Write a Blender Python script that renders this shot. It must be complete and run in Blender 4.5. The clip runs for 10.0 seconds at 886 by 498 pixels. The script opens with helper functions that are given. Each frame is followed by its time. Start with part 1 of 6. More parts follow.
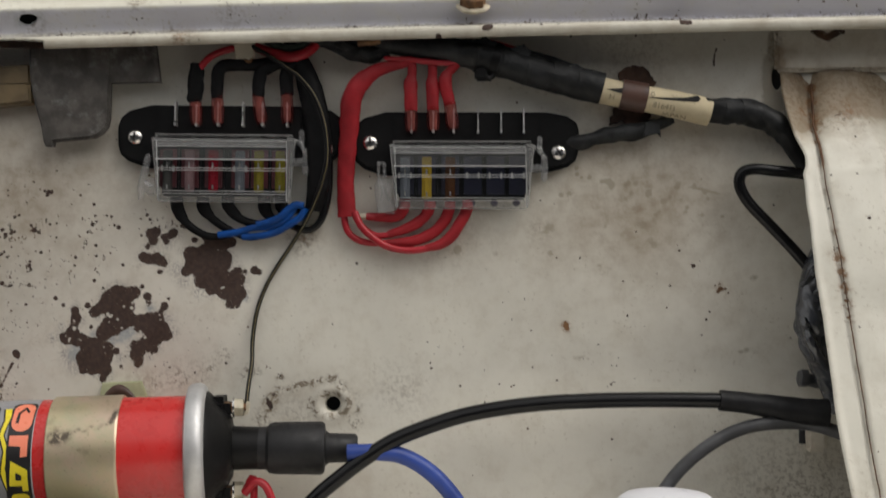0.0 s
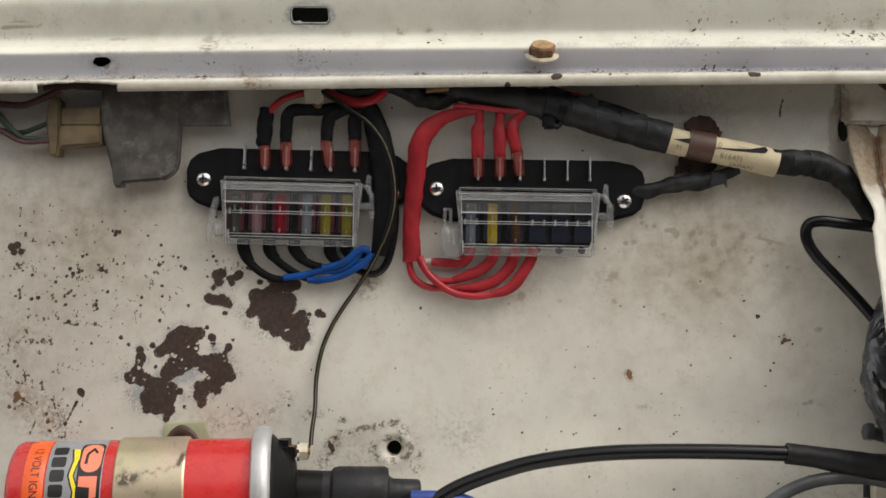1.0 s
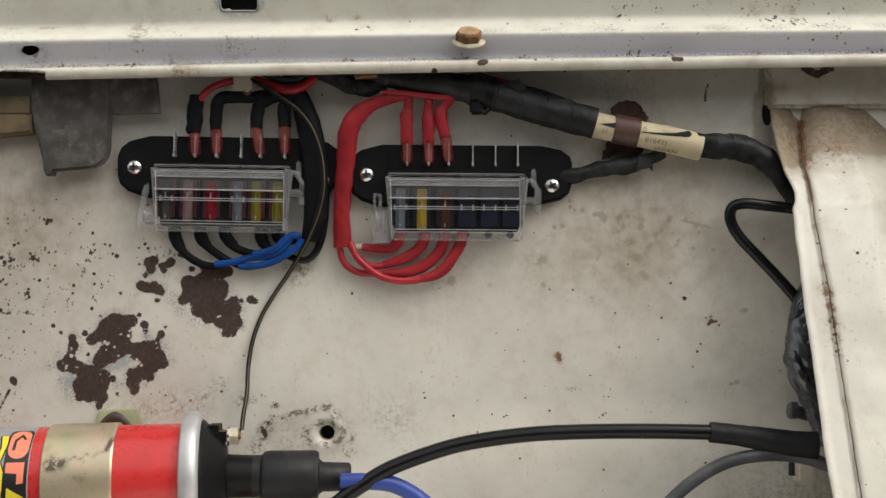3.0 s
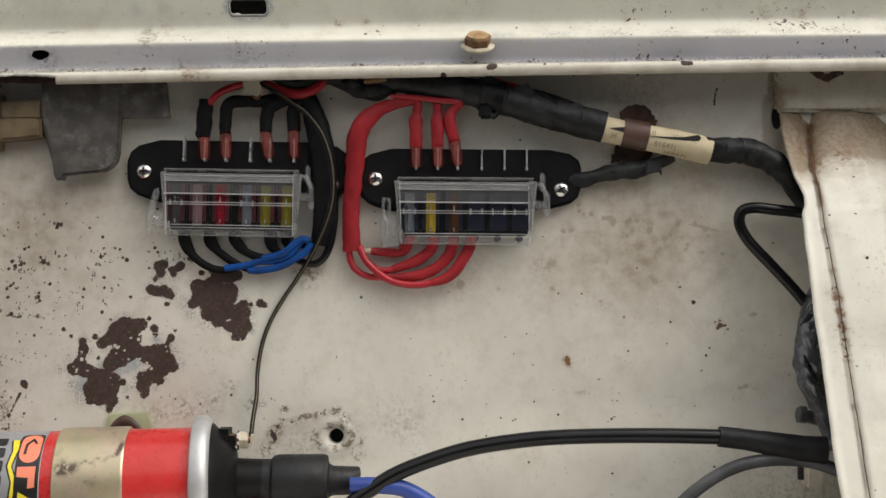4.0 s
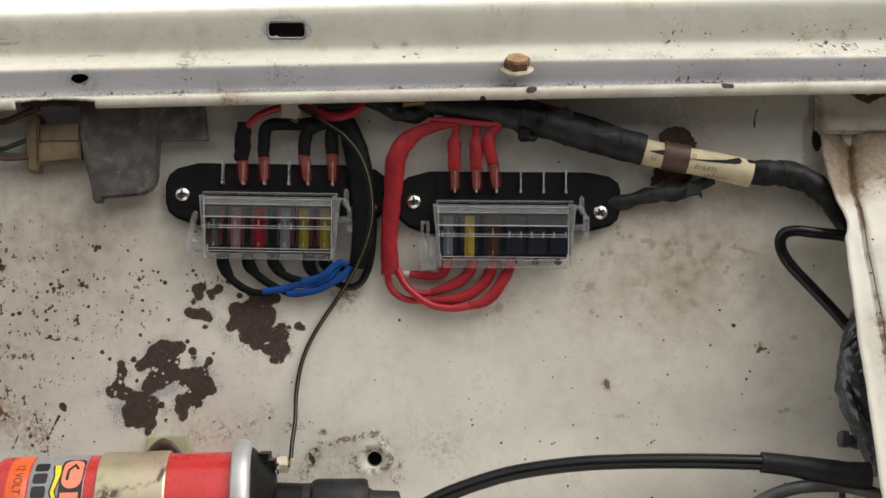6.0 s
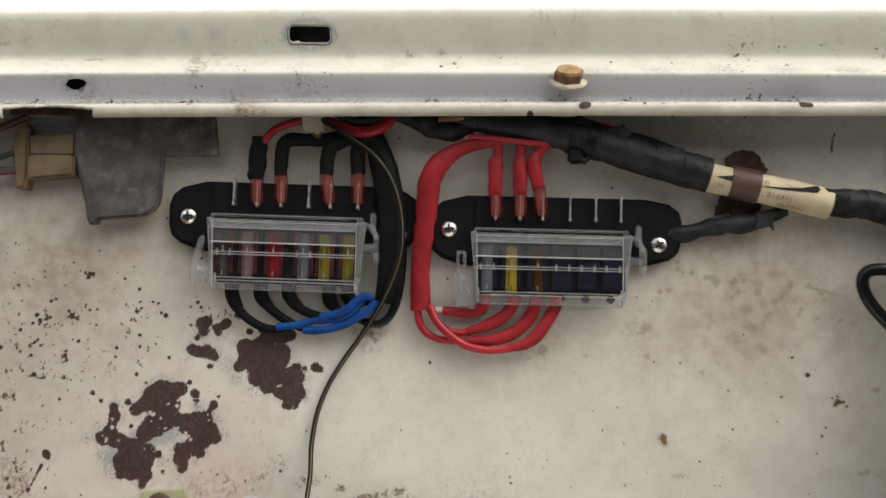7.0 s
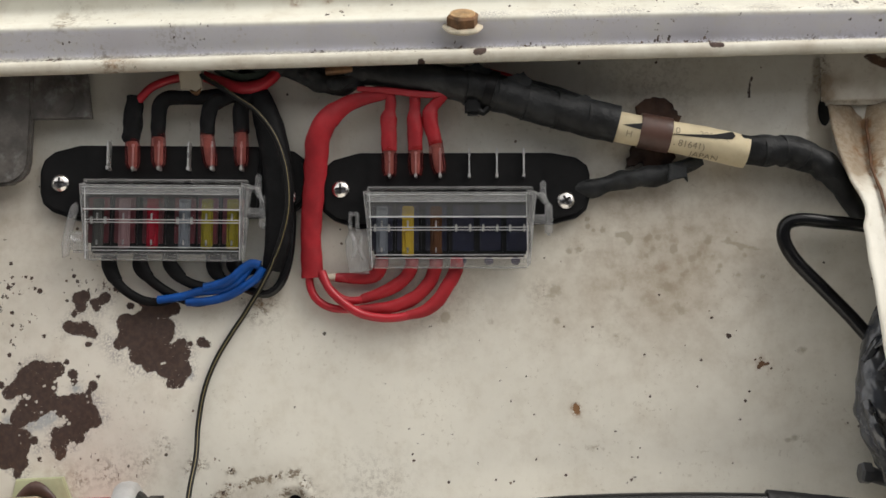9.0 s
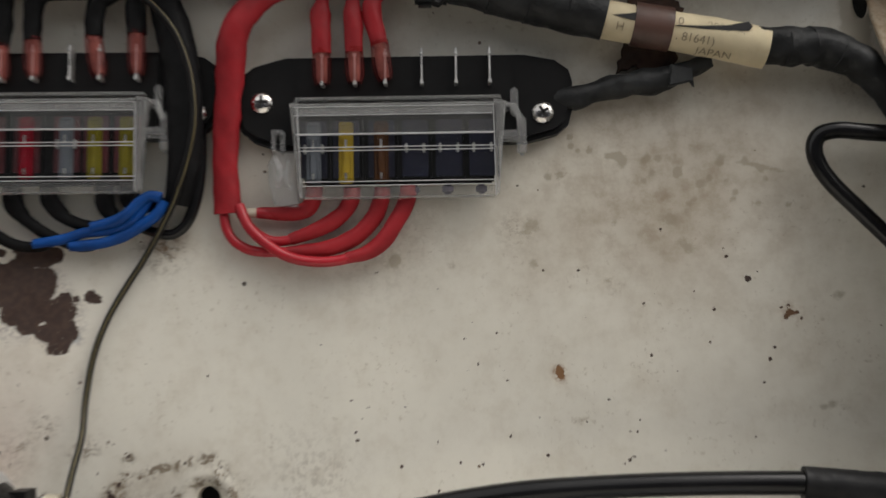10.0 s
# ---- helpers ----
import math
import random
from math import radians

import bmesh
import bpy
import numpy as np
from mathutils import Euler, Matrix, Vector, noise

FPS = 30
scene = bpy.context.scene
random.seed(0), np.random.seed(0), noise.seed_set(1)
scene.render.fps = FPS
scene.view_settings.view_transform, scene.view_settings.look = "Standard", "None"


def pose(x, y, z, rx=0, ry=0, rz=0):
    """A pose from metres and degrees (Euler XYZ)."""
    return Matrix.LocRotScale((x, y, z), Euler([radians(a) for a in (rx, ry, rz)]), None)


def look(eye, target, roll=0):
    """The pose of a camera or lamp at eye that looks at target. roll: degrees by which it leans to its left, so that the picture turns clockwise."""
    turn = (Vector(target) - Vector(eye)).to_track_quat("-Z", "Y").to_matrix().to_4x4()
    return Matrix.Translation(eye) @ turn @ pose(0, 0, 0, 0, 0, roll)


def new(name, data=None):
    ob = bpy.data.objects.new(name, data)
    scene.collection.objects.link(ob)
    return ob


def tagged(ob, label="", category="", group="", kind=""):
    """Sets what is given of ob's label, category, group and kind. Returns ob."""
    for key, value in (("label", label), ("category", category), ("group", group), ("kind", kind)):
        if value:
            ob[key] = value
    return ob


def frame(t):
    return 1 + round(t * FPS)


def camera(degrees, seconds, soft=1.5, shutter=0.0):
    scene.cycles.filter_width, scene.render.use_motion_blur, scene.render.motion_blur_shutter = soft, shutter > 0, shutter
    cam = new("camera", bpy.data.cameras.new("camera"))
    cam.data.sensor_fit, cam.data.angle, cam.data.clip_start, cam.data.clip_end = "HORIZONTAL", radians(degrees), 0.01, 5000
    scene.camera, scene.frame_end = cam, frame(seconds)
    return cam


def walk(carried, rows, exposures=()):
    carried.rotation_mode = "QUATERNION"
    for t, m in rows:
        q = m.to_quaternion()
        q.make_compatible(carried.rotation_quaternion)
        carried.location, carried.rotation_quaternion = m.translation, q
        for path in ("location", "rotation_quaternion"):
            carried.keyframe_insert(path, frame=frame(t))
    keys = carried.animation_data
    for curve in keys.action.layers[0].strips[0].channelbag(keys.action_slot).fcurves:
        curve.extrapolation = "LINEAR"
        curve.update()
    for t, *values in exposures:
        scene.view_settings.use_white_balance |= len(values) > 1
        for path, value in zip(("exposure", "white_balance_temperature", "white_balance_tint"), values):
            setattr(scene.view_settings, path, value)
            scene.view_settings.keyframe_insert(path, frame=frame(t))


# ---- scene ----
cam = camera(44.0, 10.0, shutter=0.4)
PATH = [
    (0, (0.0485, -0.5909, 0.8296), (0.0137, 1.4082, 0.8763), -0.34),
    (0.2, (0.0450, -0.5932, 0.8346), (0.0035, 1.4051, 0.9045), -0.05),
    (0.5, (0.0357, -0.5940, 0.8458), (-0.0152, 1.4041, 0.9164), 0.14),
    (0.8, (0.0280, -0.5946, 0.8450), (-0.0382, 1.4024, 0.9320), 0.46),
    (1, (0.0235, -0.5940, 0.8401), (-0.0441, 1.4026, 0.9342), 0.63),
    (1.2, (0.0207, -0.5938, 0.8369), (-0.0520, 1.4025, 0.9346), 0.81),
    (1.5, (0.0209, -0.5939, 0.8316), (-0.0508, 1.4021, 0.9345), 0.89),
    (1.7, (0.0310, -0.5942, 0.8324), (-0.0298, 1.4021, 0.9375), 0.72),
    (2, (0.0467, -0.5947, 0.8326), (-0.0014, 1.4026, 0.9253), 0.33),
    (2.2, (0.0479, -0.5950, 0.8322), (0.0073, 1.4028, 0.9175), 0.06),
    (2.5, (0.0492, -0.5952, 0.8310), (0.0082, 1.4024, 0.9202), -0.04),
    (2.7, (0.0499, -0.5969, 0.8314), (0.0170, 1.4006, 0.9239), -0.09),
    (3.8, (0.0487, -0.5990, 0.8378), (0.0222, 1.3992, 0.9197), 0.30),
    (4, (0.0484, -0.5991, 0.8380), (0.0082, 1.3988, 0.9193), 0.10),
    (4.2, (0.0435, -0.5988, 0.8369), (-0.0057, 1.3988, 0.9233), 0.65),
    (4.5, (0.0408, -0.5987, 0.8350), (-0.0054, 1.3980, 0.9402), 0.86),
    (4.8, (0.0424, -0.5991, 0.8387), (0.0002, 1.3977, 0.9447), 0.67),
    (5, (0.0431, -0.5989, 0.8413), (-0.0049, 1.3981, 0.9394), -0.01),
    (5.2, (0.0406, -0.5989, 0.8426), (-0.0136, 1.3984, 0.9309), -0.26),
    (6.3, (0.0290, -0.5982, 0.8525), (-0.0364, 1.3992, 0.9314), 0.35),
    (6.5, (0.0232, -0.5993, 0.8447), (-0.0427, 1.3957, 0.9702), 0.62),
    (6.7, (0.0176, -0.5718, 0.8509), (-0.0474, 1.4234, 0.9724), 0.91),
    (7, (0.0115, -0.5319, 0.8513), (-0.0430, 1.4618, 1.0002), 1.09),
    (7.2, (0.0064, -0.5057, 0.8524), (-0.0448, 1.4872, 1.0117), 1.15),
    (7.5, (0.0058, -0.4943, 0.8500), (-0.0489, 1.4991, 1.0033), 1.03),
    (7.7, (0.0111, -0.4938, 0.8468), (-0.0384, 1.4995, 1.0021), 0.67),
    (8, (0.0225, -0.4936, 0.8430), (-0.0251, 1.4996, 1.0018), 0.47),
    (8.2, (0.0303, -0.4931, 0.8435), (-0.0149, 1.5004, 0.9982), 0.45),
    (8.5, (0.0461, -0.4930, 0.8411), (-0.0014, 1.5008, 0.9917), 0.05),
    (8.7, (0.0493, -0.4934, 0.8390), (0.0146, 1.5004, 0.9933), -0.24),
    (9, (0.0540, -0.4934, 0.8356), (0.0187, 1.5004, 0.9893), -0.46),
    (9.2, (0.0543, -0.4928, 0.8320), (0.0204, 1.5033, 0.9524), -0.58),
    (9.5, (0.0591, -0.4707, 0.8125), (0.0187, 1.5255, 0.9292), -0.67),
    (9.7, (0.0659, -0.4474, 0.8089), (0.0217, 1.5468, 0.9548), -0.89),
    (10, (0.0658, -0.3937, 0.8117), (0.0539, 1.5983, 0.9894), -1.34),
]
EXPOSURES = [(0.0, -0.65), (0.5, -0.42), (1.0, -0.22), (2.5, -0.24), (5.0, -0.26), (6.5, -0.22), (7.0, -0.12), (7.5, 0.01), (8.0, 0.06), (9.0, -0.11), (9.5, -0.27), (10.0, -0.44)]
walk(cam, [(t, look(eye, target, roll)) for t, eye, target, roll in PATH], EXPOSURES)


# ---- light ----
SUN_UP, SUN_ROUND = 50.0, 120.0
sky = bpy.data.worlds.new("sky")
scene.world = sky
sky.use_nodes = True
sky_tex = sky.node_tree.nodes.new("ShaderNodeTexSky")
sky_tex.sky_type, sky_tex.sun_disc = "NISHITA", False
sky_tex.sun_elevation, sky_tex.sun_rotation = radians(SUN_UP), radians(SUN_ROUND)
sky_tex.dust_density, sky_tex.ozone_density = 3.0, 1.0
# an even layer of bright cloud over most of the sky
cloud = sky.node_tree.nodes.new("ShaderNodeMix")
cloud.data_type, cloud.inputs[0].default_value = "RGBA", 0.85
cloud.inputs[7].default_value = (9.4, 9.2, 8.9, 1.0)
sky_bg = sky.node_tree.nodes["Background"]
sky_bg.inputs["Strength"].default_value = 0.15
sky.node_tree.links.new(sky_tex.outputs["Color"], cloud.inputs[6])
sky.node_tree.links.new(cloud.outputs[2], sky_bg.inputs["Color"])
sun = new("sun", bpy.data.lights.new("sun", "SUN"))
sun.data.energy, sun.data.angle, sun.data.color = 3.0, radians(50), (1.0, 0.962, 0.91)
sun.matrix_world = look((1.66, -0.96, 3.19), (0.0, 0.0, 0.9))


# ---- helpers of this scene ----
def P(x, z, d=0.0):
    """Millimetres along the panel, above the ground and out of the panel, to metres."""
    return Vector((x / 1000, -d / 1000, z / 1000))


def mesh_of(name, bm, material, smooth=True):
    me = bpy.data.meshes.new(name)
    bmesh.ops.recalc_face_normals(bm, faces=bm.faces[:])
    bm.to_mesh(me)
    bm.free()
    if smooth:
        for p in me.polygons:
            p.use_smooth = True
    if material:
        me.materials.append(material)
    return me


def part(name, bm, material, parent, label="", smooth=True):
    ob = new(name, mesh_of(name, bm, material, smooth))
    if smooth:
        soft_edges(ob)
    ob.parent = parent
    if label:
        ob["label"] = label
    return ob


def soft_edges(ob, degrees=35):
    """Marks edges sharper than the angle so that flat faces stay flat."""
    bm = bmesh.new()
    bm.from_mesh(ob.data)
    limit = radians(degrees)
    for e in bm.edges:
        e.smooth = not (len(e.link_faces) == 2 and e.calc_face_angle(0) > limit)
    bm.to_mesh(ob.data)
    bm.free()


def thing(name, at, label, category, group="", kind=""):
    ob = new(name)
    ob.location = at
    ob.empty_display_size = 0.01
    return tagged(ob, label, category, group, kind)


def spline(points, step=1.5):
    """Points of a smooth curve through the given ones, about step millimetres apart."""
    pts = [Vector(p) for p in points]
    ext = [2 * pts[0] - pts[1]] + pts + [2 * pts[-1] - pts[-2]]
    out = []
    for i in range(1, len(ext) - 2):
        a, b, c, d = ext[i - 1 : i + 3]
        n = max(2, int((c - b).length * 1000 / step))
        for k in range(n):
            t = k / n
            out.append(0.5 * (2 * b + (c - a) * t + (2 * a - 5 * b + 4 * c - d) * t * t + (3 * b - a - 3 * c + d) * t ** 3))
    return out + [pts[-1]]


def tube(points, radius, segs=12, step=1.5, wobble=0.0, squash=1.0, seed=0):
    """A round cable along a smooth curve. radius in millimetres: one number or one for each point."""
    pts = spline(points, step)
    n = len(pts)
    if isinstance(radius, (int, float)):
        radii = [radius] * n
    else:
        lens = [0.0]
        for a, b in zip(points, points[1:]):
            lens.append(lens[-1] + (Vector(b) - Vector(a)).length)
        run = [0.0]
        for a, b in zip(pts, pts[1:]):
            run.append(run[-1] + (b - a).length)
        radii = np.interp(np.array(run) / run[-1], np.array(lens) / lens[-1], radius)
    bm = bmesh.new()
    tangent = (pts[1] - pts[0]).normalized()
    side = tangent.cross(Vector((0, 1, 0)))
    if side.length < 0.1:
        side = tangent.cross(Vector((0, 0, 1)))
    side.normalize()
    rings = []
    for i, p in enumerate(pts):
        tan = (pts[min(i + 1, n - 1)] - pts[max(i - 1, 0)]).normalized()
        side = (side - tan * side.dot(tan)).normalized()
        other = tan.cross(side)
        ring = []
        for k in range(segs):
            a = 2 * math.pi * k / segs
            r = radii[i] / 1000
            if wobble:
                r *= 1 + wobble * noise.noise(Vector((p.x * 180 + seed, p.z * 180 + math.cos(a) * 1.3, math.sin(a) * 1.3 + seed)))
            ring.append(bm.verts.new(p + side * math.cos(a) * r + other * math.sin(a) * r * squash))
        rings.append(ring)
    for a, b in zip(rings, rings[1:]):
        for k in range(segs):
            bm.faces.new((a[k], a[(k + 1) % segs], b[(k + 1) % segs], b[k]))
    bm.faces.new(rings[0])
    bm.faces.new(rings[-1])
    return bm


def box(x0, x1, z0, z1, d0, d1, bevel=0.6, bm=None, segs=2):
    """A bevelled block, in millimetres along, above and out of the panel."""
    own = bmesh.new()
    bmesh.ops.create_cube(own, size=1.0)
    for v in own.verts:
        v.co = P(x0 + (v.co.x + 0.5) * (x1 - x0), z0 + (v.co.z + 0.5) * (z1 - z0), d0 + (v.co.y + 0.5) * (d1 - d0))
    bmesh.ops.recalc_face_normals(own, faces=own.faces[:])
    if bevel:
        bmesh.ops.bevel(own, geom=own.edges[:], offset=bevel / 1000, segments=segs, affect="EDGES")
    if bm is None:
        return own
    me = bpy.data.meshes.new("joined")
    own.to_mesh(me)
    own.free()
    bm.from_mesh(me)
    bpy.data.meshes.remove(me)
    return bm


def plate(outline, d0, d1, bevel=0.5):
    """A flat piece of any outline (x, z), from d0 to d1 out of the panel."""
    bm = bmesh.new()
    low = bm.faces.new([bm.verts.new(P(x, z, d0)) for x, z in outline])
    made = bmesh.ops.extrude_face_region(bm, geom=[low])
    for v in made["geom"]:
        if isinstance(v, bmesh.types.BMVert):
            v.co.y = -d1 / 1000
    bmesh.ops.recalc_face_normals(bm, faces=bm.faces[:])
    if bevel:
        rim = [e for e in bm.edges if all(abs(v.co.y + d1 / 1000) < 1e-7 for v in e.verts)]
        bmesh.ops.bevel(bm, geom=rim, offset=bevel / 1000, segments=2, affect="EDGES")
    return bm


def rounded(x0, x1, z0, z1, r, n=5):
    """The outline of a rectangle with round corners."""
    out = []
    for cx, cz, a0 in ((x1 - r, z1 - r, 0), (x0 + r, z1 - r, 90), (x0 + r, z0 + r, 180), (x1 - r, z0 + r, 270)):
        for k in range(n + 1):
            a = radians(a0 + 90 * k / n)
            out.append((cx + r * math.cos(a), cz + r * math.sin(a)))
    return out


def lathe(profile, origin, axis, segs=48, bm=None):
    """Turns a profile of (along, radius) millimetres about an axis."""
    bm = bm or bmesh.new()
    axis = Vector(axis).normalized()
    u = axis.orthogonal().normalized()
    w = axis.cross(u)
    rings = []
    for along, r in profile:
        c = Vector(origin) + axis * along / 1000
        if r < 1e-4:
            rings.append([bm.verts.new(c)])
        else:
            rings.append([bm.verts.new(c + (u * math.cos(2 * math.pi * k / segs) + w * math.sin(2 * math.pi * k / segs)) * r / 1000) for k in range(segs)])
    for a, b in zip(rings, rings[1:]):
        for k in range(segs):
            j = (k + 1) % segs
            if len(a) == 1 and len(b) > 1:
                bm.faces.new((a[0], b[j], b[k]))
            elif len(b) == 1 and len(a) > 1:
                bm.faces.new((a[k], a[j], b[0]))
            elif len(a) > 1:
                bm.faces.new((a[k], a[j], b[j], b[k]))
    for ring in (rings[0], rings[-1]):
        if len(ring) > 1:
            bm.faces.new(ring)
    return bm


def prism(origin, axis, radius, length, sides=6, bevel=0.4, turn=0.0):
    """A hexagon head or other prism, in millimetres."""
    bm = bmesh.new()
    axis = Vector(axis).normalized()
    u = axis.orthogonal().normalized()
    w = axis.cross(u)
    rows = []
    for along, r in ((0, radius), (length - bevel, radius), (length, radius - bevel)):
        rows.append([bm.verts.new(Vector(origin) + axis * along / 1000 + (u * math.cos(2 * math.pi * k / sides + turn) + w * math.sin(2 * math.pi * k / sides + turn)) * r / 1000) for k in range(sides)])
    for a, b in zip(rows, rows[1:]):
        for k in range(sides):
            bm.faces.new((a[k], a[(k + 1) % sides], b[(k + 1) % sides], b[k]))
    bm.faces.new(rows[0])
    bm.faces.new(rows[-1])
    return bm


# ---- materials ----
class Nodes:
    """Short calls for a node tree."""

    def __init__(self, name):
        self.material = bpy.data.materials.new(name)
        self.material.use_nodes = True
        self.tree = self.material.node_tree
        self.bsdf = self.tree.nodes["Principled BSDF"]

    def node(self, kind, **values):
        n = self.tree.nodes.new("ShaderNode" + kind)
        for key, value in values.items():
            n.inputs[key].default_value = value
        return n

    def link(self, a, b):
        self.tree.links.new(a, b)

    def coords(self):
        return self.tree.nodes.new("ShaderNodeTexCoord").outputs["Object"]

    def noise(self, scale, detail=4.0, rough=0.55, distort=0.0):
        n = self.node("TexNoise", Scale=scale, Detail=detail, Roughness=rough, Distortion=distort)
        self.link(self.coords(), n.inputs["Vector"])
        return n.outputs["Fac"]

    def ramp(self, fac, low, high, a=0.0, b=1.0):
        n = self.node("MapRange")
        n.interpolation_type = "SMOOTHSTEP"
        n.inputs["From Min"].default_value, n.inputs["From Max"].default_value = low, high
        n.inputs["To Min"].default_value, n.inputs["To Max"].default_value = a, b
        self.link(fac, n.inputs["Value"])
        return n.outputs["Result"]

    def math(self, op, a, b=0.0):
        n = self.node("Math")
        n.operation = op
        for i, v in enumerate((a, b)):
            if isinstance(v, (int, float)):
                n.inputs[i].default_value = v
            else:
                self.link(v, n.inputs[i])
        return n.outputs["Value"]

    def mix(self, fac, a, b):
        n = self.tree.nodes.new("ShaderNodeMix")
        n.data_type = "RGBA"
        for slot, v in ((0, fac), (6, a), (7, b)):
            if isinstance(v, (int, float)):
                n.inputs[slot].default_value = v
            elif isinstance(v, tuple):
                n.inputs[slot].default_value = (*v, 1.0)
            else:
                self.link(v, n.inputs[slot])
        return n.outputs[2]

    def attribute(self, name):
        n = self.node("Attribute")
        n.attribute_name = name
        return n.outputs["Fac"]

    def bump(self, height, strength, distance):
        n = self.node("Bump", Strength=strength, Distance=distance)
        self.link(height, n.inputs["Height"])
        self.link(n.outputs["Normal"], self.bsdf.inputs["Normal"])


def plain(name, color, rough=0.5, metal=0.0, vary=0.25, scale=120.0, bump=0.1, dirt=None, coat=0.0, spec=0.5, even=False):
    """A surface of one colour with worn and cloudy variation and fine relief."""
    n = Nodes(name)
    fine, broad = n.noise(scale * 5), n.noise(scale)
    dark = tuple(c * (1 - vary) for c in color)
    light = tuple(min(1, c * (1 + vary * 0.6)) for c in color)
    col = n.mix(n.ramp(broad, 0.35, 0.65), dark, light)
    if dirt:
        col = n.mix(n.ramp(n.noise(scale * 0.6, 6, 0.7), 0.52, 0.72, 0, 0.75), col, dirt)
    n.link(col, n.bsdf.inputs["Base Color"])
    if even:
        n.link(n.ramp(broad, 0.3, 0.7, rough - 0.04, rough + 0.06), n.bsdf.inputs["Roughness"])
    else:
        n.link(n.ramp(fine, 0.3, 0.7, max(0.03, rough - 0.1), min(1, rough + 0.12)), n.bsdf.inputs["Roughness"])
    n.bsdf.inputs["Metallic"].default_value = metal
    n.bsdf.inputs["Specular IOR Level"].default_value = spec
    n.bsdf.inputs["Coat Weight"].default_value = coat
    if bump:
        n.bump(fine, bump, 0.0006)
    return n.material


def paint(name, base=(0.685, 0.66, 0.582), rough=0.42):
    """Old cream car paint. The mesh says how near a chip is (chip, in millimetres), how speckled (dens), how grimy
    (dirt, with some painted shade) and how rusty (rust) it is.
    """
    n = Nodes(name)
    broad = n.math("MULTIPLY", n.math("SUBTRACT", n.noise(260, 4, 0.65), 0.5), 1.5)
    fray = n.math("MULTIPLY", n.math("SUBTRACT", n.noise(1000, 4, 0.75), 0.5), 3.2)
    near = n.math("ADD", n.attribute("chip"), n.math("ADD", broad, fray))
    edge = n.math("SUBTRACT", near, 0.2)
    dots = n.math("ADD", n.attribute("dot"), n.math("MULTIPLY", fray, 0.55))
    # flakes of paint left inside, most of them near the edge
    flake = n.ramp(n.math("ADD", n.noise(800, 4, 0.7), n.ramp(near, -3.0, 0.0, 0.0, 0.06)), 0.72, 0.69)
    kept = n.math("ADD", n.attribute("flake"), n.math("MULTIPLY", fray, 0.5))
    chip = n.math("MULTIPLY", n.math("MULTIPLY", n.ramp(edge, 0.1, -0.1), flake), n.ramp(kept, -0.1, 0.15))
    chip = n.math("MAXIMUM", chip, n.ramp(dots, 0.12, -0.12))
    # paint, with clouding and faint grime
    cloud = n.ramp(n.noise(14, 5, 0.6), 0.3, 0.7)
    col = n.mix(cloud, tuple(c * 0.93 for c in base), tuple(min(1, c * 1.05) for c in base))
    film = n.math("MULTIPLY", n.ramp(n.noise(55, 7, 0.72), 0.45, 0.72), 0.30)
    col = n.mix(film, col, (0.40, 0.34, 0.25))
    # bluish grey tint that paints the cool shade of a groove
    tint_share = n.math("MULTIPLY", n.attribute("groove_tint"), n.ramp(n.noise(70, 5, 0.65), 0.25, 0.55, 0.6, 0.9))
    col = n.mix(tint_share, col, (0.64, 0.638, 0.72))
    smudge = n.math("MULTIPLY", n.ramp(n.noise(420, 5, 0.7), 0.56, 0.66), n.ramp(n.noise(38, 4, 0.6), 0.45, 0.62, 0.05, 0.5))
    col = n.mix(smudge, col, (0.36, 0.31, 0.24))
    dirt = n.math("MULTIPLY", n.attribute("dirt"), n.math("ADD", n.ramp(n.noise(330, 6, 0.78), 0.49, 0.56), n.ramp(n.noise(110, 5, 0.7), 0.45, 0.7, 0.0, 0.35)))
    col = n.mix(n.math("MINIMUM", dirt, 0.9), col, (0.150, 0.115, 0.078))
    # film: grime, also used to paint shade on panel, rail and column
    smear = n.math("ADD", n.ramp(n.noise(120, 5, 0.65), 0.35, 0.75, 0.0, 0.24), n.ramp(n.noise(30, 4), 0.3, 0.7, 0.22, 0.38))
    thick = n.math("MULTIPLY", n.math("MAXIMUM", n.math("SUBTRACT", n.attribute("film"), 1.5), 0.0), n.ramp(n.noise(90, 5, 0.6), 0.3, 0.6, 0.12, 0.5))
    col = n.mix(n.math("MINIMUM", n.math("ADD", n.math("MULTIPLY", n.attribute("film"), smear), thick), 0.88), col, (0.27, 0.205, 0.135))
    rust = n.math("MULTIPLY", n.attribute("rust"), n.ramp(n.noise(210, 6, 0.7), 0.40, 0.62))
    col = n.mix(n.math("MINIMUM", rust, 0.95), col, (0.23, 0.12, 0.05))
    # scuffed primer beside the chips, and bluish grey primer laid bare
    beside = n.math("ADD", n.attribute("halo"), broad)
    thin = n.math("MULTIPLY", n.ramp(n.math("ADD", beside, n.ramp(n.noise(60, 2), 0.4, 0.6, 2.5, -2.0)), 3.6, -1.0), 0.55)
    worn_thin = n.math("MAXIMUM", thin, n.math("MINIMUM", n.attribute("scuff"), 1.0))
    scuff = n.math("MULTIPLY", worn_thin, n.ramp(n.noise(950, 4, 0.75), 0.46, 0.54))
    primer = n.mix(n.ramp(n.noise(300, 4, 0.7), 0.4, 0.6), (0.33, 0.31, 0.30), (0.22, 0.20, 0.19))
    col = n.mix(n.math("MULTIPLY", scuff, 0.9), col, primer)
    bared = n.math("MULTIPLY", n.math("MINIMUM", n.attribute("prime"), 1.0), n.ramp(n.noise(500, 4, 0.7), 0.36, 0.5, 0.25, 1.0))
    col = n.mix(n.math("MULTIPLY", bared, 0.85), col, (0.33, 0.355, 0.365))
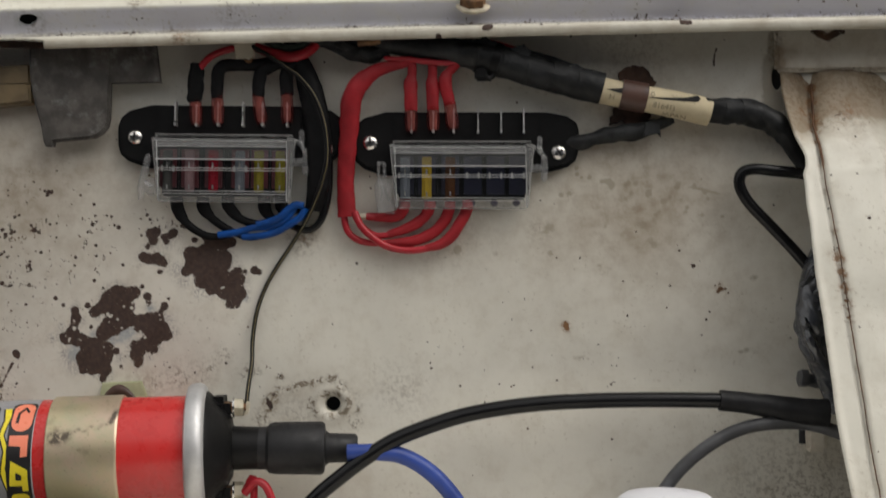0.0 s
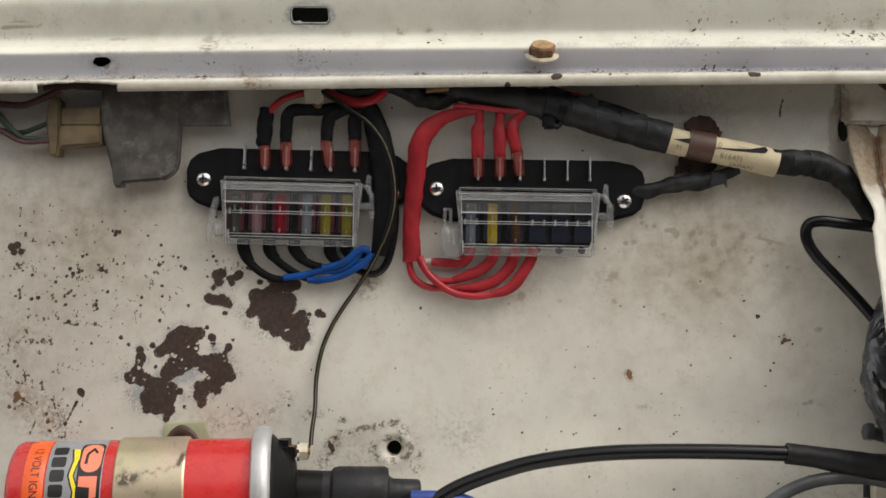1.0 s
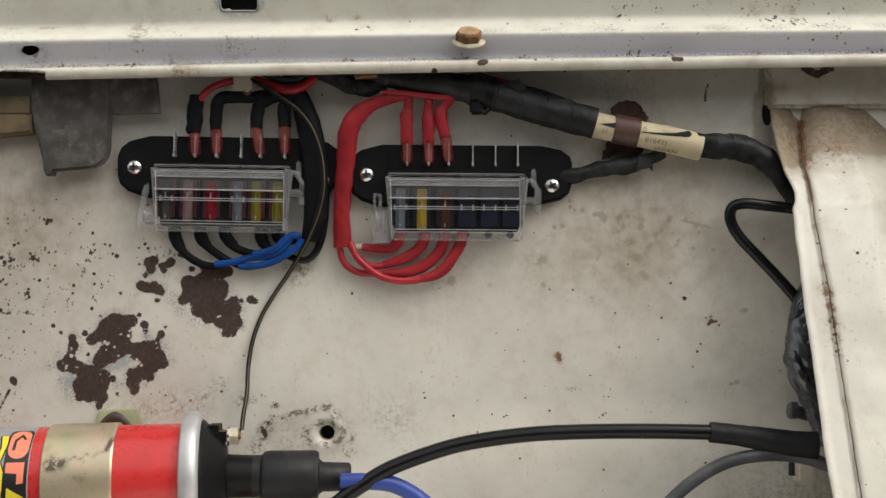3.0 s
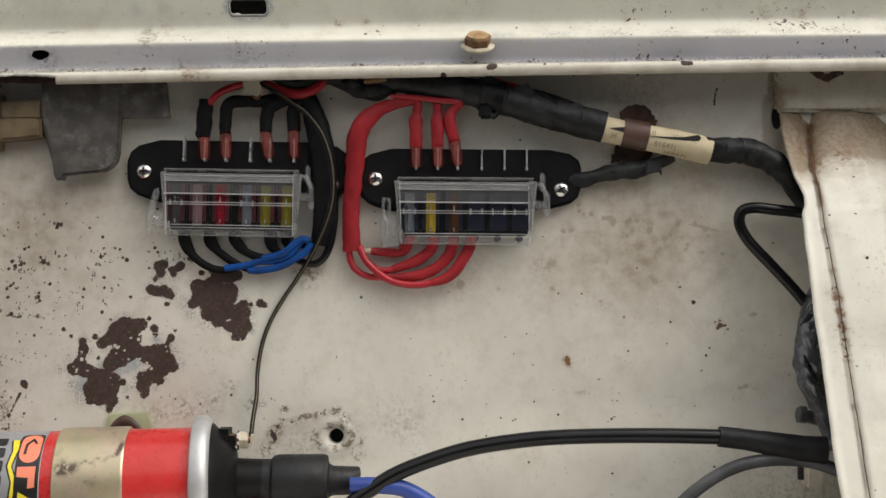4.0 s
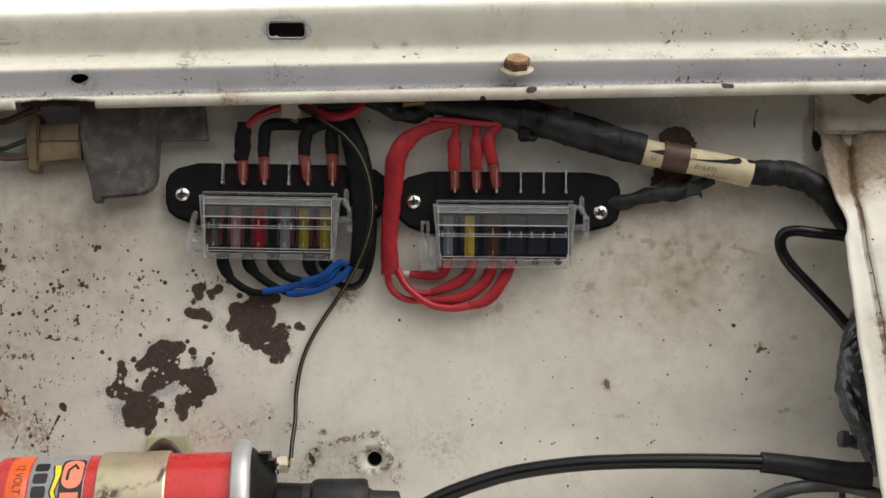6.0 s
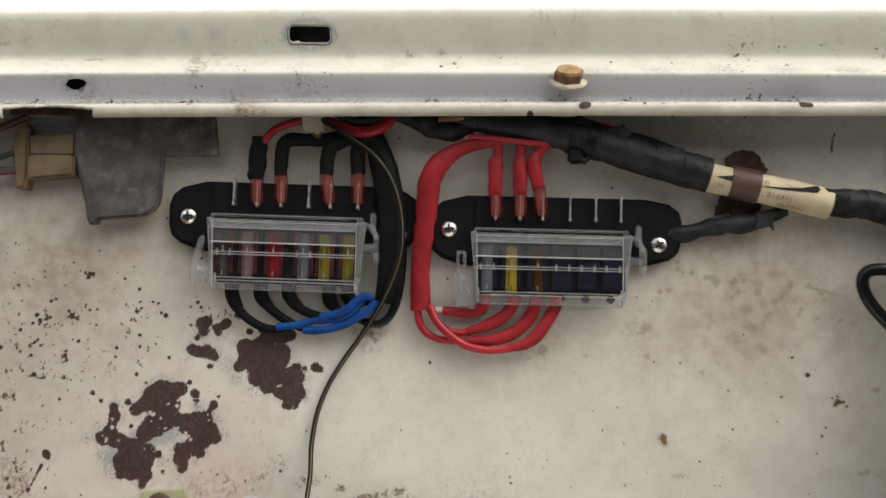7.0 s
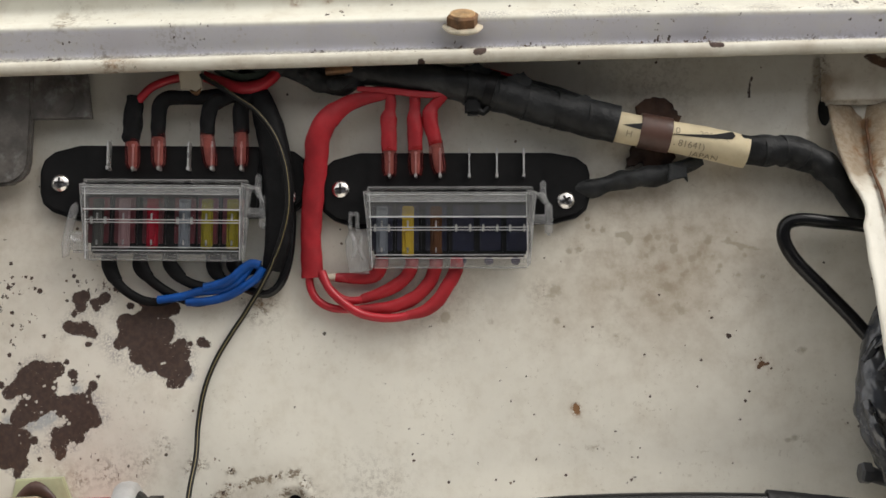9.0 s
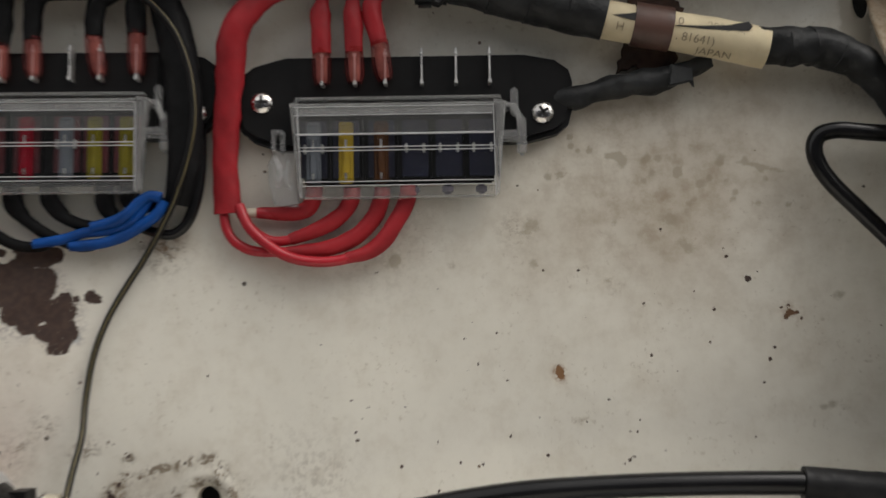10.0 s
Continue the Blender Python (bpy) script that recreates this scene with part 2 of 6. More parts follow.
    # soft stains where something dripped or was rubbed, and painted corner shadow
    uneven = n.math("MULTIPLY", n.math("SUBTRACT", n.noise(420, 4, 0.7), 0.5), 1.5)
    stain = n.ramp(n.math("ADD", n.attribute("blot"), n.math("MULTIPLY", uneven, n.ramp(n.attribute("blot"), 0.05, 0.3))), 0.18, 0.95, 0.0, 0.66)
    col = n.mix(stain, col, (0.29, 0.245, 0.175))
    # irregular flecks of rust in crowds, drawn out downwards
    tall = n.node("Mapping")
    tall.inputs["Scale"].default_value = (1.0, 1.0, 0.72)
    n.link(n.coords(), tall.inputs["Vector"])
    speck = n.node("TexNoise", Scale=430.0, Detail=4.0, Roughness=0.62)
    n.link(tall.outputs["Vector"], speck.inputs["Vector"])
    crowd = n.math("MULTIPLY", n.attribute("dens"), n.ramp(n.noise(95, 3, 0.6), 0.44, 0.66, 0.0, 1.5))
    limit = n.math("SUBTRACT", 0.70, n.math("MULTIPLY", n.math("MINIMUM", crowd, 1.0), 0.165))
    total = n.math("MULTIPLY", n.ramp(n.math("SUBTRACT", speck.outputs["Fac"], limit), -0.006, 0.012), n.ramp(crowd, 0.02, 0.1))
    # scattered small dots
    cells = n.node("TexVoronoi", Scale=240.0, Randomness=1.0)
    n.link(n.coords(), cells.inputs["Vector"])
    pick = n.node("SeparateColor")
    n.link(cells.outputs["Color"], pick.inputs["Color"])
    keen = n.math("MULTIPLY", n.math("MULTIPLY", pick.outputs["Red"], pick.outputs["Red"]), 0.21)
    keen = n.math("MULTIPLY", keen, n.ramp(n.math("ADD", pick.outputs["Green"], n.math("MULTIPLY", n.attribute("dens"), 0.25)), 0.972, 0.982))
    far = n.math("ADD", cells.outputs["Distance"], n.math("MULTIPLY", n.math("SUBTRACT", n.noise(1500, 3), 0.5), 0.22))
    total = n.math("MAXIMUM", total, n.ramp(n.math("SUBTRACT", far, keen), 0.01, -0.03))
    fleck = n.mix(n.ramp(n.noise(170, 3), 0.4, 0.65), (0.040, 0.030, 0.022), (0.13, 0.075, 0.040))
    col = n.mix(n.math("MULTIPLY", total, 0.92), col, fleck)
    bare = n.mix(n.ramp(n.noise(420, 5), 0.35, 0.7), (0.040, 0.023, 0.018), (0.064, 0.038, 0.027))
    bare = n.mix(n.ramp(n.noise(120, 4), 0.6, 0.75, 0, 0.5), bare, (0.085, 0.042, 0.022))
    bare = n.mix(n.math("MINIMUM", n.attribute("rust"), 0.9), bare, (0.21, 0.105, 0.042))
    col = n.mix(chip, col, bare)
    n.link(col, n.bsdf.inputs["Base Color"])
    gloss = n.ramp(n.noise(90, 5), 0.3, 0.7, rough - 0.1, rough + 0.1)
    worn = n.math("MAXIMUM", chip, n.math("MAXIMUM", total, n.math("MINIMUM", dirt, 1.0)))
    lift = n.math("MULTIPLY", worn, 0.35)
    n.link(n.math("ADD", gloss, lift), n.bsdf.inputs["Roughness"])
    height = n.math("SUBTRACT", n.math("MULTIPLY", n.noise(700, 3), 0.12), n.math("MULTIPLY", n.math("MAXIMUM", chip, total), 1.0))
    n.bump(height, 0.5, 0.00025)
    return n.material


CREAM = paint("cream_paint")
CREAM_PLAIN = plain("cream_steel", (0.66, 0.62, 0.53), 0.5, vary=0.12, scale=20, dirt=(0.35, 0.28, 0.2))
DARK = plain("dark_backing", (0.03, 0.03, 0.03), 0.8)
ASPHALT = plain("asphalt", (0.05, 0.05, 0.05), 0.85, scale=8)
BAY = plain("pale_bounce_paint", (0.80, 0.765, 0.69), 0.6, vary=0.12, scale=15, dirt=(0.55, 0.5, 0.43))
DARK_FLOOR = plain("dark_bounce_stop", (0.07, 0.066, 0.06), 0.6, vary=0.3, scale=15, dirt=(0.12, 0.1, 0.08))
BLACK = plain("black_plastic", (0.008, 0.0078, 0.008), 0.42, vary=0.2, scale=90, bump=0.06, spec=0.16)
RUBBER = plain("black_rubber", (0.013, 0.013, 0.014), 0.52, vary=0.3, scale=70, bump=0.15, spec=0.3)
SHEATH = plain("black_cable_sheath", (0.007, 0.007, 0.0075), 0.22, vary=0.15, scale=30, bump=0.0, spec=0.3, even=True)
TAPE = plain("black_cloth_tape", (0.019, 0.020, 0.021), 0.52, vary=0.5, scale=70, bump=0.8, dirt=(0.04, 0.042, 0.041), spec=0.28)
SHRINK = plain("black_heat_shrink", (0.0075, 0.0075, 0.008), 0.58, vary=0.3, scale=80, bump=0.1, spec=0.12)
RED_SHRINK = plain("red_heat_shrink", (0.30, 0.014, 0.020), 0.55, vary=0.2, scale=70, bump=0.15, spec=0.3)
RED_WIRE = plain("red_wire", (0.37, 0.010, 0.020), 0.4, vary=0.15, scale=60, bump=0.05)
BLUE = plain("blue_heat_shrink", (0.002, 0.052, 0.235), 0.5, vary=0.3, scale=70, bump=0.15, spec=0.25)
BLUE_LEAD = plain("blue_silicone", (0.022, 0.055, 0.27), 0.45, vary=0.2, scale=60, bump=0.08)
COPPER = plain("copper_barrel", (0.30, 0.165, 0.14), 0.4, metal=0.3, vary=0.25, scale=160, bump=0.0, even=True)
TIN = plain("tinned_brass", (0.66, 0.65, 0.63), 0.3, metal=0.7, vary=0.15, bump=0.0, even=True)
CHROME = plain("bright_steel", (0.72, 0.70, 0.67), 0.2, metal=1.0, vary=0.25, scale=300, dirt=(0.25, 0.2, 0.15))
GALV = plain("dull_zinc", (0.100, 0.090, 0.080), 0.55, metal=0.15, vary=0.35, scale=110, bump=0.2, dirt=(0.29, 0.29, 0.285))
ALU = plain("aluminium", (0.56, 0.56, 0.56), 0.5, metal=0.7, vary=0.07, scale=120, bump=0.05)
ZINC = plain("yellow_passivated_zinc", (0.36, 0.325, 0.225), 0.5, metal=0.12, vary=0.28, scale=45, bump=0.1, dirt=(0.13, 0.095, 0.065))
COIL_RED = plain("red_enamel", (0.52, 0.028, 0.026), 0.3, vary=0.10, scale=40, bump=0.03, coat=0.2)
ORANGE = plain("orange_print", (0.78, 0.115, 0.022), 0.35, vary=0.08, scale=40, bump=0.02)
SALMON = plain("salmon_print", (0.82, 0.24, 0.14), 0.35, vary=0.06, scale=40, bump=0.02)
YELLOW = plain("yellow_print", (0.78, 0.64, 0.03), 0.35, vary=0.06, scale=40, bump=0.02)
GREY = plain("grey_print", (0.27, 0.27, 0.28), 0.38, vary=0.08, scale=40, bump=0.02)
INK = plain("black_ink", (0.014, 0.013, 0.013), 0.4, vary=0.1, bump=0.0)
WHITE_INK = plain("white_ink", (0.78, 0.74, 0.70), 0.4, vary=0.1, bump=0.0)
FADED_INK = plain("faded_ink", (0.27, 0.22, 0.15), 0.6, vary=0.3, bump=0.0)
LABEL = plain("yellowed_cloth_label", (0.62, 0.53, 0.35), 0.75, vary=0.15, scale=50, bump=0.2, dirt=(0.42, 0.31, 0.17))
STRAP = plain("brown_rusty_strap", (0.075, 0.036, 0.026), 0.5, vary=0.35, scale=60, bump=0.15, dirt=(0.10, 0.06, 0.045))
RUST = plain("flaking_rust", (0.060, 0.032, 0.022), 0.85, vary=0.5, scale=90, bump=0.5, dirt=(0.15, 0.075, 0.035))
BOLT = plain("rusty_bolt", (0.19, 0.10, 0.045), 0.5, metal=0.4, vary=0.5, scale=130, bump=0.3, dirt=(0.12, 0.05, 0.022))
SEALANT = plain("off_white_plastic", (0.58, 0.53, 0.42), 0.5, vary=0.15, scale=60)
AMBER = plain("aged_nylon", (0.185, 0.135, 0.072), 0.4, vary=0.3, scale=60, bump=0.05)
GREEN = plain("green_wire", (0.045, 0.065, 0.048), 0.45, vary=0.2)
PALE_GREEN = plain("pale_green_wire", (0.12, 0.16, 0.13), 0.45, vary=0.2)
MAROON = plain("maroon_wire", (0.10, 0.04, 0.04), 0.45, vary=0.2)
WHITE = plain("white_plastic", (0.78, 0.78, 0.82), 0.35, vary=0.05, scale=20)
DUSTY = plain("dusty_black_rubber", (0.075, 0.076, 0.08), 0.42, vary=0.3, scale=70, bump=0.05)
FOIL = plain("dusty_black_wrap", (0.05, 0.055, 0.066), 0.2, vary=0.5, scale=40, bump=0.12, spec=0.9)


def film(name, tint, haze, rough=0.12, gloss=0.5, cloud_colour=(0.84, 0.84, 0.84)):
    """Thin clear plastic: lets most light through, with a little milky haze and a gloss."""
    n = Nodes(name)
    n.tree.nodes.remove(n.bsdf)
    through_it, milk, shine = n.node("BsdfTransparent"), n.node("BsdfDiffuse"), n.node("BsdfGlossy", Roughness=rough)
    through_it.inputs["Color"].default_value = (*tint, 1)
    milk.inputs["Color"].default_value = (*cloud_colour, 1)
    bend = n.node("Fresnel", IOR=1.4)
    first, second = n.node("MixShader"), n.node("MixShader")
    n.link(n.ramp(n.noise(110, 3, 0.5), 0.3, 0.7, haze * 0.88, haze * 1.12), first.inputs[0])
    n.link(through_it.outputs[0], first.inputs[1])
    n.link(milk.outputs[0], first.inputs[2])
    n.link(n.math("MULTIPLY", bend.outputs[0], gloss), second.inputs[0])
    n.link(first.outputs[0], second.inputs[1])
    n.link(shine.outputs[0], second.inputs[2])
    n.link(second.outputs[0], n.tree.nodes["Material Output"].inputs["Surface"])
    return n.material


CLEAR = film("clear_polycarbonate", (0.97, 0.97, 0.97), 0.002, 0.1, 0.15)
FROST = film("frosted_polycarbonate", (0.88, 0.88, 0.88), 0.26, 0.35, 0.12, (0.62, 0.62, 0.61))
RIDGE = film("bright_moulded_edge", (0.95, 0.95, 0.95), 0.45, 0.25, 0.7)
HAZE = film("hazy_polycarbonate", (0.92, 0.92, 0.92), 0.075, 0.3, 0.12, (0.6, 0.6, 0.59))
LUG = film("cloudy_polycarbonate", (0.93, 0.93, 0.93), 0.13, 0.15, 0.8)
CRIMP = film("translucent_red_sleeve", (0.92, 0.70, 0.68), 0.11, 0.3, 0.2, (0.34, 0.055, 0.055))


def striped():
    """Black wire with one yellow stripe along it."""
    n = Nodes("black_wire_with_yellow_stripe")
    col = n.mix(n.ramp(n.attribute("stripe"), 0.7, 0.8), (0.010, 0.0095, 0.009), (0.20, 0.165, 0.08))
    n.link(col, n.bsdf.inputs["Base Color"])
    n.bsdf.inputs["Roughness"].default_value = 0.42
    n.bsdf.inputs["Specular IOR Level"].default_value = 0.2
    return n.material


STRIPED = striped()


def passivated():
    """Zinc plating with gold, green and pink tints; the mesh says where it is smudged (stain)."""
    n = Nodes("tinted_zinc_band")
    col = n.mix(n.ramp(n.noise(32, 3), 0.35, 0.65), (0.48, 0.43, 0.26), (0.54, 0.42, 0.32))
    col = n.mix(n.ramp(n.noise(60, 5, 0.7), 0.45, 0.7, 0.0, 0.5), col, (0.36, 0.40, 0.25))
    col = n.mix(n.ramp(n.noise(140, 6, 0.75), 0.56, 0.72, 0.0, 0.5), col, (0.16, 0.12, 0.07))
    col = n.mix(n.ramp(n.noise(600, 4, 0.7), 0.62, 0.7, 0.0, 0.6), col, (0.10, 0.075, 0.05))
    mark = n.math("MULTIPLY", n.attribute("stain"), n.ramp(n.noise(330, 5, 0.75), 0.38, 0.56, 0.15, 1.1))
    col = n.mix(n.math("MINIMUM", mark, 0.9), col, (0.065, 0.05, 0.04))
    n.link(col, n.bsdf.inputs["Base Color"])
    n.link(n.ramp(n.noise(150, 4), 0.3, 0.7, 0.32, 0.46), n.bsdf.inputs["Roughness"])
    n.bsdf.inputs["Metallic"].default_value = 0.6
    n.bump(n.noise(400, 4), 0.1, 0.0005)
    return n.material


BAND = passivated()
FOOT = plain("greenish_zinc", (0.50, 0.52, 0.33), 0.5, metal=0.12, vary=0.2, scale=60, bump=0.1, dirt=(0.28, 0.26, 0.16))


def tinted(name, color):
    n = Nodes(name)
    n.bsdf.inputs["Base Color"].default_value = (*color, 1)
    n.bsdf.inputs["Roughness"].default_value = 0.2
    n.bsdf.inputs["Transmission Weight"].default_value = 0.25
    return n.material


FUSE_COLOURS = {
    "clear": tinted("smoked_fuse", (0.08, 0.08, 0.075)),
    "pink": tinted("pink_fuse", (0.30, 0.19, 0.20)),
    "red": tinted("red_fuse", (0.31, 0.010, 0.024)),
    "white": tinted("pale_blue_fuse", (0.20, 0.22, 0.25)),
    "yellow": tinted("yellow_fuse", (0.27, 0.23, 0.025)),
    "amber": tinted("bright_yellow_fuse", (0.52, 0.37, 0.04)),
    "brown": tinted("brown_fuse", (0.11, 0.045, 0.018)),
}
FLOOR_BLUE = plain("dark_blue_contacts", (0.004, 0.006, 0.022), 0.4)
VIOLET = plain("violet_contact", (0.05, 0.035, 0.07), 0.4)
FLOOR_RED = plain("dark_red_contacts", (0.085, 0.012, 0.016), 0.4)
DULL_TIN = plain("dull_tin", (0.34, 0.34, 0.33), 0.35, metal=0.5)


# ---- painted panels ----
def weather(me, spots, holes=(), isles=(), dots=(), dens=(), dirt=(), rust=(), film=(), blots=(), dens0=0.0, halo=(), grow=0.4, flakes=(), prime=(), scuff=()):
    """Writes the wear of a painted mesh: chips as round spots (x, z, radius) less holes."""
    count = len(me.vertices)
    co = np.empty(count * 3)
    me.vertices.foreach_get("co", co)
    co = co.reshape(-1, 3) * 1000
    x, z = co[:, 0], co[:, 2]
    chip = np.full(count, 60.0)
    for sx, sz, r in spots:
        gap = np.hypot(x - sx, z - sz) - r
        h = np.clip(0.5 + 0.5 * (chip - gap) / 1.5, 0, 1)
        chip = chip + (gap - chip) * h - 1.5 * h * (1 - h)
    for sx, sz, r in holes:
        chip = np.maximum(chip, r - np.hypot(x - sx, z - sz))
    for sx, sz, r in isles:
        chip = np.minimum(chip, np.hypot(x - sx, z - sz) - r)
    near = np.full(count, 60.0)
    for sx, sz, r in halo:
        near = np.minimum(near, np.hypot(x - sx, z - sz) - r)
    small = np.full(count, 60.0)
    for sx, sz, r in dots:
        small = np.minimum(small, np.hypot(x - sx, z - sz) - r - (grow if r < 1 else 0.1))
    left = np.full(count, 60.0)
    for sx, sz, r in flakes:
        left = np.minimum(left, np.hypot(x - sx, z - sz) - r - 0.15)
    values = {"chip": chip, "halo": near, "dot": small, "flake": left}
    for key, blobs, base in (("dens", dens, dens0), ("dirt", dirt, 0.0), ("rust", rust, 0.0), ("film", film, 0.0), ("blot", blots, 0.0), ("prime", prime, 0.0), ("scuff", scuff, 0.0)):
        total = np.full(count, base)
        for bx, bz, r, s in blobs:
            total += s * np.exp(-((x - bx) ** 2 + (z - bz) ** 2) / (r * r))
        values[key] = total
    for key, value in values.items():
        me.attributes.new(key, "FLOAT", "POINT").data.foreach_set("value", value.astype(np.float32))


def cut(bm, gap):
    """Opens a hole where gap(x, z) < 0 and fits its edge to the outline."""
    for f in [f for f in bm.faces if gap(f.calc_center_median().x * 1000, f.calc_center_median().z * 1000) < 0]:
        bm.faces.remove(f)
    for v in [v for v in bm.verts if not v.link_faces]:
        bm.verts.remove(v)
    for v in bm.verts:
        x, z = v.co.x * 1000, v.co.z * 1000
        if abs(gap(x, z)) < 1.5 and v.is_boundary:
            for _ in range(4):
                g, e = gap(x, z), 0.05
                gx, gz = (gap(x + e, z) - g) / e, (gap(x, z + e) - g) / e
                size = max(gx * gx + gz * gz, 0.2)
                x, z = x - g * gx / size, z - g * gz / size
            v.co.x, v.co.z = x / 1000, z / 1000


def sheet(xs, zs, depth):
    """A sheet over a grid of x and z; depth(x, z) out of the panel, in millimetres."""
    bm = bmesh.new()
    rows = [[bm.verts.new(P(x, z, depth(x, z))) for x in xs] for z in zs]
    for a, b in zip(rows, rows[1:]):
        for k in range(len(xs) - 1):
            bm.faces.new((a[k], a[k + 1], b[k + 1], b[k]))
    return bm


def thicken(ob, mm, offset=-1.0):
    m = ob.modifiers.new("thickness", "SOLIDIFY")
    m.thickness, m.offset = mm / 1000, offset


# ---- the large structure ----
def span(a, b, step):
    return list(np.linspace(a, b, int(round((b - a) / step)) + 1))


ground_bm = bmesh.new()
bmesh.ops.create_grid(ground_bm, x_segments=8, y_segments=8, size=400)
ground = tagged(new("ground", mesh_of("ground", ground_bm, ASPHALT)), "dark grey asphalt ground round the car", "ground", kind="structure")

# unseen bay floor, kept pale so it bounces light up the panel
bay_bm = box(-700, 700, 600, 662, 1, 330, 2)
box(-700, 700, 0, 600, -60, 0, 2, bay_bm)
tagged(new("floor_bay", mesh_of("floor_bay", bay_bm, BAY, False)), "unseen pale cream bay floor, added to bounce light onto the panel", "bay floor", kind="structure")
# unseen dark strips, added to cut the floor's bounce at both sides
for k, (x0, x1) in enumerate(((-700, -135), (215, 700))):
    side_bm = box(x0, x1, 662.5, 668, 3, 330, 2)
    tagged(new("floor_side_%d" % (k + 1), mesh_of("floor_side", side_bm, DARK_FLOOR, False)), "unseen dark strip added to cut bounced light at the side", "bay floor", kind="structure")

# unseen wall, added to block low sky and darken reflections
front_bm = box(-2500, 2500, 0, 1450, 1500, 1600, 3)
tagged(new("wall_sky_blocker", mesh_of("wall_sky_blocker", front_bm, plain("dark_blocker", (0.085, 0.09, 0.11), 0.8, scale=4), False)), "unseen dark wall added to block the low sky", "wall", kind="structure")

# inner panel, with one drain hole
DRAIN = (-22.0, 760.0, 4.7)


def panel_depth(x, z):
    dent = 0.9 * noise.noise(Vector((x / 70, z / 70, 3.1))) + 0.35 * noise.noise(Vector((x / 25, z / 25, 8.0)))
    ring = math.hypot(x - DRAIN[0], z - DRAIN[1])
    return dent * 0.6 + 0.7 * math.exp(-((ring - 8.5) / 2.2) ** 2) - 1.2 * math.exp(-((ring - 4.5) / 2.0) ** 2)


CHIP_LARGE = [
    (-142.8, 817.8, 4.32), (-138.2, 819.4, 5.56), (-132, 819.4, 4.32), (-128.9, 821, 3.09), (-145.8, 813.1, 3.71), (-150.5, 810.6, 3.09), (-139.6, 811.6, 6.18), (-133.4, 813.3, 4.32),
    (-136.3, 805.5, 4.94), (-131.6, 805.6, 4.32), (-142.5, 803.9, 4.32), (-139.3, 800.9, 3.09), (-145.5, 799.3, 4.32), (-125.3, 804.1, 4.94), (-120.7, 805.7, 4.32), (-116.1, 807.3, 3.09),
    (-114.4, 801.2, 4.32), (-111.2, 797.6, 2.78), (-117.4, 796.6, 4.32), (-120.6, 801.1, 4.32), (-122, 793.4, 4.32), (-126.6, 790.3, 4.01), (-129, 787.2, 2.78), (-126.4, 784.2, 2.47),
    (-127.3, 782, 1.54), (-118.8, 790.4, 2.47), (-129.1, 792.7, 2.16), (-161.4, 811.4, 2.16), (-160.7, 807.4, 2.78), (-161.8, 803.7, 2.16), (-162.7, 799, 3.71), (-165.7, 795.9, 3.09),
]
CHIP_LARGE += [
    (-167.9, 797.4, 1.85), (-160.4, 795.1, 3.09), (-157.3, 796.3, 2.47), (-154.7, 793, 4.01), (-149.9, 790, 6.18), (-154.5, 785.3, 6.18), (-145.1, 785.5, 4.01), (-151.2, 780.8, 4.32),
    (-144.9, 779.3, 3.4), (-156.8, 779.2, 2.16), (-146.1, 774.4, 1.85), (-143.1, 792.2, 1.85), (-143.6, 788.5, 3.09),
]
CHIP_HOLES = [
    (-153.1, 803.8, 4.01), (-155.7, 806.2, 2.16), (-144.2, 808.2, 0.77), (-131.7, 797.9, 2.47), (-135.1, 795.4, 1.85), (-130.6, 801, 1.24), (-114.4, 843.7, 1.54),
]
CHIP_ISLES = [
    (-122, 818.6, 2.16), (-121.2, 814.9, 1.24), (-124.9, 824.1, 0.93), (-112.8, 813.5, 2.16), (-114.3, 811, 1.24), (-154.6, 813.9, 1.54), (-139, 789.2, 1.85), (-141.2, 791.6, 0.93),
    (-136.3, 781, 0.93), (-167.8, 814.4, 0.93), (-110.4, 817.5, 0.77), (-152.7, 802.2, 1.08), (-63.8, 832.6, 2.16), (-61.3, 831.7, 1.54), (-69, 831.9, 1.24), (-96.1, 849.2, 1.54),
    (-91.2, 849.9, 0.93), (-115.1, 832, 1.24), (-103.2, 856.9, 0.93), (-101.6, 856.6, 1.24), (-146.1, 823.3, 0.62),
]
CHIP_TALL = [
    (-98.1, 841.4, 4.32), (-96.5, 835.3, 4.94), (-101.1, 832.1, 2.47), (-91.9, 843.1, 3.09), (-87.3, 846.2, 4.32), (-81.1, 847.8, 4.32), (-76.5, 847.9, 2.78), (-90.2, 835.3, 7.41),
    (-82.5, 837, 6.18), (-78.5, 840.1, 2.47), (-91.6, 827.6, 4.94), (-83.9, 827.7, 6.79), (-86.9, 822.4, 3.09), (-79.1, 821.6, 4.94), (-75.1, 826.3, 5.56), (-71.9, 820.2, 3.71),
    (-74.3, 815.5, 3.4), (-77.4, 813.9, 1.85), (-70.5, 827.9, 1.85), (-73.1, 831.8, 2.47),
]
CHIP_UPPER = [
    (-120.3, 852.7, 2.47), (-117.2, 853.6, 2.47), (-118.6, 849, 2.47), (-112.4, 850.6, 1.85), (-107.8, 853.1, 2.47), (-109.3, 851.5, 1.54), (-123.1, 839.6, 2.78), (-119.9, 838.7, 2.78),
    (-115.2, 838.2, 2.78), (-112.7, 836.6, 1.85), (-124.7, 840.2, 1.85), (-116.9, 841.2, 1.54), (-121.7, 845.8, 1.24), (-111.4, 848.1, 1.24),
]
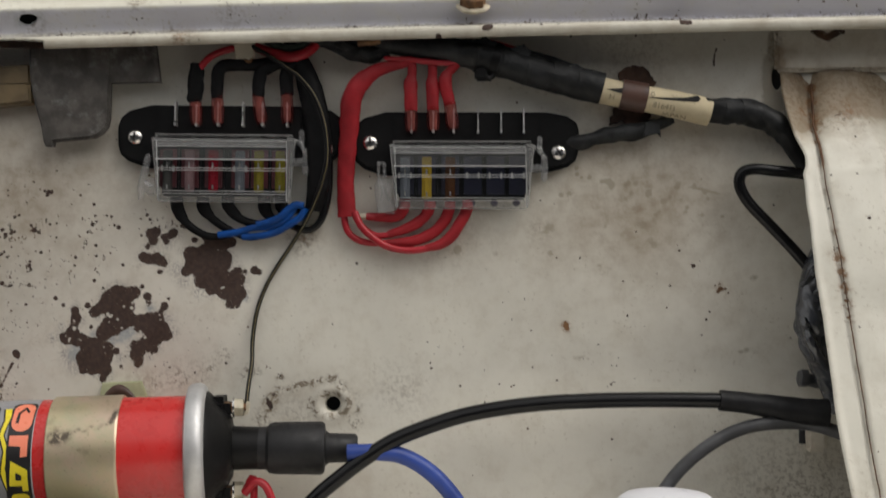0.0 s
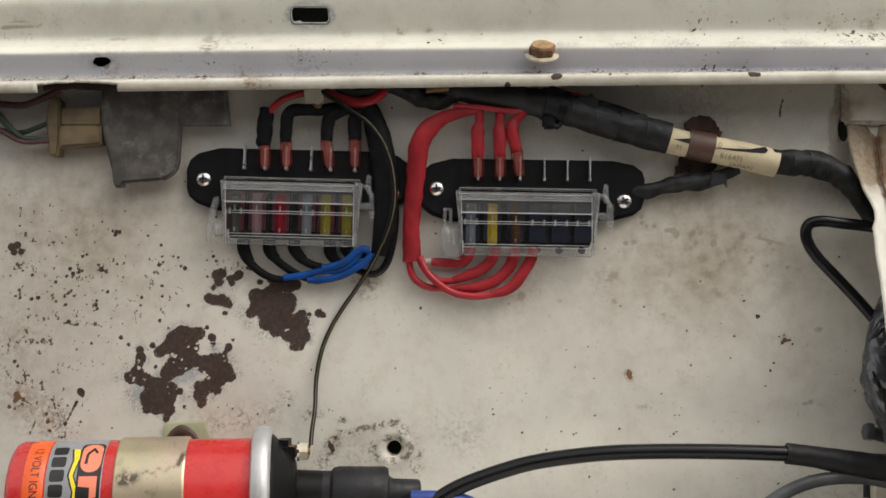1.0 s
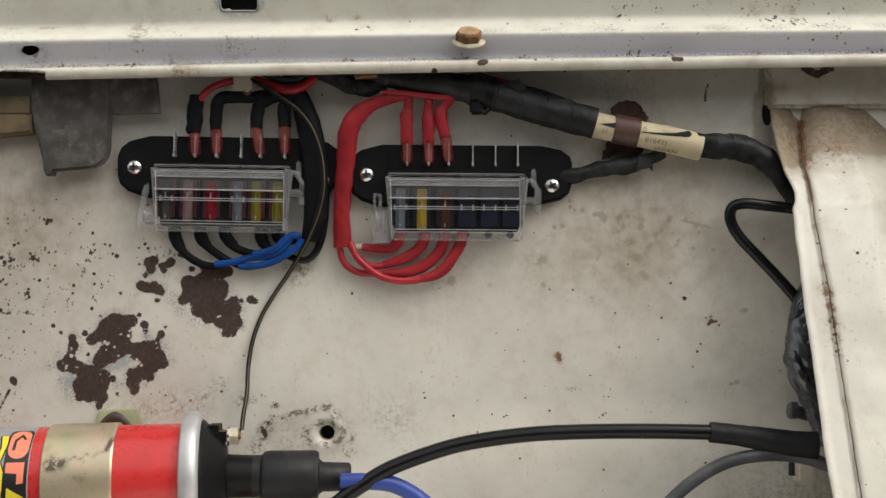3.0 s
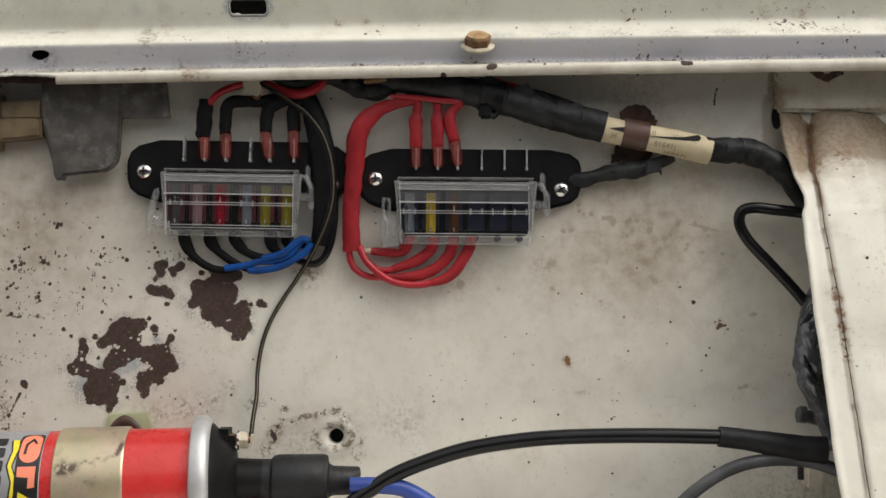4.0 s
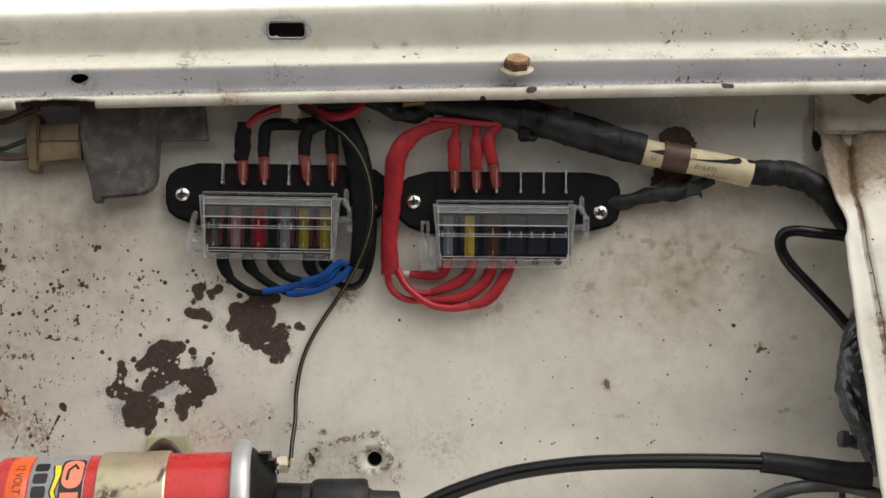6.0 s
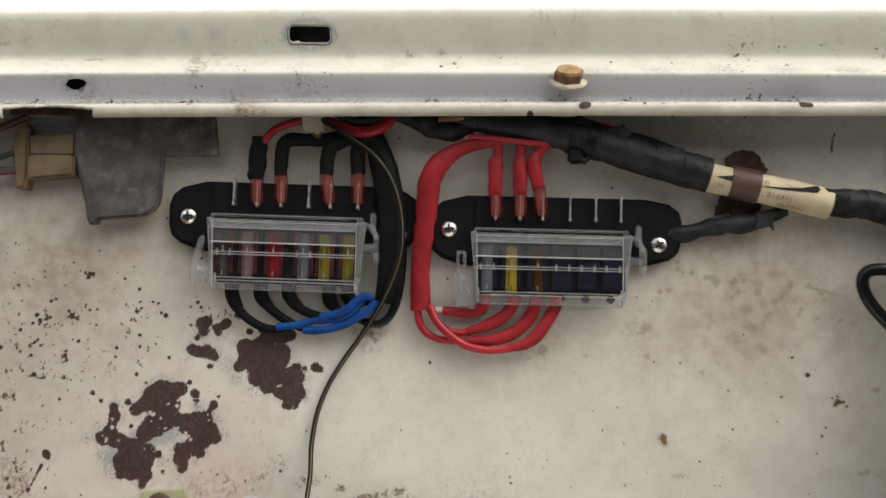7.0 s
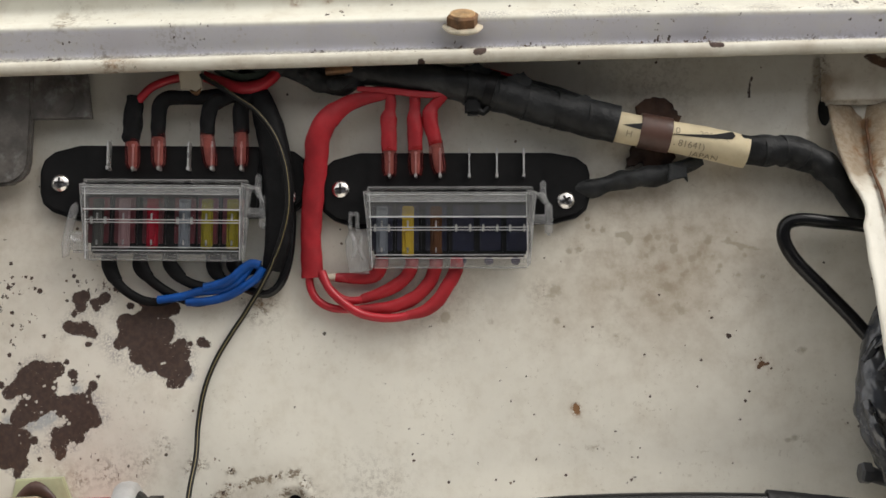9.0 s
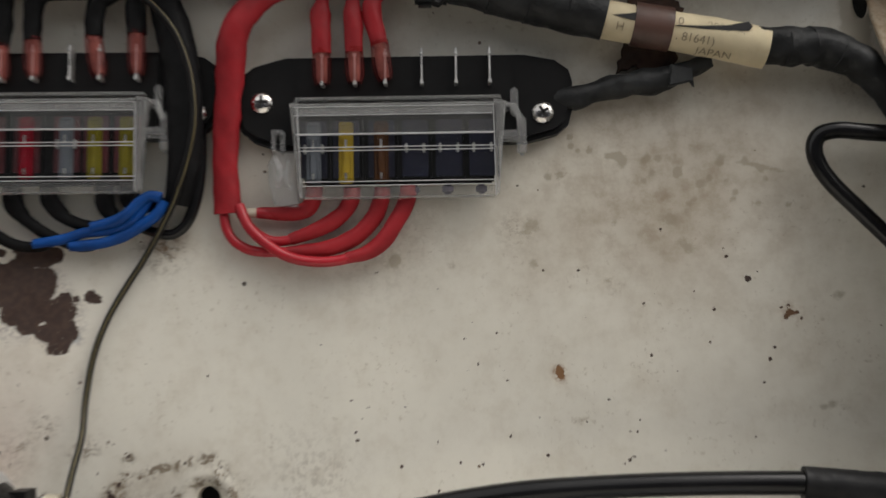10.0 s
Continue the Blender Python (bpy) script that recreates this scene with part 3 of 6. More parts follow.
FLECKS = [
    (-230.7, 868.1, 2), (-228.6, 864.4, 1.8), (-183.8, 855.1, 1.4), (-185.4, 857.6, 0.8), (-221.9, 851.6, 0.9), (-227.3, 854.1, 0.7), (-201.1, 855.3, 1.1), (-199.5, 852.8, 1.1),
    (-196.3, 853.4, 0.9), (-202.9, 851.2, 0.9), (-194.2, 854.4, 0.7), (-194.4, 862.2, 0.9), (-191.9, 863.2, 0.7), (-197.9, 874, 0.5), (-198, 876.9, 0.5), (-176.5, 874.2, 1.1),
    (-174.3, 875.8, 1.1), (-178.1, 876.4, 0.7), (-222, 838.5, 1.1), (-218.3, 839.2, 1.2), (-228.4, 839.1, 0.9), (-230.9, 840, 0.7), (-223.4, 833.2, 0.6), (-203.8, 840.3, 0.9),
    (-201.6, 841.9, 0.9), (-200.1, 843.4, 0.7), (-203, 835.6, 0.9), (-196.1, 846, 0.6), (-192.2, 841, 0.5), (-186.3, 835.8, 1.1), (-185.3, 833.7, 0.8), (-187.2, 832.7, 0.6),
]
FLECKS += [
    (-201.1, 826.3, 1.2), (-203.3, 825.4, 0.6), (-217.9, 827.1, 0.5), (-208.8, 848, 0.9), (-211.2, 845.5, 0.5), (-150.3, 862.6, 0.7), (-149.6, 859.5, 0.7), (-151.1, 868.8, 0.8),
    (-144, 862.7, 0.7), (-141.5, 862.1, 0.8), (-137.6, 856.2, 1.2), (-139.8, 857.4, 0.7), (-147, 854.9, 0.5), (-149.9, 846.5, 0.8), (-149.7, 840.9, 0.8), (-150.9, 827.5, 1),
    (-135.2, 835.8, 0.9), (-161.5, 835.8, 0.7), (-122.1, 862.9, 0.9), (-120.5, 860.4, 0.8), (-119.5, 858.3, 0.6), (-122.8, 866, 0.5), (-192.9, 815, 0.5), (-188.2, 814.7, 0.8),
    (-193.6, 788.5, 1.9), (-228.7, 786.4, 1.7), (-229.6, 783.7, 0.7), (-224.9, 783.7, 1.2), (-232.6, 779.6, 1.1), (-229.4, 778.7, 0.8), (-228.3, 792.9, 0.8), (-230.3, 804.3, 1.1),
]
FLECKS += [
    (-228.6, 801.9, 0.9), (-201.5, 770.9, 1.1), (-218.2, 772.1, 0.6), (-183.9, 881.1, 0.5), (-206.3, 887.1, 0.5), (-223.5, 880.7, 0.5), (-171.5, 887.4, 0.5), (-153.9, 879.8, 0.5),
    (-214.9, 860.4, 0.5), (-210, 855.8, 0.6), (-190.8, 848.2, 0.5), (-182.8, 843.6, 0.5), (-177.6, 828.2, 0.5), (-195.6, 800.1, 0.5), (-181.6, 803.4, 0.5), (-189.3, 798.7, 0.4),
    (-169, 803.6, 0.5), (-224.4, 815.2, 0.6), (-211.9, 818.5, 0.5), (-102, 804.4, 0.4), (-89.5, 801.5, 0.4),
]
FLECKS += [
    (172.5, 833.4, 1.1), (179, 804.6, 0.7), (165.1, 841.6, 0.6), (164.2, 844.3, 0.45), (113.7, 821.4, 0.55), (70.4, 814.3, 0.45), (82, 816.3, 0.4), (18.6, 813.5, 0.4),
    (75.1, 805.2, 0.45), (71.4, 803.3, 0.4), (85.3, 799.3, 0.45), (84.4, 802.6, 0.35), (35.6, 791.1, 0.55), (29.6, 793.4, 0.5), (33.4, 786.6, 0.4), (31.5, 779.3, 0.7),
    (85.9, 779.6, 0.6), (47, 769.8, 0.6), (68.1, 770.7, 0.5), (99, 772.5, 0.6), (127.8, 770.3, 0.6), (125.6, 769, 0.5), (129.6, 771.3, 0.5), (128.5, 780.4, 0.5),
    (130.9, 780, 0.5), (121.3, 791.8, 0.5), (89.1, 791.2, 0.4), (134.8, 825.5, 0.5), (176.2, 835.7, 0.4), (202.4, 827, 0.4), (48.5, 790.9, 0.4), (40.4, 818.8, 0.4),
]
FLECKS += [
    (146, 801.4, 0.4), (176.6, 796.7, 0.55), (96.5, 785.7, 0.4), (140.6, 773.3, 0.45), (172.6, 777.5, 0.45), (60, 760.9, 0.5), (113.1, 783.8, 0.4), (39.5, 838.8, 0.5),
]
BLOTS = [
    (110.4, 886.5, 1, 1.8), (110.7, 883.3, 1.1, 1.6), (113.1, 881.4, 0.88, 1.4), (117.2, 881.5, 1.2, 1.4), (123.8, 879.3, 1.2, 1.4), (125.9, 879.4, 1.2, 1.4), (127.9, 879.2, 1.5, 1.6), (129.5, 877.7, 2, 0.9),
    (128.8, 875.6, 1.6, 0.7), (138.3, 878.1, 1.5, 1.4), (136.6, 876.9, 1.1, 1.1), (142.2, 877.8, 1.5, 1.3), (139.9, 872.5, 1.6, 1), (136.8, 869.9, 1.2, 1.4), (149, 873.3, 1.4, 1.8), (148.9, 872, 1.2, 1.8),
    (157.1, 868.3, 1.6, 1.6), (160.5, 870.3, 1.2, 1.6), (165.3, 877.8, 1.6, 1.2), (164, 875.8, 1.2, 1.6), (173.4, 877.2, 1.2, 0.96), (166.3, 869.1, 1, 1.1), (169.6, 864.9, 1.5, 1.1), (179, 873, 1.1, 1.3),
]
BLOTS += [
    (180.8, 869.6, 1.2, 1.1), (152.7, 861.2, 1.2, 1.1), (154.8, 862.6, 1.2, 1.1), (168.5, 862.3, 1.1, 0.96), (177.5, 860.6, 1.5, 0.96), (188.1, 860, 1.2, 1.1), (205.5, 858.3, 2, 0.4), (193.3, 858.6, 2, 0.5),
    (95.1, 855.5, 3.1, 0.58), (92.9, 852.8, 2.7, 0.5), (97.1, 854.4, 2.2, 0.58), (96, 840.7, 1.8, 1), (125.4, 855.1, 1.6, 0.7), (123.8, 850.7, 2, 0.5), (144.4, 856.3, 3.6, 0.65), (146.4, 855.2, 2.7, 0.58),
    (151.6, 858.2, 1.6, 0.7), (151.1, 845.9, 2.7, 0.58), (153, 844.8, 2.2, 0.58), (149.1, 847.4, 2.2, 0.5), (102.1, 872.2, 1.5, 1.3), (106.4, 872.7, 1.6, 1.1),
]
BLOTS += [
    (127.2, 832.2, 2.7, 0.43), (122.2, 833.4, 2, 0.6), (124, 829.3, 2.2, 0.43), (203.8, 826.8, 2, 0.6),
    (205.8, 827.3, 1.8, 0.6), (44.2, 841.3, 2.7, 0.58), (46.3, 843.3, 1.9, 1.8), (66.6, 840.8, 2, 0.7), (59.1, 823.7, 2.2, 0.36), (113.4, 785.4, 2.7, 0.36),
    (110.3, 784.4, 2, 0.5), (200.6, 788.3, 2, 0.9), (197.6, 787.4, 1.6, 0.8), (205.6, 787.2, 2, 0.5), (55.2, 786.7, 2.7, 0.29), (43.2, 787, 3.6, 0.25), (155.2, 780.4, 3.6, 0.22),
]
FLAKES = [
    (-143.5, 809.3, 0.69), (-142.3, 808.1, 0.8), (-141.4, 808.8, 0.46), (-138.3, 806.4, 0.57), (-134.7, 813.6, 0.57), (-130.6, 812.6, 0.8), (-130.0, 815.2, 0.57), (-128.7, 816.6, 0.57),
    (-162.0, 805.5, 0.69), (-161.7, 801.6, 0.92), (-162.4, 803.4, 0.34), (-164.3, 796.0, 0.69), (-159.5, 795.8, 0.46), (-166.1, 797.7, 0.46), (-164.8, 794.3, 0.34), (-157.9, 795.3, 0.34),
    (-80.4, 823.4, 0.57), (-81.9, 822.9, 0.34), (-123.3, 796.7, 0.69), (-124.5, 798.4, 0.57), (-125.7, 799.7, 0.69), (-131.5, 801.7, 0.69), (-129.4, 802.2, 0.57), (-133.2, 800.5, 0.46),
    (-121.0, 812.7, 0.57), (-121.9, 814.4, 0.46), (-119.7, 814.4, 0.46), (-142.9, 804.9, 0.34), (-146.1, 807.2, 0.34), (-152.5, 809.3, 0.34), (-135.9, 801.6, 0.57), (-140.4, 790.4, 0.34),
]
FLAKES += [
    (-115.5, 808.8, 0.46), (-114.9, 806.3, 0.46), (-145.7, 791.7, 0.34), (-160.5, 783.5, 0.34), (-145.0, 788.3, 0.34), (-150.4, 776.3, 0.34),
]
PRIMER = [
    (-133.7, 798.8, 3.0, 1.0), (-136.0, 796.5, 2.7, 1.3), (-130.9, 799.6, 2.2, 1.3), (-160.6, 789.8, 2.7, 1.3), (-161.7, 787.5, 3.0, 1.3), (-140.6, 795.3, 2.2, 1.3), (-151.1, 798.5, 1.7, 1.3), (-120.2, 812.2, 1.9, 1.3),
    (-68.8, 817.6, 1.4, 1.3),
]
SCUFFS = [
    (-162.8, 785.2, 4.6, 0.95), (-166.4, 788.5, 3.0, 0.95), (-161.5, 780.6, 3.9, 0.95), (-110.8, 806.0, 3.6, 0.95), (-107.2, 799.3, 2.6, 0.95), (-113.8, 808.8, 2.2, 0.95), (-141.1, 795.8, 2.6, 0.95), (-136.8, 785.6, 3.0, 0.95),
    (-105.7, 833.0, 4.2, 0.95), (-102.1, 826.7, 3.6, 0.95), (-93.9, 821.2, 3.4, 0.95), (-68.3, 817.6, 2.2, 0.95), (-120.2, 812.7, 3.0, 0.95), (-151.0, 797.4, 2.6, 0.95), (-157.6, 805.8, 2.4, 0.95), (-143.9, 791.2, 1.7, 0.95),
    (-120.7, 785.9, 1.9, 0.95), (-116.2, 791.7, 2.2, 0.95), (-88.1, 819.5, 2.4, 0.95), (-173.0, 796.4, 3.0, 0.95), (-168.5, 802.2, 2.2, 0.95), (-149.0, 807.1, 1.8, 0.95),
]
SPOTS = [
    (-56, 761, 1.5), (-55, 758.5, 1.3), (-57, 763.5, 0.9), (-53.5, 765.5, 0.8), (-51.5, 768, 0.5), (-50, 775.5, 0.6), (-48.8, 774, 0.4), (-30, 772.6, 0.5), (-17.2, 771, 0.5),
    (104, 802, 1.5), (104.4, 800.3, 1.1), (103.6, 804, 0.6),
    (187, 821, 1.2), (185.5, 819.5, 0.8), (189.5, 821, 0.8), (186.5, 823.5, 0.6), (191, 819, 0.5), (184, 823, 0.5), (181, 809, 0.6), (-193, 788, 1.9), (-192.5, 786.5, 1.2), (-234, 867, 2.1), (-232.5, 864, 1.8), (-176, 876, 1.0),
]
SPOTS += [
    (-228, 785, 1.7), (-229.5, 783, 1.2), (-212, 776, 1.0), (-211, 772, 1.2), (-210, 767, 1.0), (137, 807, 0.6), (160, 823, 0.6), (172, 834, 0.7), (31, 782, 0.5), (-172, 818, 1.2), (-161, 840, 0.9),
]
SPOTS += [
    (-193, 772, 0.7), (-152, 858, 1.0), (-180, 843, 1.0), (-186, 838, 0.8), (60, 778, 0.5), (76, 770, 0.6), (96, 764, 0.5), (128, 741, 0.7), (183, 745, 0.6), (112, 838, 0.5), (142, 852, 0.5),
]
# scratches as rows of small marks
SPOTS += [(-202.5 + k * 0.42, 768.5 + k * 0.85, 0.2 + 0.03 * k) for k in range(18)]
SPOTS += [(-221 + k * 0.35, 765 + k * 0.8, 0.35) for k in range(9)]
SPOTS += [(184.6 + 0.02 * k * k, 941.5 + k * 1.0, 0.5) for k in range(10)]
SPOTS += [(108, 958, 0.8), (143, 958, 0.6), (116, 957, 0.5)]
BLOTS += [(169 + k * 1.1, 876.6 - k * 0.27, 0.9, 0.25 + 0.5 * math.sin(k * 0.165)) for k in range(20)]
RING = [(DRAIN[0] - 1.3 + 10.5 * math.cos(k * 0.21), DRAIN[1] + 6.0 * math.sin(k * 0.21), 1.3, 1.5 + 0.9 * math.sin(k * 1.7)) for k in range(30)]
RING += [(DRAIN[0] + 2 + 13 * math.cos(k * 0.2 - 1.0), DRAIN[1] + 9.0 * math.sin(k * 0.2 - 1.0), 1.4, 0.6 + 0.5 * math.sin(k * 2.3)) for k in range(14)]
ARC = [(-44 + k * 2.7, 769.3 + 0.72 * k - 0.022 * k * k, 1.8, 1.8 + 0.9 * math.sin(k * 1.9)) for k in range(10)]
# a brown stain and seam beside the corner box, with its shadow painted in
BLOTS += [(214.6 + 0.6 * math.sin(z * 0.7), z, 3.6, 0.8) for z in range(921, 948, 3)] + [(218, z, 3.6, 0.9) for z in range(918, 940, 3)] + [(216, z, 1.7, 1.2) for z in range(944, 960, 2)]
panel_xs, panel_zs = span(-300, -240, 2.0) + span(-239, -60, 0.95) + span(-59, 210, 1.0) + span(211.5, 330, 1.5), span(600, 765, 2.0) + span(766, 892, 0.95) + span(893, 976, 1.5)
panel_bm = sheet(panel_xs, panel_zs, panel_depth)
cut(panel_bm, lambda x, z: math.hypot(x - DRAIN[0], z - DRAIN[1]) - DRAIN[2])
cut(panel_bm, lambda x, z: math.hypot(x - 218.6, (z - 934.5) / 2.2) - 3.0)
panel_me = bpy.data.meshes.new("wall_panel")
panel_bm.to_mesh(panel_me)
panel_bm.free()
panel_me.materials.append(CREAM)
for poly in panel_me.polygons:
    poly.use_smooth = True
weather(
    panel_me,
    CHIP_LARGE + CHIP_TALL + CHIP_UPPER,
    CHIP_HOLES,
    CHIP_ISLES,
    SPOTS + FLECKS,
    blots=BLOTS,
    dens=[(-215, 850, 34, 0.65), (-185, 845, 22, 0.5), (-148, 852, 14, 0.6), (-150, 838, 10, 0.4), (-215, 800, 34, 0.6), (-230, 880, 18, 0.3), (-222, 788, 16, 0.5), (-207, 772, 12, 0.8), (-105, 777, 9, 0.5), (-85, 783, 9, 0.35), (-190, 835, 70, 0.12), (-62, 772, 14, 0.4), (-110, 858, 14, 0.6), (-140, 800, 32, 0.35), (-95, 815, 30, 0.2),
    (100, 735, 60, 0.06), (-40, 850, 12, 0.2)],
    dirt=RING + ARC + [(-55.5, 760.5, 3.0, 2.8), (-53.5, 765, 2.2, 2.6), (-57, 757, 2.5, 1.8), (-50.5, 768.5, 2.0, 2.0), (-50, 775, 1.8, 1.8), (-17, 770.5, 2.0, 1.5), (-9, 750, 3, 1.2), (-66, 779, 2.5, 1.4), (-69, 776, 2.5, 1.0), (-80, 787, 4, 0.7), (-95, 776, 12, 0.25), (-60, 752, 4, 1.0), (-206, 771, 6, 0.8), (-106, 775, 5, 0.7), (-118, 772, 5, 0.6), (-88, 779, 3, 0.7), (-63, 778, 3, 0.9), (-42, 756, 9, 0.35),
    (90, 853, 6, 0.4), (40, 852, 22, 0.2), (216, 945, 2.0, 1.2), (216, 950, 2.0, 1.4), (216, 955, 2.0, 1.2), (215, 905, 10, 0.3), (-215, 776, 16, 0.35),
    (-38, 849, 8, 0.9), (15, 768, 14, 0.3), (232, 700, 40, 0.6), (140, 948, 25, 0.25)],
    rust=[(-232, 815, 18, 0.35), (-212, 776, 9, 0.6), (-228, 785, 9, 0.7), (187, 821, 4, 0.5), (104, 802, 1.9, 2.4), (104.3, 800, 1.6, 1.5), (142, 925, 13, 0.6), (-36, 852, 5, 0.8), (-125, 771, 10, 0.4)],
    # grimy film; its broad blobs also paint the darker shading at the sides
    film=[(-235, 880, 45, 0.42), (-200, 900, 45, 0.4), (-205, 850, 45, 0.34), (-170, 885, 40, 0.3), (-130, 890, 30, 0.25), (150, 862, 34, 0.3), (175, 885, 40, 0.25), (120, 885, 40, 0.22), (150, 892, 62, 0.75), (110, 865, 45, 0.4), (-195, 872, 62, 0.42), (-150, 850, 45, 0.2), (20, 900, 60, 0.2), (200, 860, 35, 0.25), (205, 800, 30, 0.3), (135, 845, 14, 0.25), (50, 848, 12, 0.4), (95, 838, 12, 0.3), (-95, 778, 20, 0.25), (-55.5, 761, 3.5, 1.6), (-53, 766, 2.5, 1.0), (-222, 800, 30, 0.35), (-34, 771, 10, 0.4), (-24, 760, 14, 0.35), (-46, 764, 12, 0.35), (40, 850, 24, 0.25), (214, 930, 6, 0.6), (150, 800, 60, 0.15), (80, 760, 70, 0.1), (-100, 700, 80, 0.4)],
    dens0=0.0,
    grow=0.12,
    halo=CHIP_LARGE + CHIP_TALL + CHIP_UPPER,
    flakes=FLAKES,
    prime=PRIMER,
    scuff=SCUFFS,
)
lip_bm = bmesh.new()
bmesh.ops.create_cone(lip_bm, cap_ends=False, segments=32, radius1=0.0049, radius2=0.0041, depth=0.006)
lip_bm.transform(Matrix.Translation(P(DRAIN[0], DRAIN[1], -4.2)) @ Matrix.Rotation(radians(-90), 4, "X"))
drain_lip = new("drain_lip", mesh_of("drain_lip", lip_bm, CREAM_PLAIN))
thicken(drain_lip, 0.8, 0.0)
panel = tagged(new("wall_panel", panel_me), "cream painted steel inner panel, chipped and speckled with rust", "car panel", kind="structure")
thicken(panel, 1.4)
drain_lip.parent = panel

# closed space behind the panel
back_bm = box(-310, 340, 600, 975, -58, -52, 1)
box(-310, -302, 600, 975, -52, -2, 0.5, back_bm)
box(332, 340, 600, 975, -52, -2, 0.5, back_bm)
# dark sheets added behind the slot and corner hole to look black
box(-330, 330, 962, 1000, 1.5, 4.5, 0.3, back_bm)
box(200, 240, 915, 955, -12, -8, 0.3, back_bm)
tagged(new("wall_behind", mesh_of("wall_behind", back_bm, DARK, False)), "dark backing added behind the panel to keep its openings black", "car panel", kind="structure")


# outer body behind the closed space
fender_bm = box(-1100, 900, 250, 985, -120, -64, 18, segs=4)
tagged(new("wall_fender", mesh_of("wall_fender", fender_bm, CREAM_PLAIN)), "cream painted outer body side of the car", "car panel", kind="structure")

# rail along the top edge
def rail_rise(x):
    q = x - 55
    return 0.0125 * q - 1.66e-5 * q * q


RAIL = [(-2, 1007.2), (8, 1008.6), (14.5, 1007.0), (16.0, 1003.0), (14.4, 996), (11.6, 988), (11.0, 984.2), (12.6, 981.6), (17, 978), (21.2, 975.4), (23.4, 973.2), (22.8, 971.2), (19.8, 967.6), (17.0, 964.2), (16.2, 962.2), (17.4, 960.6), (21.0, 959.6), (25.4, 958.4), (27.8, 957.0), (28.4, 955), (28.0, 952.8), (26.6, 951.7)]
SLOT = (-69, 992.8, 9.9, 3.7)


def slot_gap(x, z):
    qx, qz = abs(x - SLOT[0]) - SLOT[2] + 2, abs(z - SLOT[1]) - SLOT[3] + 2
    return math.hypot(max(qx, 0), max(qz, 0)) + min(max(qx, qz), 0) - 2


def round_gap(x, z):
    u, w = (x + 179.5) * 0.98 + (z - 965.3) * 0.2, (z - 965.3) * 0.98 - (x + 179.5) * 0.14
    return math.hypot(u / 2.2, w) - 2.3 - 0.35 * noise.noise(Vector((x / 2.5, z / 2.5, 6.0)))


def notch_gap(x, z):
    side = max(-211 - x, x + 168)
    crest = 952.0 + 1.3 * noise.noise(Vector((x / 5, 0, 2))) + 2.6 * math.sin(max(0.0, (x + 211) / 43) * math.pi)
    return max(side, z - crest)


rail_line = [(p.x * 1000, p.z * 1000) for p in spline([Vector((d / 1000, 0, z / 1000)) for d, z in RAIL], 0.9)]
rail_bm = bmesh.new()
rail_xs = span(-330, 340, 1.6)
rail_rows = []
for d, z in reversed(rail_line):
    row = []
    for x in rail_xs:
        wave = 0.35 * noise.noise(Vector((x / 45, z / 20, 1.7)))
        dimple = math.exp(-((x - 55) / 11) ** 2 - ((z - 969) / 6) ** 2)
        dimple += 0.5 * math.exp(-((x + 177) / 10) ** 2 - ((z - 964) / 5) ** 2)
        row.append(rail_bm.verts.new(P(x, z + rail_rise(x) * (0.7 + 0.3 * (z - 951) / 52) + 0.006 * (x + 10) * max(0.0, min(1.0, (966 - z) / 6)), d + wave - 0.8 * dimple)))
    rail_rows.append(row)
for a, b in zip(rail_rows, rail_rows[1:]):
    for k in range(len(rail_xs) - 1):
        rail_bm.faces.new((a[k], a[k + 1], b[k + 1], b[k]))
for opening in (slot_gap, round_gap, notch_gap):
    cut(rail_bm, opening)
rail_me = bpy.data.meshes.new("wall_rail")
rail_bm.to_mesh(rail_me)
rail_bm.free()
rail_me.materials.append(paint("cream_paint_of_the_rail", (0.685, 0.667, 0.575), 0.52))
for poly in rail_me.polygons:
    poly.use_smooth = True
RAIL_CHIPS = [
    (63, 957.6, 2.2), (61, 956.6, 1.6), (90, 958.6, 0.9), (90.5, 960, 0.5), (163, 959.0, 1.9), (166, 958.6, 1.5), (154, 961.5, 0.5), (37, 952.5, 1.5), (-45, 958.2, 0.9), (-42.5, 958.2, 0.8), (-49, 958.3, 0.5),
    (-123, 955.5, 0.9), (-129, 958.5, 0.6), (23, 983, 0.7), (22.5, 985, 0.4), (-122, 965, 0.5), (-119, 965.4, 0.4), (-126, 964.6, 0.35), (-101, 973.5, 0.5), (-98, 973, 0.5), (-103, 976, 0.35), (-72, 967, 0.7),
]
RAIL_CHIPS += [
    (-68, 966.4, 0.5), (-78, 966, 0.4), (-60, 972, 0.6), (-57, 971, 0.5), (-5, 977, 0.9), (-3, 975, 0.5), (3, 976, 0.5), (10, 973, 0.6), (137, 986, 0.7), (135, 985, 0.5), (142, 983, 0.6), (156, 990, 0.5), (156.5, 987.5, 0.4),
    (208, 988, 0.7), (206, 986, 0.6), (217, 978, 0.6), (228, 982, 0.7), (226, 980, 0.5), (251, 982, 0.7), (246, 980, 0.5), (76, 981, 0.6), (80, 980.6, 0.5), (105, 981, 0.4), (123, 981, 0.4),
]
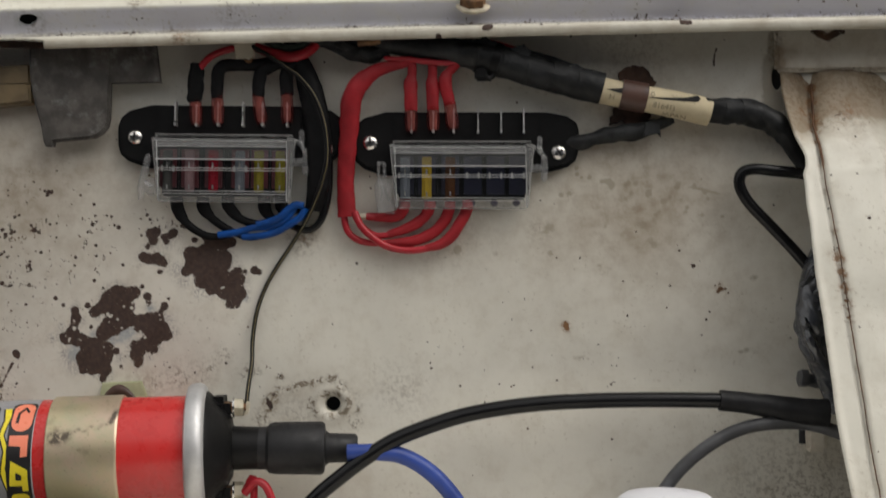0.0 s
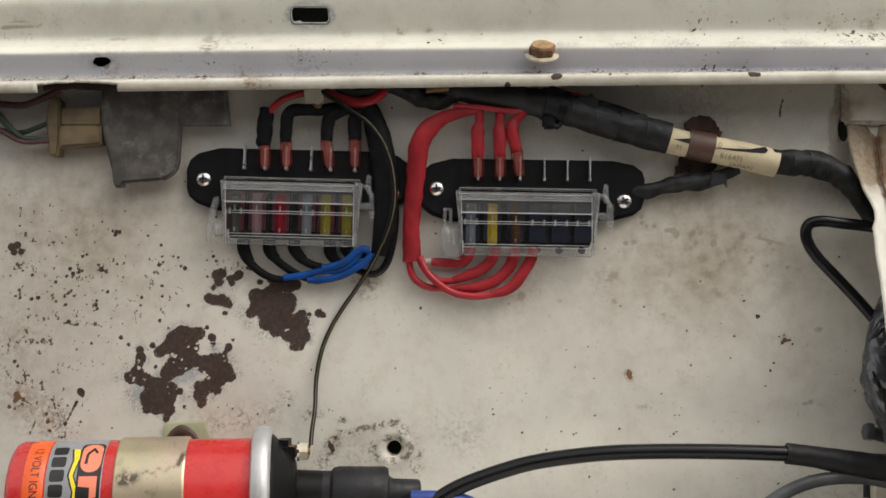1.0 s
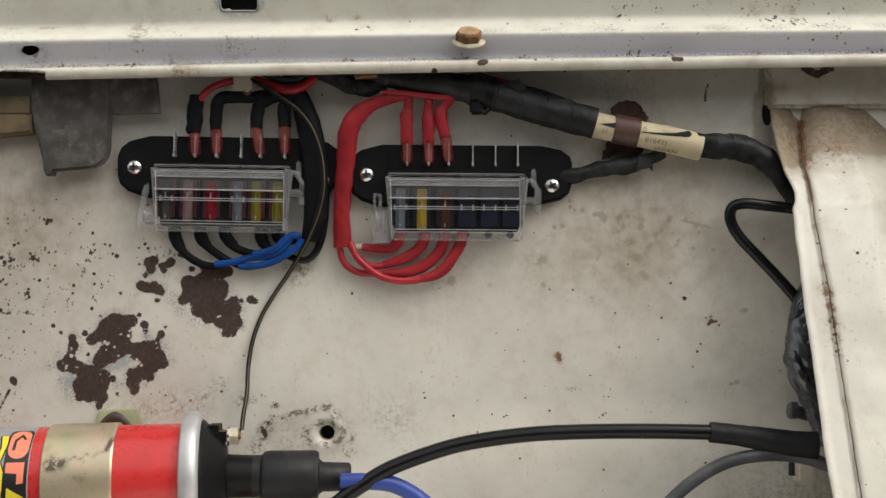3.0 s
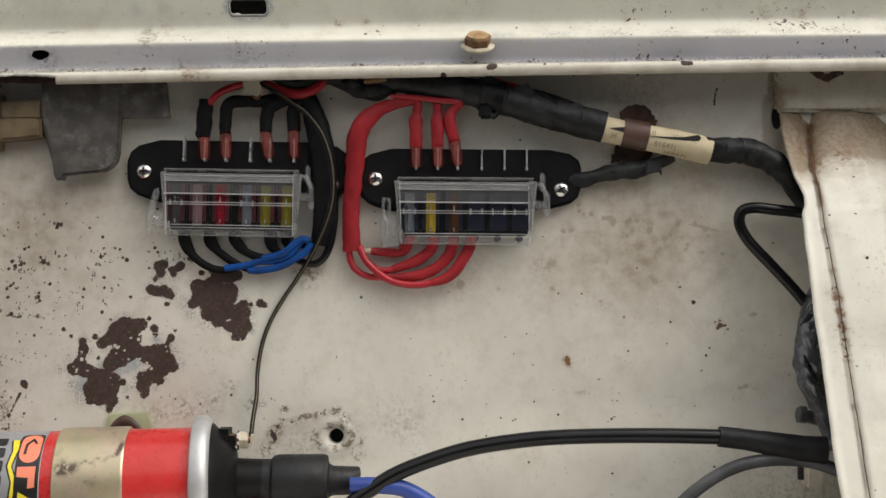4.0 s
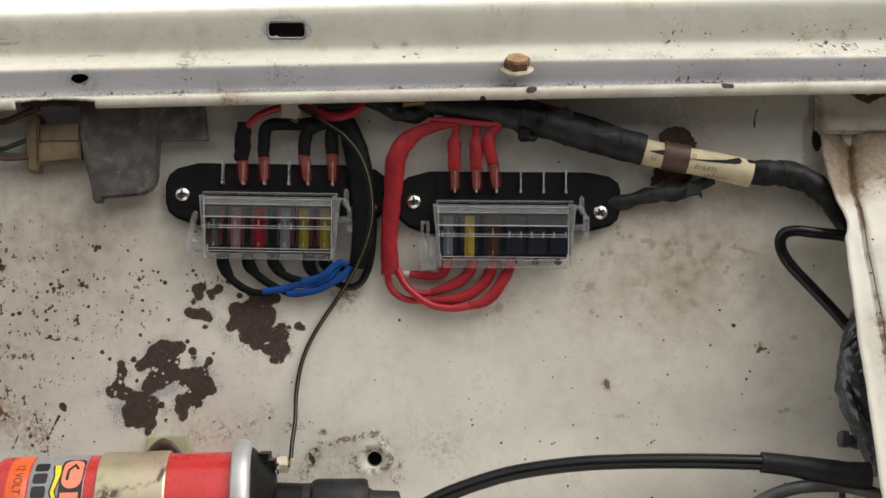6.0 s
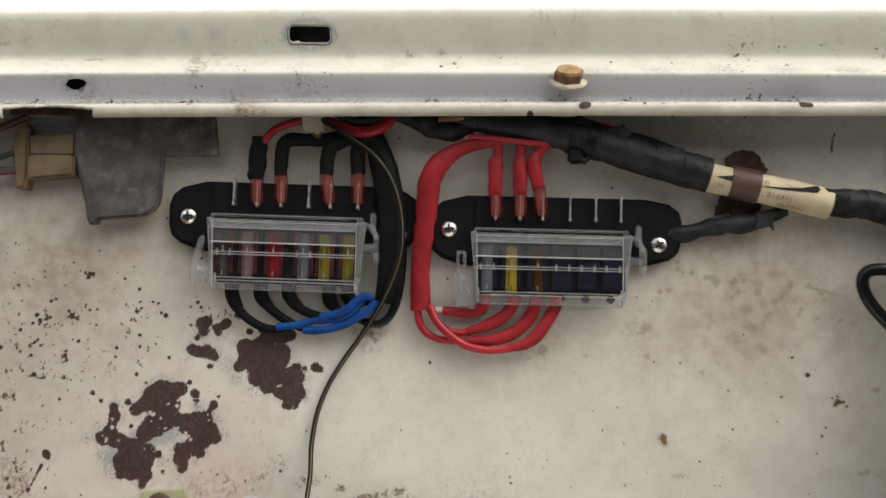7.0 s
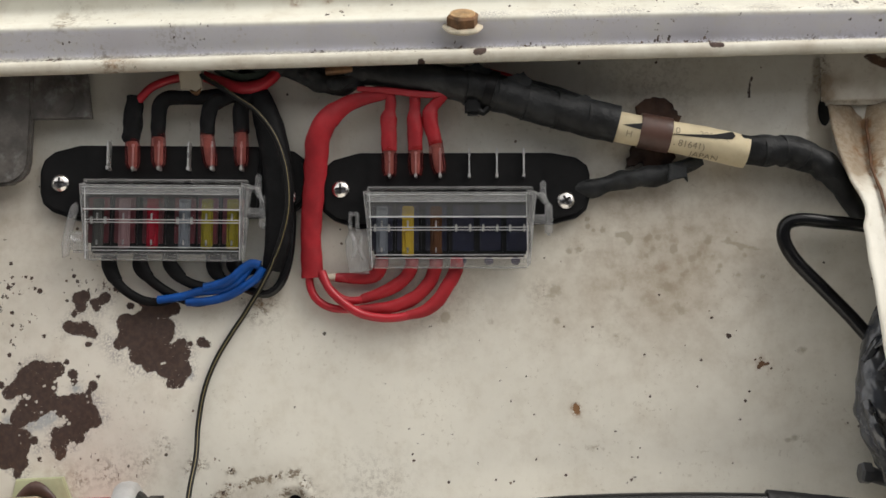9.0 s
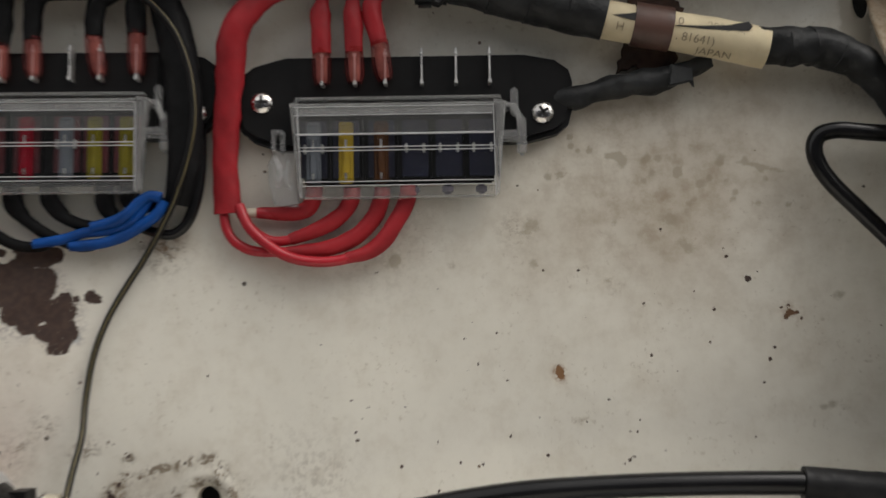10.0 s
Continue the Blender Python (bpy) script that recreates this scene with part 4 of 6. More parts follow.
weather(
    rail_me,
    [],
    dots=RAIL_CHIPS,
    # film along the lip: some grime, thickened to dim its brightly lit face
    film=[(x, 954.5 + 0.018 * (x - 55), 4.6, 0.85 + 0.2 * math.sin(x * 0.13)) for x in range(-320, 330, 7)],
    dens=[(x, 960.2 + 0.016 * (x - 20), 3.2, 0.75) for x in range(-320, 330, 5)] + [(-68, 970, 9, 0.8), (-97, 974, 6, 0.6), (0, 977, 6, 0.7), (-95, 954, 7, 1.0), (140, 983, 14, 0.7), (178, 981, 16, 0.5), (208, 986, 10, 0.9), (228, 983, 14, 0.9), (250, 981, 12, 0.9), (150, 963, 16, 0.4), (100, 965, 20, 0.3)],
    dirt=[(-122, 974, 4, 0.9), (-118, 977, 8, 0.25), (-72, 967, 7, 0.35), (-104, 959, 3, 0.8), (-96, 953, 5, 1.2), (-177, 964, 6, 0.6), (-190, 973, 8, 0.2)],
    rust=[(208, 988, 4, 0.4), (230, 989, 6, 0.6), (-20, 985, 2.2, 1.2), (-5, 985, 1.5, 0.8), (-96, 954, 6, 0.6), (136, 985, 3, 0.3)],
    prime=[(SLOT[0] + 12.0 * math.cos(k * 0.25), SLOT[1] + 6.2 * math.sin(k * 0.25), 1.6, 0.75) for k in range(26)] + [(-184, 964.5, 3, 0.7), (-173, 966, 2, 0.5), (-130, 992, 4, 0.35), (-116, 993, 3, 0.35)],
    blots=[(-237 + 1.5 * k, 985.7 + 0.07 * k, 0.9, 1.5 - 0.06 * k) for k in range(15)] + [(-233 + 1.4 * k, 988.7 + 0.06 * k, 0.7, 0.9) for k in range(9)] + [(-196 + 1.3 * k, 979.2, 0.8, 0.5) for k in range(6)] + [(-178 + 1.3 * k, 979.4 + 0.05 * k, 0.9, 0.7) for k in range(8)] + [(-125, 979.5, 3.0, 0.9), (-118, 984, 6, 0.3), (-122, 972.2, 1.6, 0.8), (-118, 973, 1.4, 0.8), (-50, 984, 5, 0.3)] + [(63, 957, 6, 0.5), (164, 958.5, 5, 0.4)],
    scuff=[(x, 960.0 + 0.016 * (x - 20), 1.7, 0.75 + 0.25 * math.sin(x * 0.4)) for x in range(-320, 330, 2)] + [(x, 975 + 0.012 * (x - 20), 2.6, 0.45 + 0.35 * math.sin(x * 0.21)) for x in range(60, 330, 4)],
    dens0=-0.03,
    grow=0.1,
)
# mask of the groove's painted bluish shade, between its two folds
groove_tint = []
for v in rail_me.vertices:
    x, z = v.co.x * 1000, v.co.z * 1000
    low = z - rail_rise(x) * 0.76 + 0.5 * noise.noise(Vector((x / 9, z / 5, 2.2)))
    groove_tint.append(max(0.0, min(1.0, (low - 960.6) / 1.6)) * max(0.0, min(1.0, (972.6 - low) / 1.4)))
rail_me.attributes.new("groove_tint", "FLOAT", "POINT").data.foreach_set("value", groove_tint)
rail = tagged(new("wall_rail", rail_me), "cream painted folded steel rail with bluish shade coloured into its groove", "rail", kind="structure")
thicken(rail, 1.3)
slot_line = rounded(SLOT[0] - SLOT[2] - 0.6, SLOT[0] + SLOT[2] + 0.6, SLOT[1] - SLOT[3] - 0.6, SLOT[1] + SLOT[3] + 0.6, 2.4, 4)
slot_rim = new("slot_rim", mesh_of("slot_rim", tube([P(x, z, float(np.interp(z, [984.2, 988, 996, 1002.5], [11.0, 11.6, 14.4, 16.0]))) for x, z in slot_line + slot_line[:1]], 0.75, 8, 1.5), plain("bare_slot_edge", (0.20, 0.19, 0.185), 0.6, metal=0.2, dirt=(0.42, 0.40, 0.37))))
slot_rim.parent = rail

# box in the upper corner
corner_bm = box(216.6, 330, 936.8, 974, 0, 5, 1.8, segs=3)
bmesh.ops.subdivide_edges(corner_bm, edges=[e for e in corner_bm.edges if e.calc_length() > 0.01], cuts=40, use_grid_fill=True)
corner_me = mesh_of("wall_corner_box", corner_bm, CREAM)
# rust spots; dirt and film paint shade on the face and edges
weather(corner_me, [(240, 957, 2.2), (244, 955, 2.2), (248, 957, 2.0), (252, 958, 1.6), (236.5, 958, 1.4)], dirt=[(217, 940 + 3 * k, 2.0, 0.9) for k in range(7)] + [(225 + 6 * k, 937.2, 1.8, 0.9) for k in range(17)], film=[(218, 948, 4, 2.0), (219, 940, 4, 2.0), (226, 948, 3, 0.8), (280, 938, 20, 0.4), (235, 938, 12, 0.5), (260, 955, 60, 0.5), (300, 945, 30, 0.5)], rust=[(242, 955, 5, 0.3)], dens0=0.0)
tagged(new("wall_corner_box", corner_me), "cream painted box section with rust stains", "car panel", kind="structure")

# side column, which leans out of the panel towards its foot
LEAN_OUT = ((600, 128), (700, 103), (740, 90), (775, 78), (811, 65), (844, 55), (881, 40), (895, 32), (913, 18), (926, 9), (936, 5.0), (938, 3.0))


def column_depth(z):
    return float(np.interp(z, [p[0] for p in LEAN_OUT], [p[1] for p in LEAN_OUT]))


def column_edge(z):
    ripple = 0.5 * noise.noise(Vector((z / 12, 4.4, 0)))
    return float(np.interp(z, [600, 700, 730, 745, 760, 780, 800, 815, 830, 845, 860, 879, 883, 888, 900, 913, 926, 937], [232, 225, 222.6, 221.4, 220.8, 220.1, 220.1, 219.9, 219.1, 218.9, 219.1, 219.5, 221.5, 222, 219.2, 218.6, 218.2, 219])) + ripple


def seam_line(z):
    return float(np.interp(z, [600, 730, 750, 773, 796, 817, 838, 850, 875, 896, 905, 935], [241, 235.2, 234.0, 233.4, 232.8, 232.3, 231.6, 230.8, 229.6, 230.4, 231.6, 237.0])) + 0.35 * noise.noise(Vector((z / 7, 9.1, 0)))


column_bm = bmesh.new()
column_rows = []
steps = list(np.linspace(0, 34, 30)) + list(np.linspace(36, 112, 40))
for z in span(600, 938, 1.6):
    x0, row = column_edge(z), []
    seam = seam_line(z) - x0
    for s in steps:
        d = column_depth(z)
        d += -1.5 if s < seam else 0.6
        d -= 1.8 * math.exp(-((s - seam) / 1.0) ** 2)
        d += 1.0 * math.exp(-((s - 1.5) / 1.5) ** 2)
        d -= 0.35 * max(0, s - 38)
        if z > 893:
            d -= 5.0 * math.exp(-((s - seam + 2) / 5.5) ** 2) * min(1, (z - 893) / 12)
        d += 0.7 * noise.noise(Vector((s / 18, z / 22, 5.0)))
        row.append(column_bm.verts.new(P(x0 + s, z, d)))
    column_rows.append(row)
for a, b in zip(column_rows, column_rows[1:]):
    for k in range(len(steps) - 1):
        column_bm.faces.new((a[k], a[k + 1], b[k + 1], b[k]))
column_me = bpy.data.meshes.new("wall_column")
column_bm.to_mesh(column_me)
column_bm.free()
column_me.materials.append(paint("cream_paint_of_the_column", (0.69, 0.665, 0.575), 0.45))
for poly in column_me.polygons:
    poly.use_smooth = True
weather(
    column_me,
    [],
    dots=[(232.0, 824, 0.5), (232.2, 820, 0.6), (232.3, 816, 0.7), (232.4, 812, 0.6), (232.6, 808, 0.6), (231.2, 841, 0.6), (229.5, 841, 0.4), (230.0, 861, 0.4), (229.6, 870, 0.3), (248, 856, 0.7), (236, 804, 0.5), (246, 879, 0.4)],
    dens=[(222, 905, 8, 0.4), (248, 912, 10, 0.5), (242, 908, 6, 0.5)],
    # brown grime and rust, deepened at the top to paint the rail's shade
    dirt=[(234, 908, 4, 1.0), (222, 908, 4, 0.7), (252, 915, 10, 0.6), (237, 930, 4, 0.8), (240, 936, 20, 0.5)] + [(220 + 8 * k, 928, 9, 1.4) for k in range(14)] + [(224, 916, 6, 0.7), (236, 918, 6, 0.6)],
    film=[(222, 926, 12, 7.0), (236, 929, 12, 7.0), (258, 931, 13, 7.0), (285, 931, 16, 7.0), (222, 912, 8, 4.0), (229, 912, 6, 1.6), (248, 918, 12, 1.3), (270, 920, 14, 1.2), (240, 902, 8, 0.6), (226, 905, 6, 0.9), (252, 897, 12, 0.4), (240, 870, 14, 0.25), (245, 840, 14, 0.25), (300, 900, 40, 0.4)],
    rust=[(222, 928, 6, 0.4), (234, 932, 6, 0.35), (228, 914, 4, 0.9), (232, 908, 3, 0.9), (236, 928, 2.6, 1.8), (234.5, 920, 2.4, 1.8), (232.6, 911, 2.2, 1.8), (231.4, 903, 2.0, 1.8), (230.4, 896, 1.8, 1.6), (229.8, 884, 1.5, 1.3), (250, 914, 5, 0.8), (231.0, 836, 2.2, 2.2), (231.4, 829, 2.0, 2.6), (232, 822, 2.0, 2.6), (232.3, 814, 2.0, 2.4), (232.6, 807, 1.6, 1.6), (229, 838, 3, 0.6), (230.5, 850, 1.5, 0.7), (229.8, 870, 1.5, 0.7), (248, 908, 10, 0.25), (222, 897, 3, 0.5)],
    dens0=0.0,
)
column = tagged(new("wall_column", column_me), "cream painted steel column with a rusty lapped seam", "car panel", kind="structure")
thicken(column, 1.6)
crack = [P(seam_line(z), z, column_depth(z) - 0.2 - 4.2 * max(0.0, min(1.0, (z - 893) / 12))) for z in span(700, 930, 4)]
seam_crack = new("crack", mesh_of("crack", tube(crack, [0.28] * 47 + [0.6] * (len(crack) - 47), 8, 1.5, wobble=0.5), plain("brown_rust", (0.115, 0.055, 0.026), 0.8, vary=0.4, scale=150, bump=0.4)))
seam_crack.parent = column
seam_crack["label"] = "rusty open seam"
column_side = box(328, 334, 600, 975, 0, 70, 1)
tagged(new("wall_side", mesh_of("wall_side", column_side, CREAM_PLAIN, False)), "cream painted side wall of the bay", "car panel", kind="structure")


# ---- rail bolt, bracket and connector ----
def ragged(outline, amount, seed):
    """An outline with a broken, flaky edge."""
    out = []
    for k, (x, z) in enumerate(outline):
        u, w = outline[(k + 1) % len(outline)]
        for j in range(5):
            q = j / 5
            px, pz = x + (u - x) * q, z + (w - z) * q
            out.append((px + amount * noise.noise(Vector((px * 0.6, pz * 0.6, seed))), pz + amount * noise.noise(Vector((px * 0.6, pz * 0.6, seed + 9)))))
    return out


def rail_bolt():
    axis = Vector((0.02, -0.60, 0.80)).normalized()
    at = P(55, 969.2, 21.5)
    t = thing("rail_bolt", at, "rusty hexagon bolt with a round washer on the rail", "bolt")
    m = Matrix.Translation(-at)
    washer_paint = plain("painted_rusty_washer", (0.60, 0.53, 0.40), 0.4, vary=0.35, scale=120, bump=0.2, dirt=(0.20, 0.10, 0.04))
    top_rust = plain("worn_rusty_top", (0.46, 0.29, 0.14), 0.4, metal=0.3, vary=0.4, scale=150, bump=0.2, dirt=(0.20, 0.10, 0.04))
    for name, bm, material, label in (
        ("washer", lathe([(-0.6, 0.01), (-0.6, 8), (0, 8.6), (0.6, 9.0), (1.2, 8.6), (1.6, 7.2), (1.7, 0.01)], at, axis, 36), washer_paint, "paint-stained washer"),
        ("head", prism(at + axis * 0.0012, axis, 7.1, 5.2, 6, 0.9, 0.4), BOLT, ""),
        ("worn_top", lathe([(0, 5.6), (0.25, 5.5), (0.3, 4.6), (0.1, 4.2), (0.1, 0.01)], at + axis * 0.0064, axis, 28), top_rust, "pale worn top"),
    ):
        bm.transform(m)
        part(name, bm, material, t, label)


def in_place(t, name, bm, material, label=""):
    """A part made at its true place, under a thing that stands elsewhere."""
    bm.transform(Matrix.Translation(-Vector(t.location)))
    return part(name, bm, material, t, label)


def relay_bracket():
    t = thing("relay_bracket", P(-150, 940, 0), "dull grey zinc bracket hanging below the rail", "bracket")
    body = [(-181.6, 955), (-181.4, 938.1), (-179.3, 924.3), (-176.2, 912.0), (-174.8, 902), (-173.4, 899.2), (-169.3, 899.2), (-168.8, 901.6), (-158, 902.6), (-147.1, 903.6), (-142.8, 906.1), (-140.2, 909.4), (-139.2, 914), (-138.6, 932.2), (-138.6, 955)]
    bm = plate(body, 7.5, 11.5, 1.2)
    bmesh.ops.triangulate(bm, faces=[f for f in bm.faces if len(f.verts) > 4])
    in_place(t, "body", bm, GALV)
    in_place(t, "folded_edge", tube([P(-180.6, 953, 8.5), P(-180.4, 938, 8.5), P(-178.2, 924, 8.5), P(-175.2, 912, 8.5), P(-172, 901.5, 8.2)], [2.3, 2.2, 2.2, 2.0, 1.6], 14, wobble=0.1), GALV)
    in_place(t, "tab", plate([(-140, 955), (-139.4, 933.0), (-112.0, 933.3), (-114.7, 955)], 7.2, 9.8, 0.5), GALV)
    in_place(t, "rivet", lathe([(0, 7), (0.5, 6.8), (0.9, 5.5), (1.1, 0.01)], P(-126.5, 941, 9.6), (0, -1, 0), 28), GALV)
    in_place(t, "hanger", box(-150, -130, 948, 957, 0.8, 8, 0.6), GALV)
    # added plate, seen only through the rail's notch, to make it dark
    in_place(t, "notch_filler", plate(ragged([(-213, 962), (-213, 951.6), (-198, 951.9), (-180, 951.4), (-164, 951.8), (-164, 962)], 0.8, 3.0), 12, 15, 0.4), RUST, "rusty ragged plate added to darken the rail's notch")


def wire_connector():
    t = thing("wire_connector", P(-195, 930, 0), "aged amber nylon connector with green and maroon wires", "connector")
    in_place(t, "lower_housing", plate([(-205.6, 932.5), (-205.2, 920.8), (-182, 922.9), (-182.2, 932.5)], 1.0, 10.5, 1.0), AMBER)
    in_place(t, "upper_housing", plate([(-205.8, 942.6), (-205.6, 932.2), (-182.2, 932.2), (-182.4, 944.2)], 0.8, 9.0, 1.4), AMBER)
    flange = plate([(-208, 949), (-212.3, 944.5), (-213.4, 936.7), (-212.0, 924.4), (-210.8, 916.4), (-206.0, 916.4), (-205.4, 924.4), (-205.6, 946.1)], 0.8, 9.6, 1.2)
    in_place(t, "flange", flange, AMBER)
    in_place(t, "key", box(-203, -184, 930.8, 933.0, 9, 10.4, 0.5), AMBER)
    for name, pts, r, mat in (
        ("green_wire", [(-262, 955, 6), (-247, 946, 7), (-239, 938.3, 8), (-231, 930, 8.5), (-224.6, 926, 8.5), (-211, 925.4, 7)], 1.5, GREEN),
        ("green_wire", [(-262, 948, 5), (-246, 940, 6), (-237, 934, 6.5), (-229.5, 927.6, 7), (-222, 925.2, 7), (-211, 926.6, 6)], 1.3, PALE_GREEN),
        ("maroon_wire", [(-262, 938, 8), (-246, 933.5, 8.5), (-236, 928.8, 9), (-229.3, 925.2, 9.5), (-223, 923.6, 9), (-211, 924.6, 8)], 1.3, MAROON),
        ("green_wire", [(-256, 934, 3), (-240, 931, 4), (-228, 929.6, 5), (-220, 931.9, 6), (-211, 935.6, 6)], 1.4, GREEN),
        ("maroon_wire", [(-262, 946, 4), (-246, 945.6, 5), (-232, 944.4, 6), (-225, 945, 6), (-216, 948.6, 6), (-207, 952.5, 6)], 1.9, MAROON),
    ):
        in_place(t, name, tube([P(*p) for p in pts], r, 12), mat)


rail_bolt()
relay_bracket()
wire_connector()


# ---- fuse boxes ----
def phillips(at, r=3.9):
    """A domed cross-head screw head."""
    return lathe([(0, r), (0.9, r * 0.98), (1.9, r * 0.72), (2.3, r * 0.35), (2.35, 0.01)], at, (0, -1, 0), 28)


def join(pieces):
    """Several bmeshes as one."""
    joined = bmesh.new()
    for piece in pieces:
        me = bpy.data.meshes.new("piece")
        piece.to_mesh(me)
        piece.free()
        joined.from_mesh(me)
        bpy.data.meshes.remove(me)
    return joined


def cover_shell(outer, d0, d1, wall):
    """A hollow lid of the given outline, open towards the panel, with rounded corners and sloping shoulders."""
    bm = bmesh.new()
    mid = (sum(p[0] for p in outer) / 4, sum(p[1] for p in outer) / 4)
    feet = []
    for grow, top in ((0.0, d1), (wall, d1 - wall * 0.8)):
        rows = []
        for more, d in ((0.0, d0), (0.3, top - 1.3), (1.1, top - 0.3), (1.9, top)):
            row = []
            corners = [Vector((x - math.copysign(grow + more, x - mid[0]), v - math.copysign(grow + more, v - mid[1]))) for x, v in outer]
            for k, c in enumerate(corners):
                before, after = (corners[k - 1] - c).normalized() * 2.2, (corners[(k + 1) % 4] - c).normalized() * 2.2
                for j in range(5):
                    q = j / 4
                    w = c + before * (1 - q) ** 2 + after * q ** 2
                    row.append(bm.verts.new(P(w.x, w.y, d)))
            rows.append(row)
        for p, q in zip(rows, rows[1:]):
            for k in range(20):
                bm.faces.new((p[k], p[(k + 1) % 20], q[(k + 1) % 20], q[k]))
        bm.faces.new(rows[-1])
        feet.append(rows[0])
    for k in range(20):
        bm.faces.new((feet[0][k], feet[0][(k + 1) % 20], feet[1][(k + 1) % 20], feet[1][k]))
    return bm


def fuse_box(centre, tilt, spades, fuses, seats, well, screws, near_left, label):
    """A six-way fuse holder; u along it, v up, w out of the panel."""
    t = thing("fuse_box", P(centre[0], centre[1], 0), label, "fuse box", "fuse boxes on the panel")
    t.rotation_euler = (0, radians(tilt), 0)
    rim = [(-60.5, -3), (-60.8, 7), (-59, 12.2), (-54.5, 15.8), (-43, 18.9), (43, 18.9), (54, 16.8), (59, 13.2), (60.2, 9), (60.2, -1), (58.6, -6.8), (54.5, -10.2), (44, -13), (-44, -15), (-54.5, -11.5), (-59, -7.8)]
    part("base", plate(rim, 0.7, 7.4, 1.8), BLACK, t, "black plastic base")
    part("terminal_block", plate(rounded(-39, 39, -10, 17.4, 2, 3), 7.0, 8.6, 0.8), BLACK, t)
    part("fuse_block", box(-36, 31.5, -30 if near_left else -28, 2.5, 5, 8.6, 0.8), BLACK, t)
    for u in seats:
        part("contact_well", box(u - 4.7, u + 4.7, -25.5, -5, 8.2, 9.0, 0.3), well, t)
    for u in seats:
        part("divider", box(u + 5.2, u + 5.9, -26, -4.5, 8.2, 9.7, 0.2), BLACK, t)
    for x, v in screws:
        screw = part("screw", phillips(P(x, v, 7.2)), CHROME, t, "chrome cross-head screw")
        turn = Matrix.Translation(P(x, v, 0)) @ Matrix.Rotation(0.5 + x * 0.01, 4, "Y") @ Matrix.Translation(-P(x, v, 0))
        for size in ((2.3, 0.5), (0.5, 2.3)):
            cut_bm = box(x - size[0], x + size[0], v - size[1], v + size[1], 8.6, 9.7, 0.1)
            cut_bm.transform(turn)
            part("slot", cut_bm, INK, screw)
    for x in spades:
        u = x - centre[0]
        part("spade", box(u - 0.34, u + 0.34, 7.8, 20.0, 8.0, 13.2, 0.12), TIN, t, "tinned spade terminal")
        part("spade_foot", box(u - 0.6, u + 0.6, 7.0, 8.6, 8.0, 13.6, 0.2), TIN, t)
        part("spade_notch", box(u - 0.62, u + 0.62, 17.2, 18.6, 11.0, 13.5, 0.2), TIN, t)
    for k, colour in enumerate(fuses):
        if colour is None:
            continue
        u = seats[k]
        tint = FUSE_COLOURS[colour]
        body = join([box(u - 2.6, u + 2.6, -27.8, -5.5, 9.0, 10.2, 0.5), box(u - 2.1, u + 2.1, -26.6, -6.5, 10.0, 11.0, 0.7, segs=3)])
        fuse = part("fuse", body, tint, t, "coloured blade fuse")
        part("window", box(u - 1.25, u + 1.25, -24.5, -12.5, 10.7, 11.5, 0.4), tint, fuse)
        # pale bits that stand in for highlights at the fuse's top and bottom
        part("contact", box(u - 0.4, u + 0.4, -15.4, -12.2, 11.2, 11.7, 0.15), DULL_TIN, fuse)
        part("contact", box(u - 0.4, u + 0.4, -26.4, -24.0, 10.9, 11.4, 0.15), DULL_TIN, fuse)
    for k, colour in enumerate(fuses):
        if colour in (None, "white", "clear"):
            u = seats[k]
            for side in (-3.1, 3.1):
                part("contact", box(u + side - 0.5, u + side + 0.5, -17.0, -13.6, 9.0, 10.6, 0.2), DULL_TIN, t)
        if colour is None:
            u = seats[k]
            part("contact_foot", box(u - 2.6, u + 1.4, -31.5, -28, 4, 7.5, 0.8), VIOLET, t, "dark violet contact foot")
    # hollow clear cover, open towards the panel
    cover = part("cover", cover_shell([(-41, 3.0), (-37.2, -33.5), (33.2, -33.5), (36.3, 3.2)], 7.0, 13.4, 1.0), CLEAR, t, "clear moulded plastic cover", smooth=False)
    # cloudy frame round the window, hazy bands above and below, fine bright ridges
    for name, x0, x1, v0, v1, d0, d1, haze, soft in (
        ("rim", -39.2, 34.6, 1.6, 2.7, 8.0, 12.6, FROST, 0.5), ("rim", -39.6, 33.8, -0.9, 0.4, 12.4, 13.7, FROST, 0.4), ("rim", -38.9, 31.4, -3.9, -1.0, 12.8, 13.6, FROST, 0.3),
        ("lip", -39.0, 31.6, -1.15, -0.75, 13.4, 13.9, RIDGE, 0.15), ("lip", -38.7, 31.2, -4.1, -3.75, 13.4, 13.8, RIDGE, 0.12), ("lip", -38.8, 34.2, 2.5, 2.9, 11.8, 12.5, FROST, 0.15),
        ("rim", -35.6, 31.6, -33.3, -32.8, 9.0, 13.2, FROST, 0.2), ("band", -38.6, 31.2, -10.5, -4.0, 12.6, 13.5, HAZE, 0.1), ("band", -37.2, 31.8, -32.8, -29.4, 13.1, 13.5, HAZE, 0.1),
        ("ridge", -38.2, 31.4, -11.1, -10.4, 13.3, 14.1, RIDGE, 0.25), ("ridge", -37.4, 31.4, -15.55, -15.2, 13.3, 13.9, RIDGE, 0.12),
        ("ridge", -37.2, 31.4, -16.75, -16.4, 13.3, 13.9, RIDGE, 0.12), ("ridge", -36.5, 31.8, -27.75, -27.4, 13.3, 13.9, RIDGE, 0.12), ("ridge", -36.3, 32.0, -29.2, -28.85, 13.3, 13.9, RIDGE, 0.12),
    ):
        part(name, box(x0, x1, v0, v1, d0, d1, soft), haze, cover)
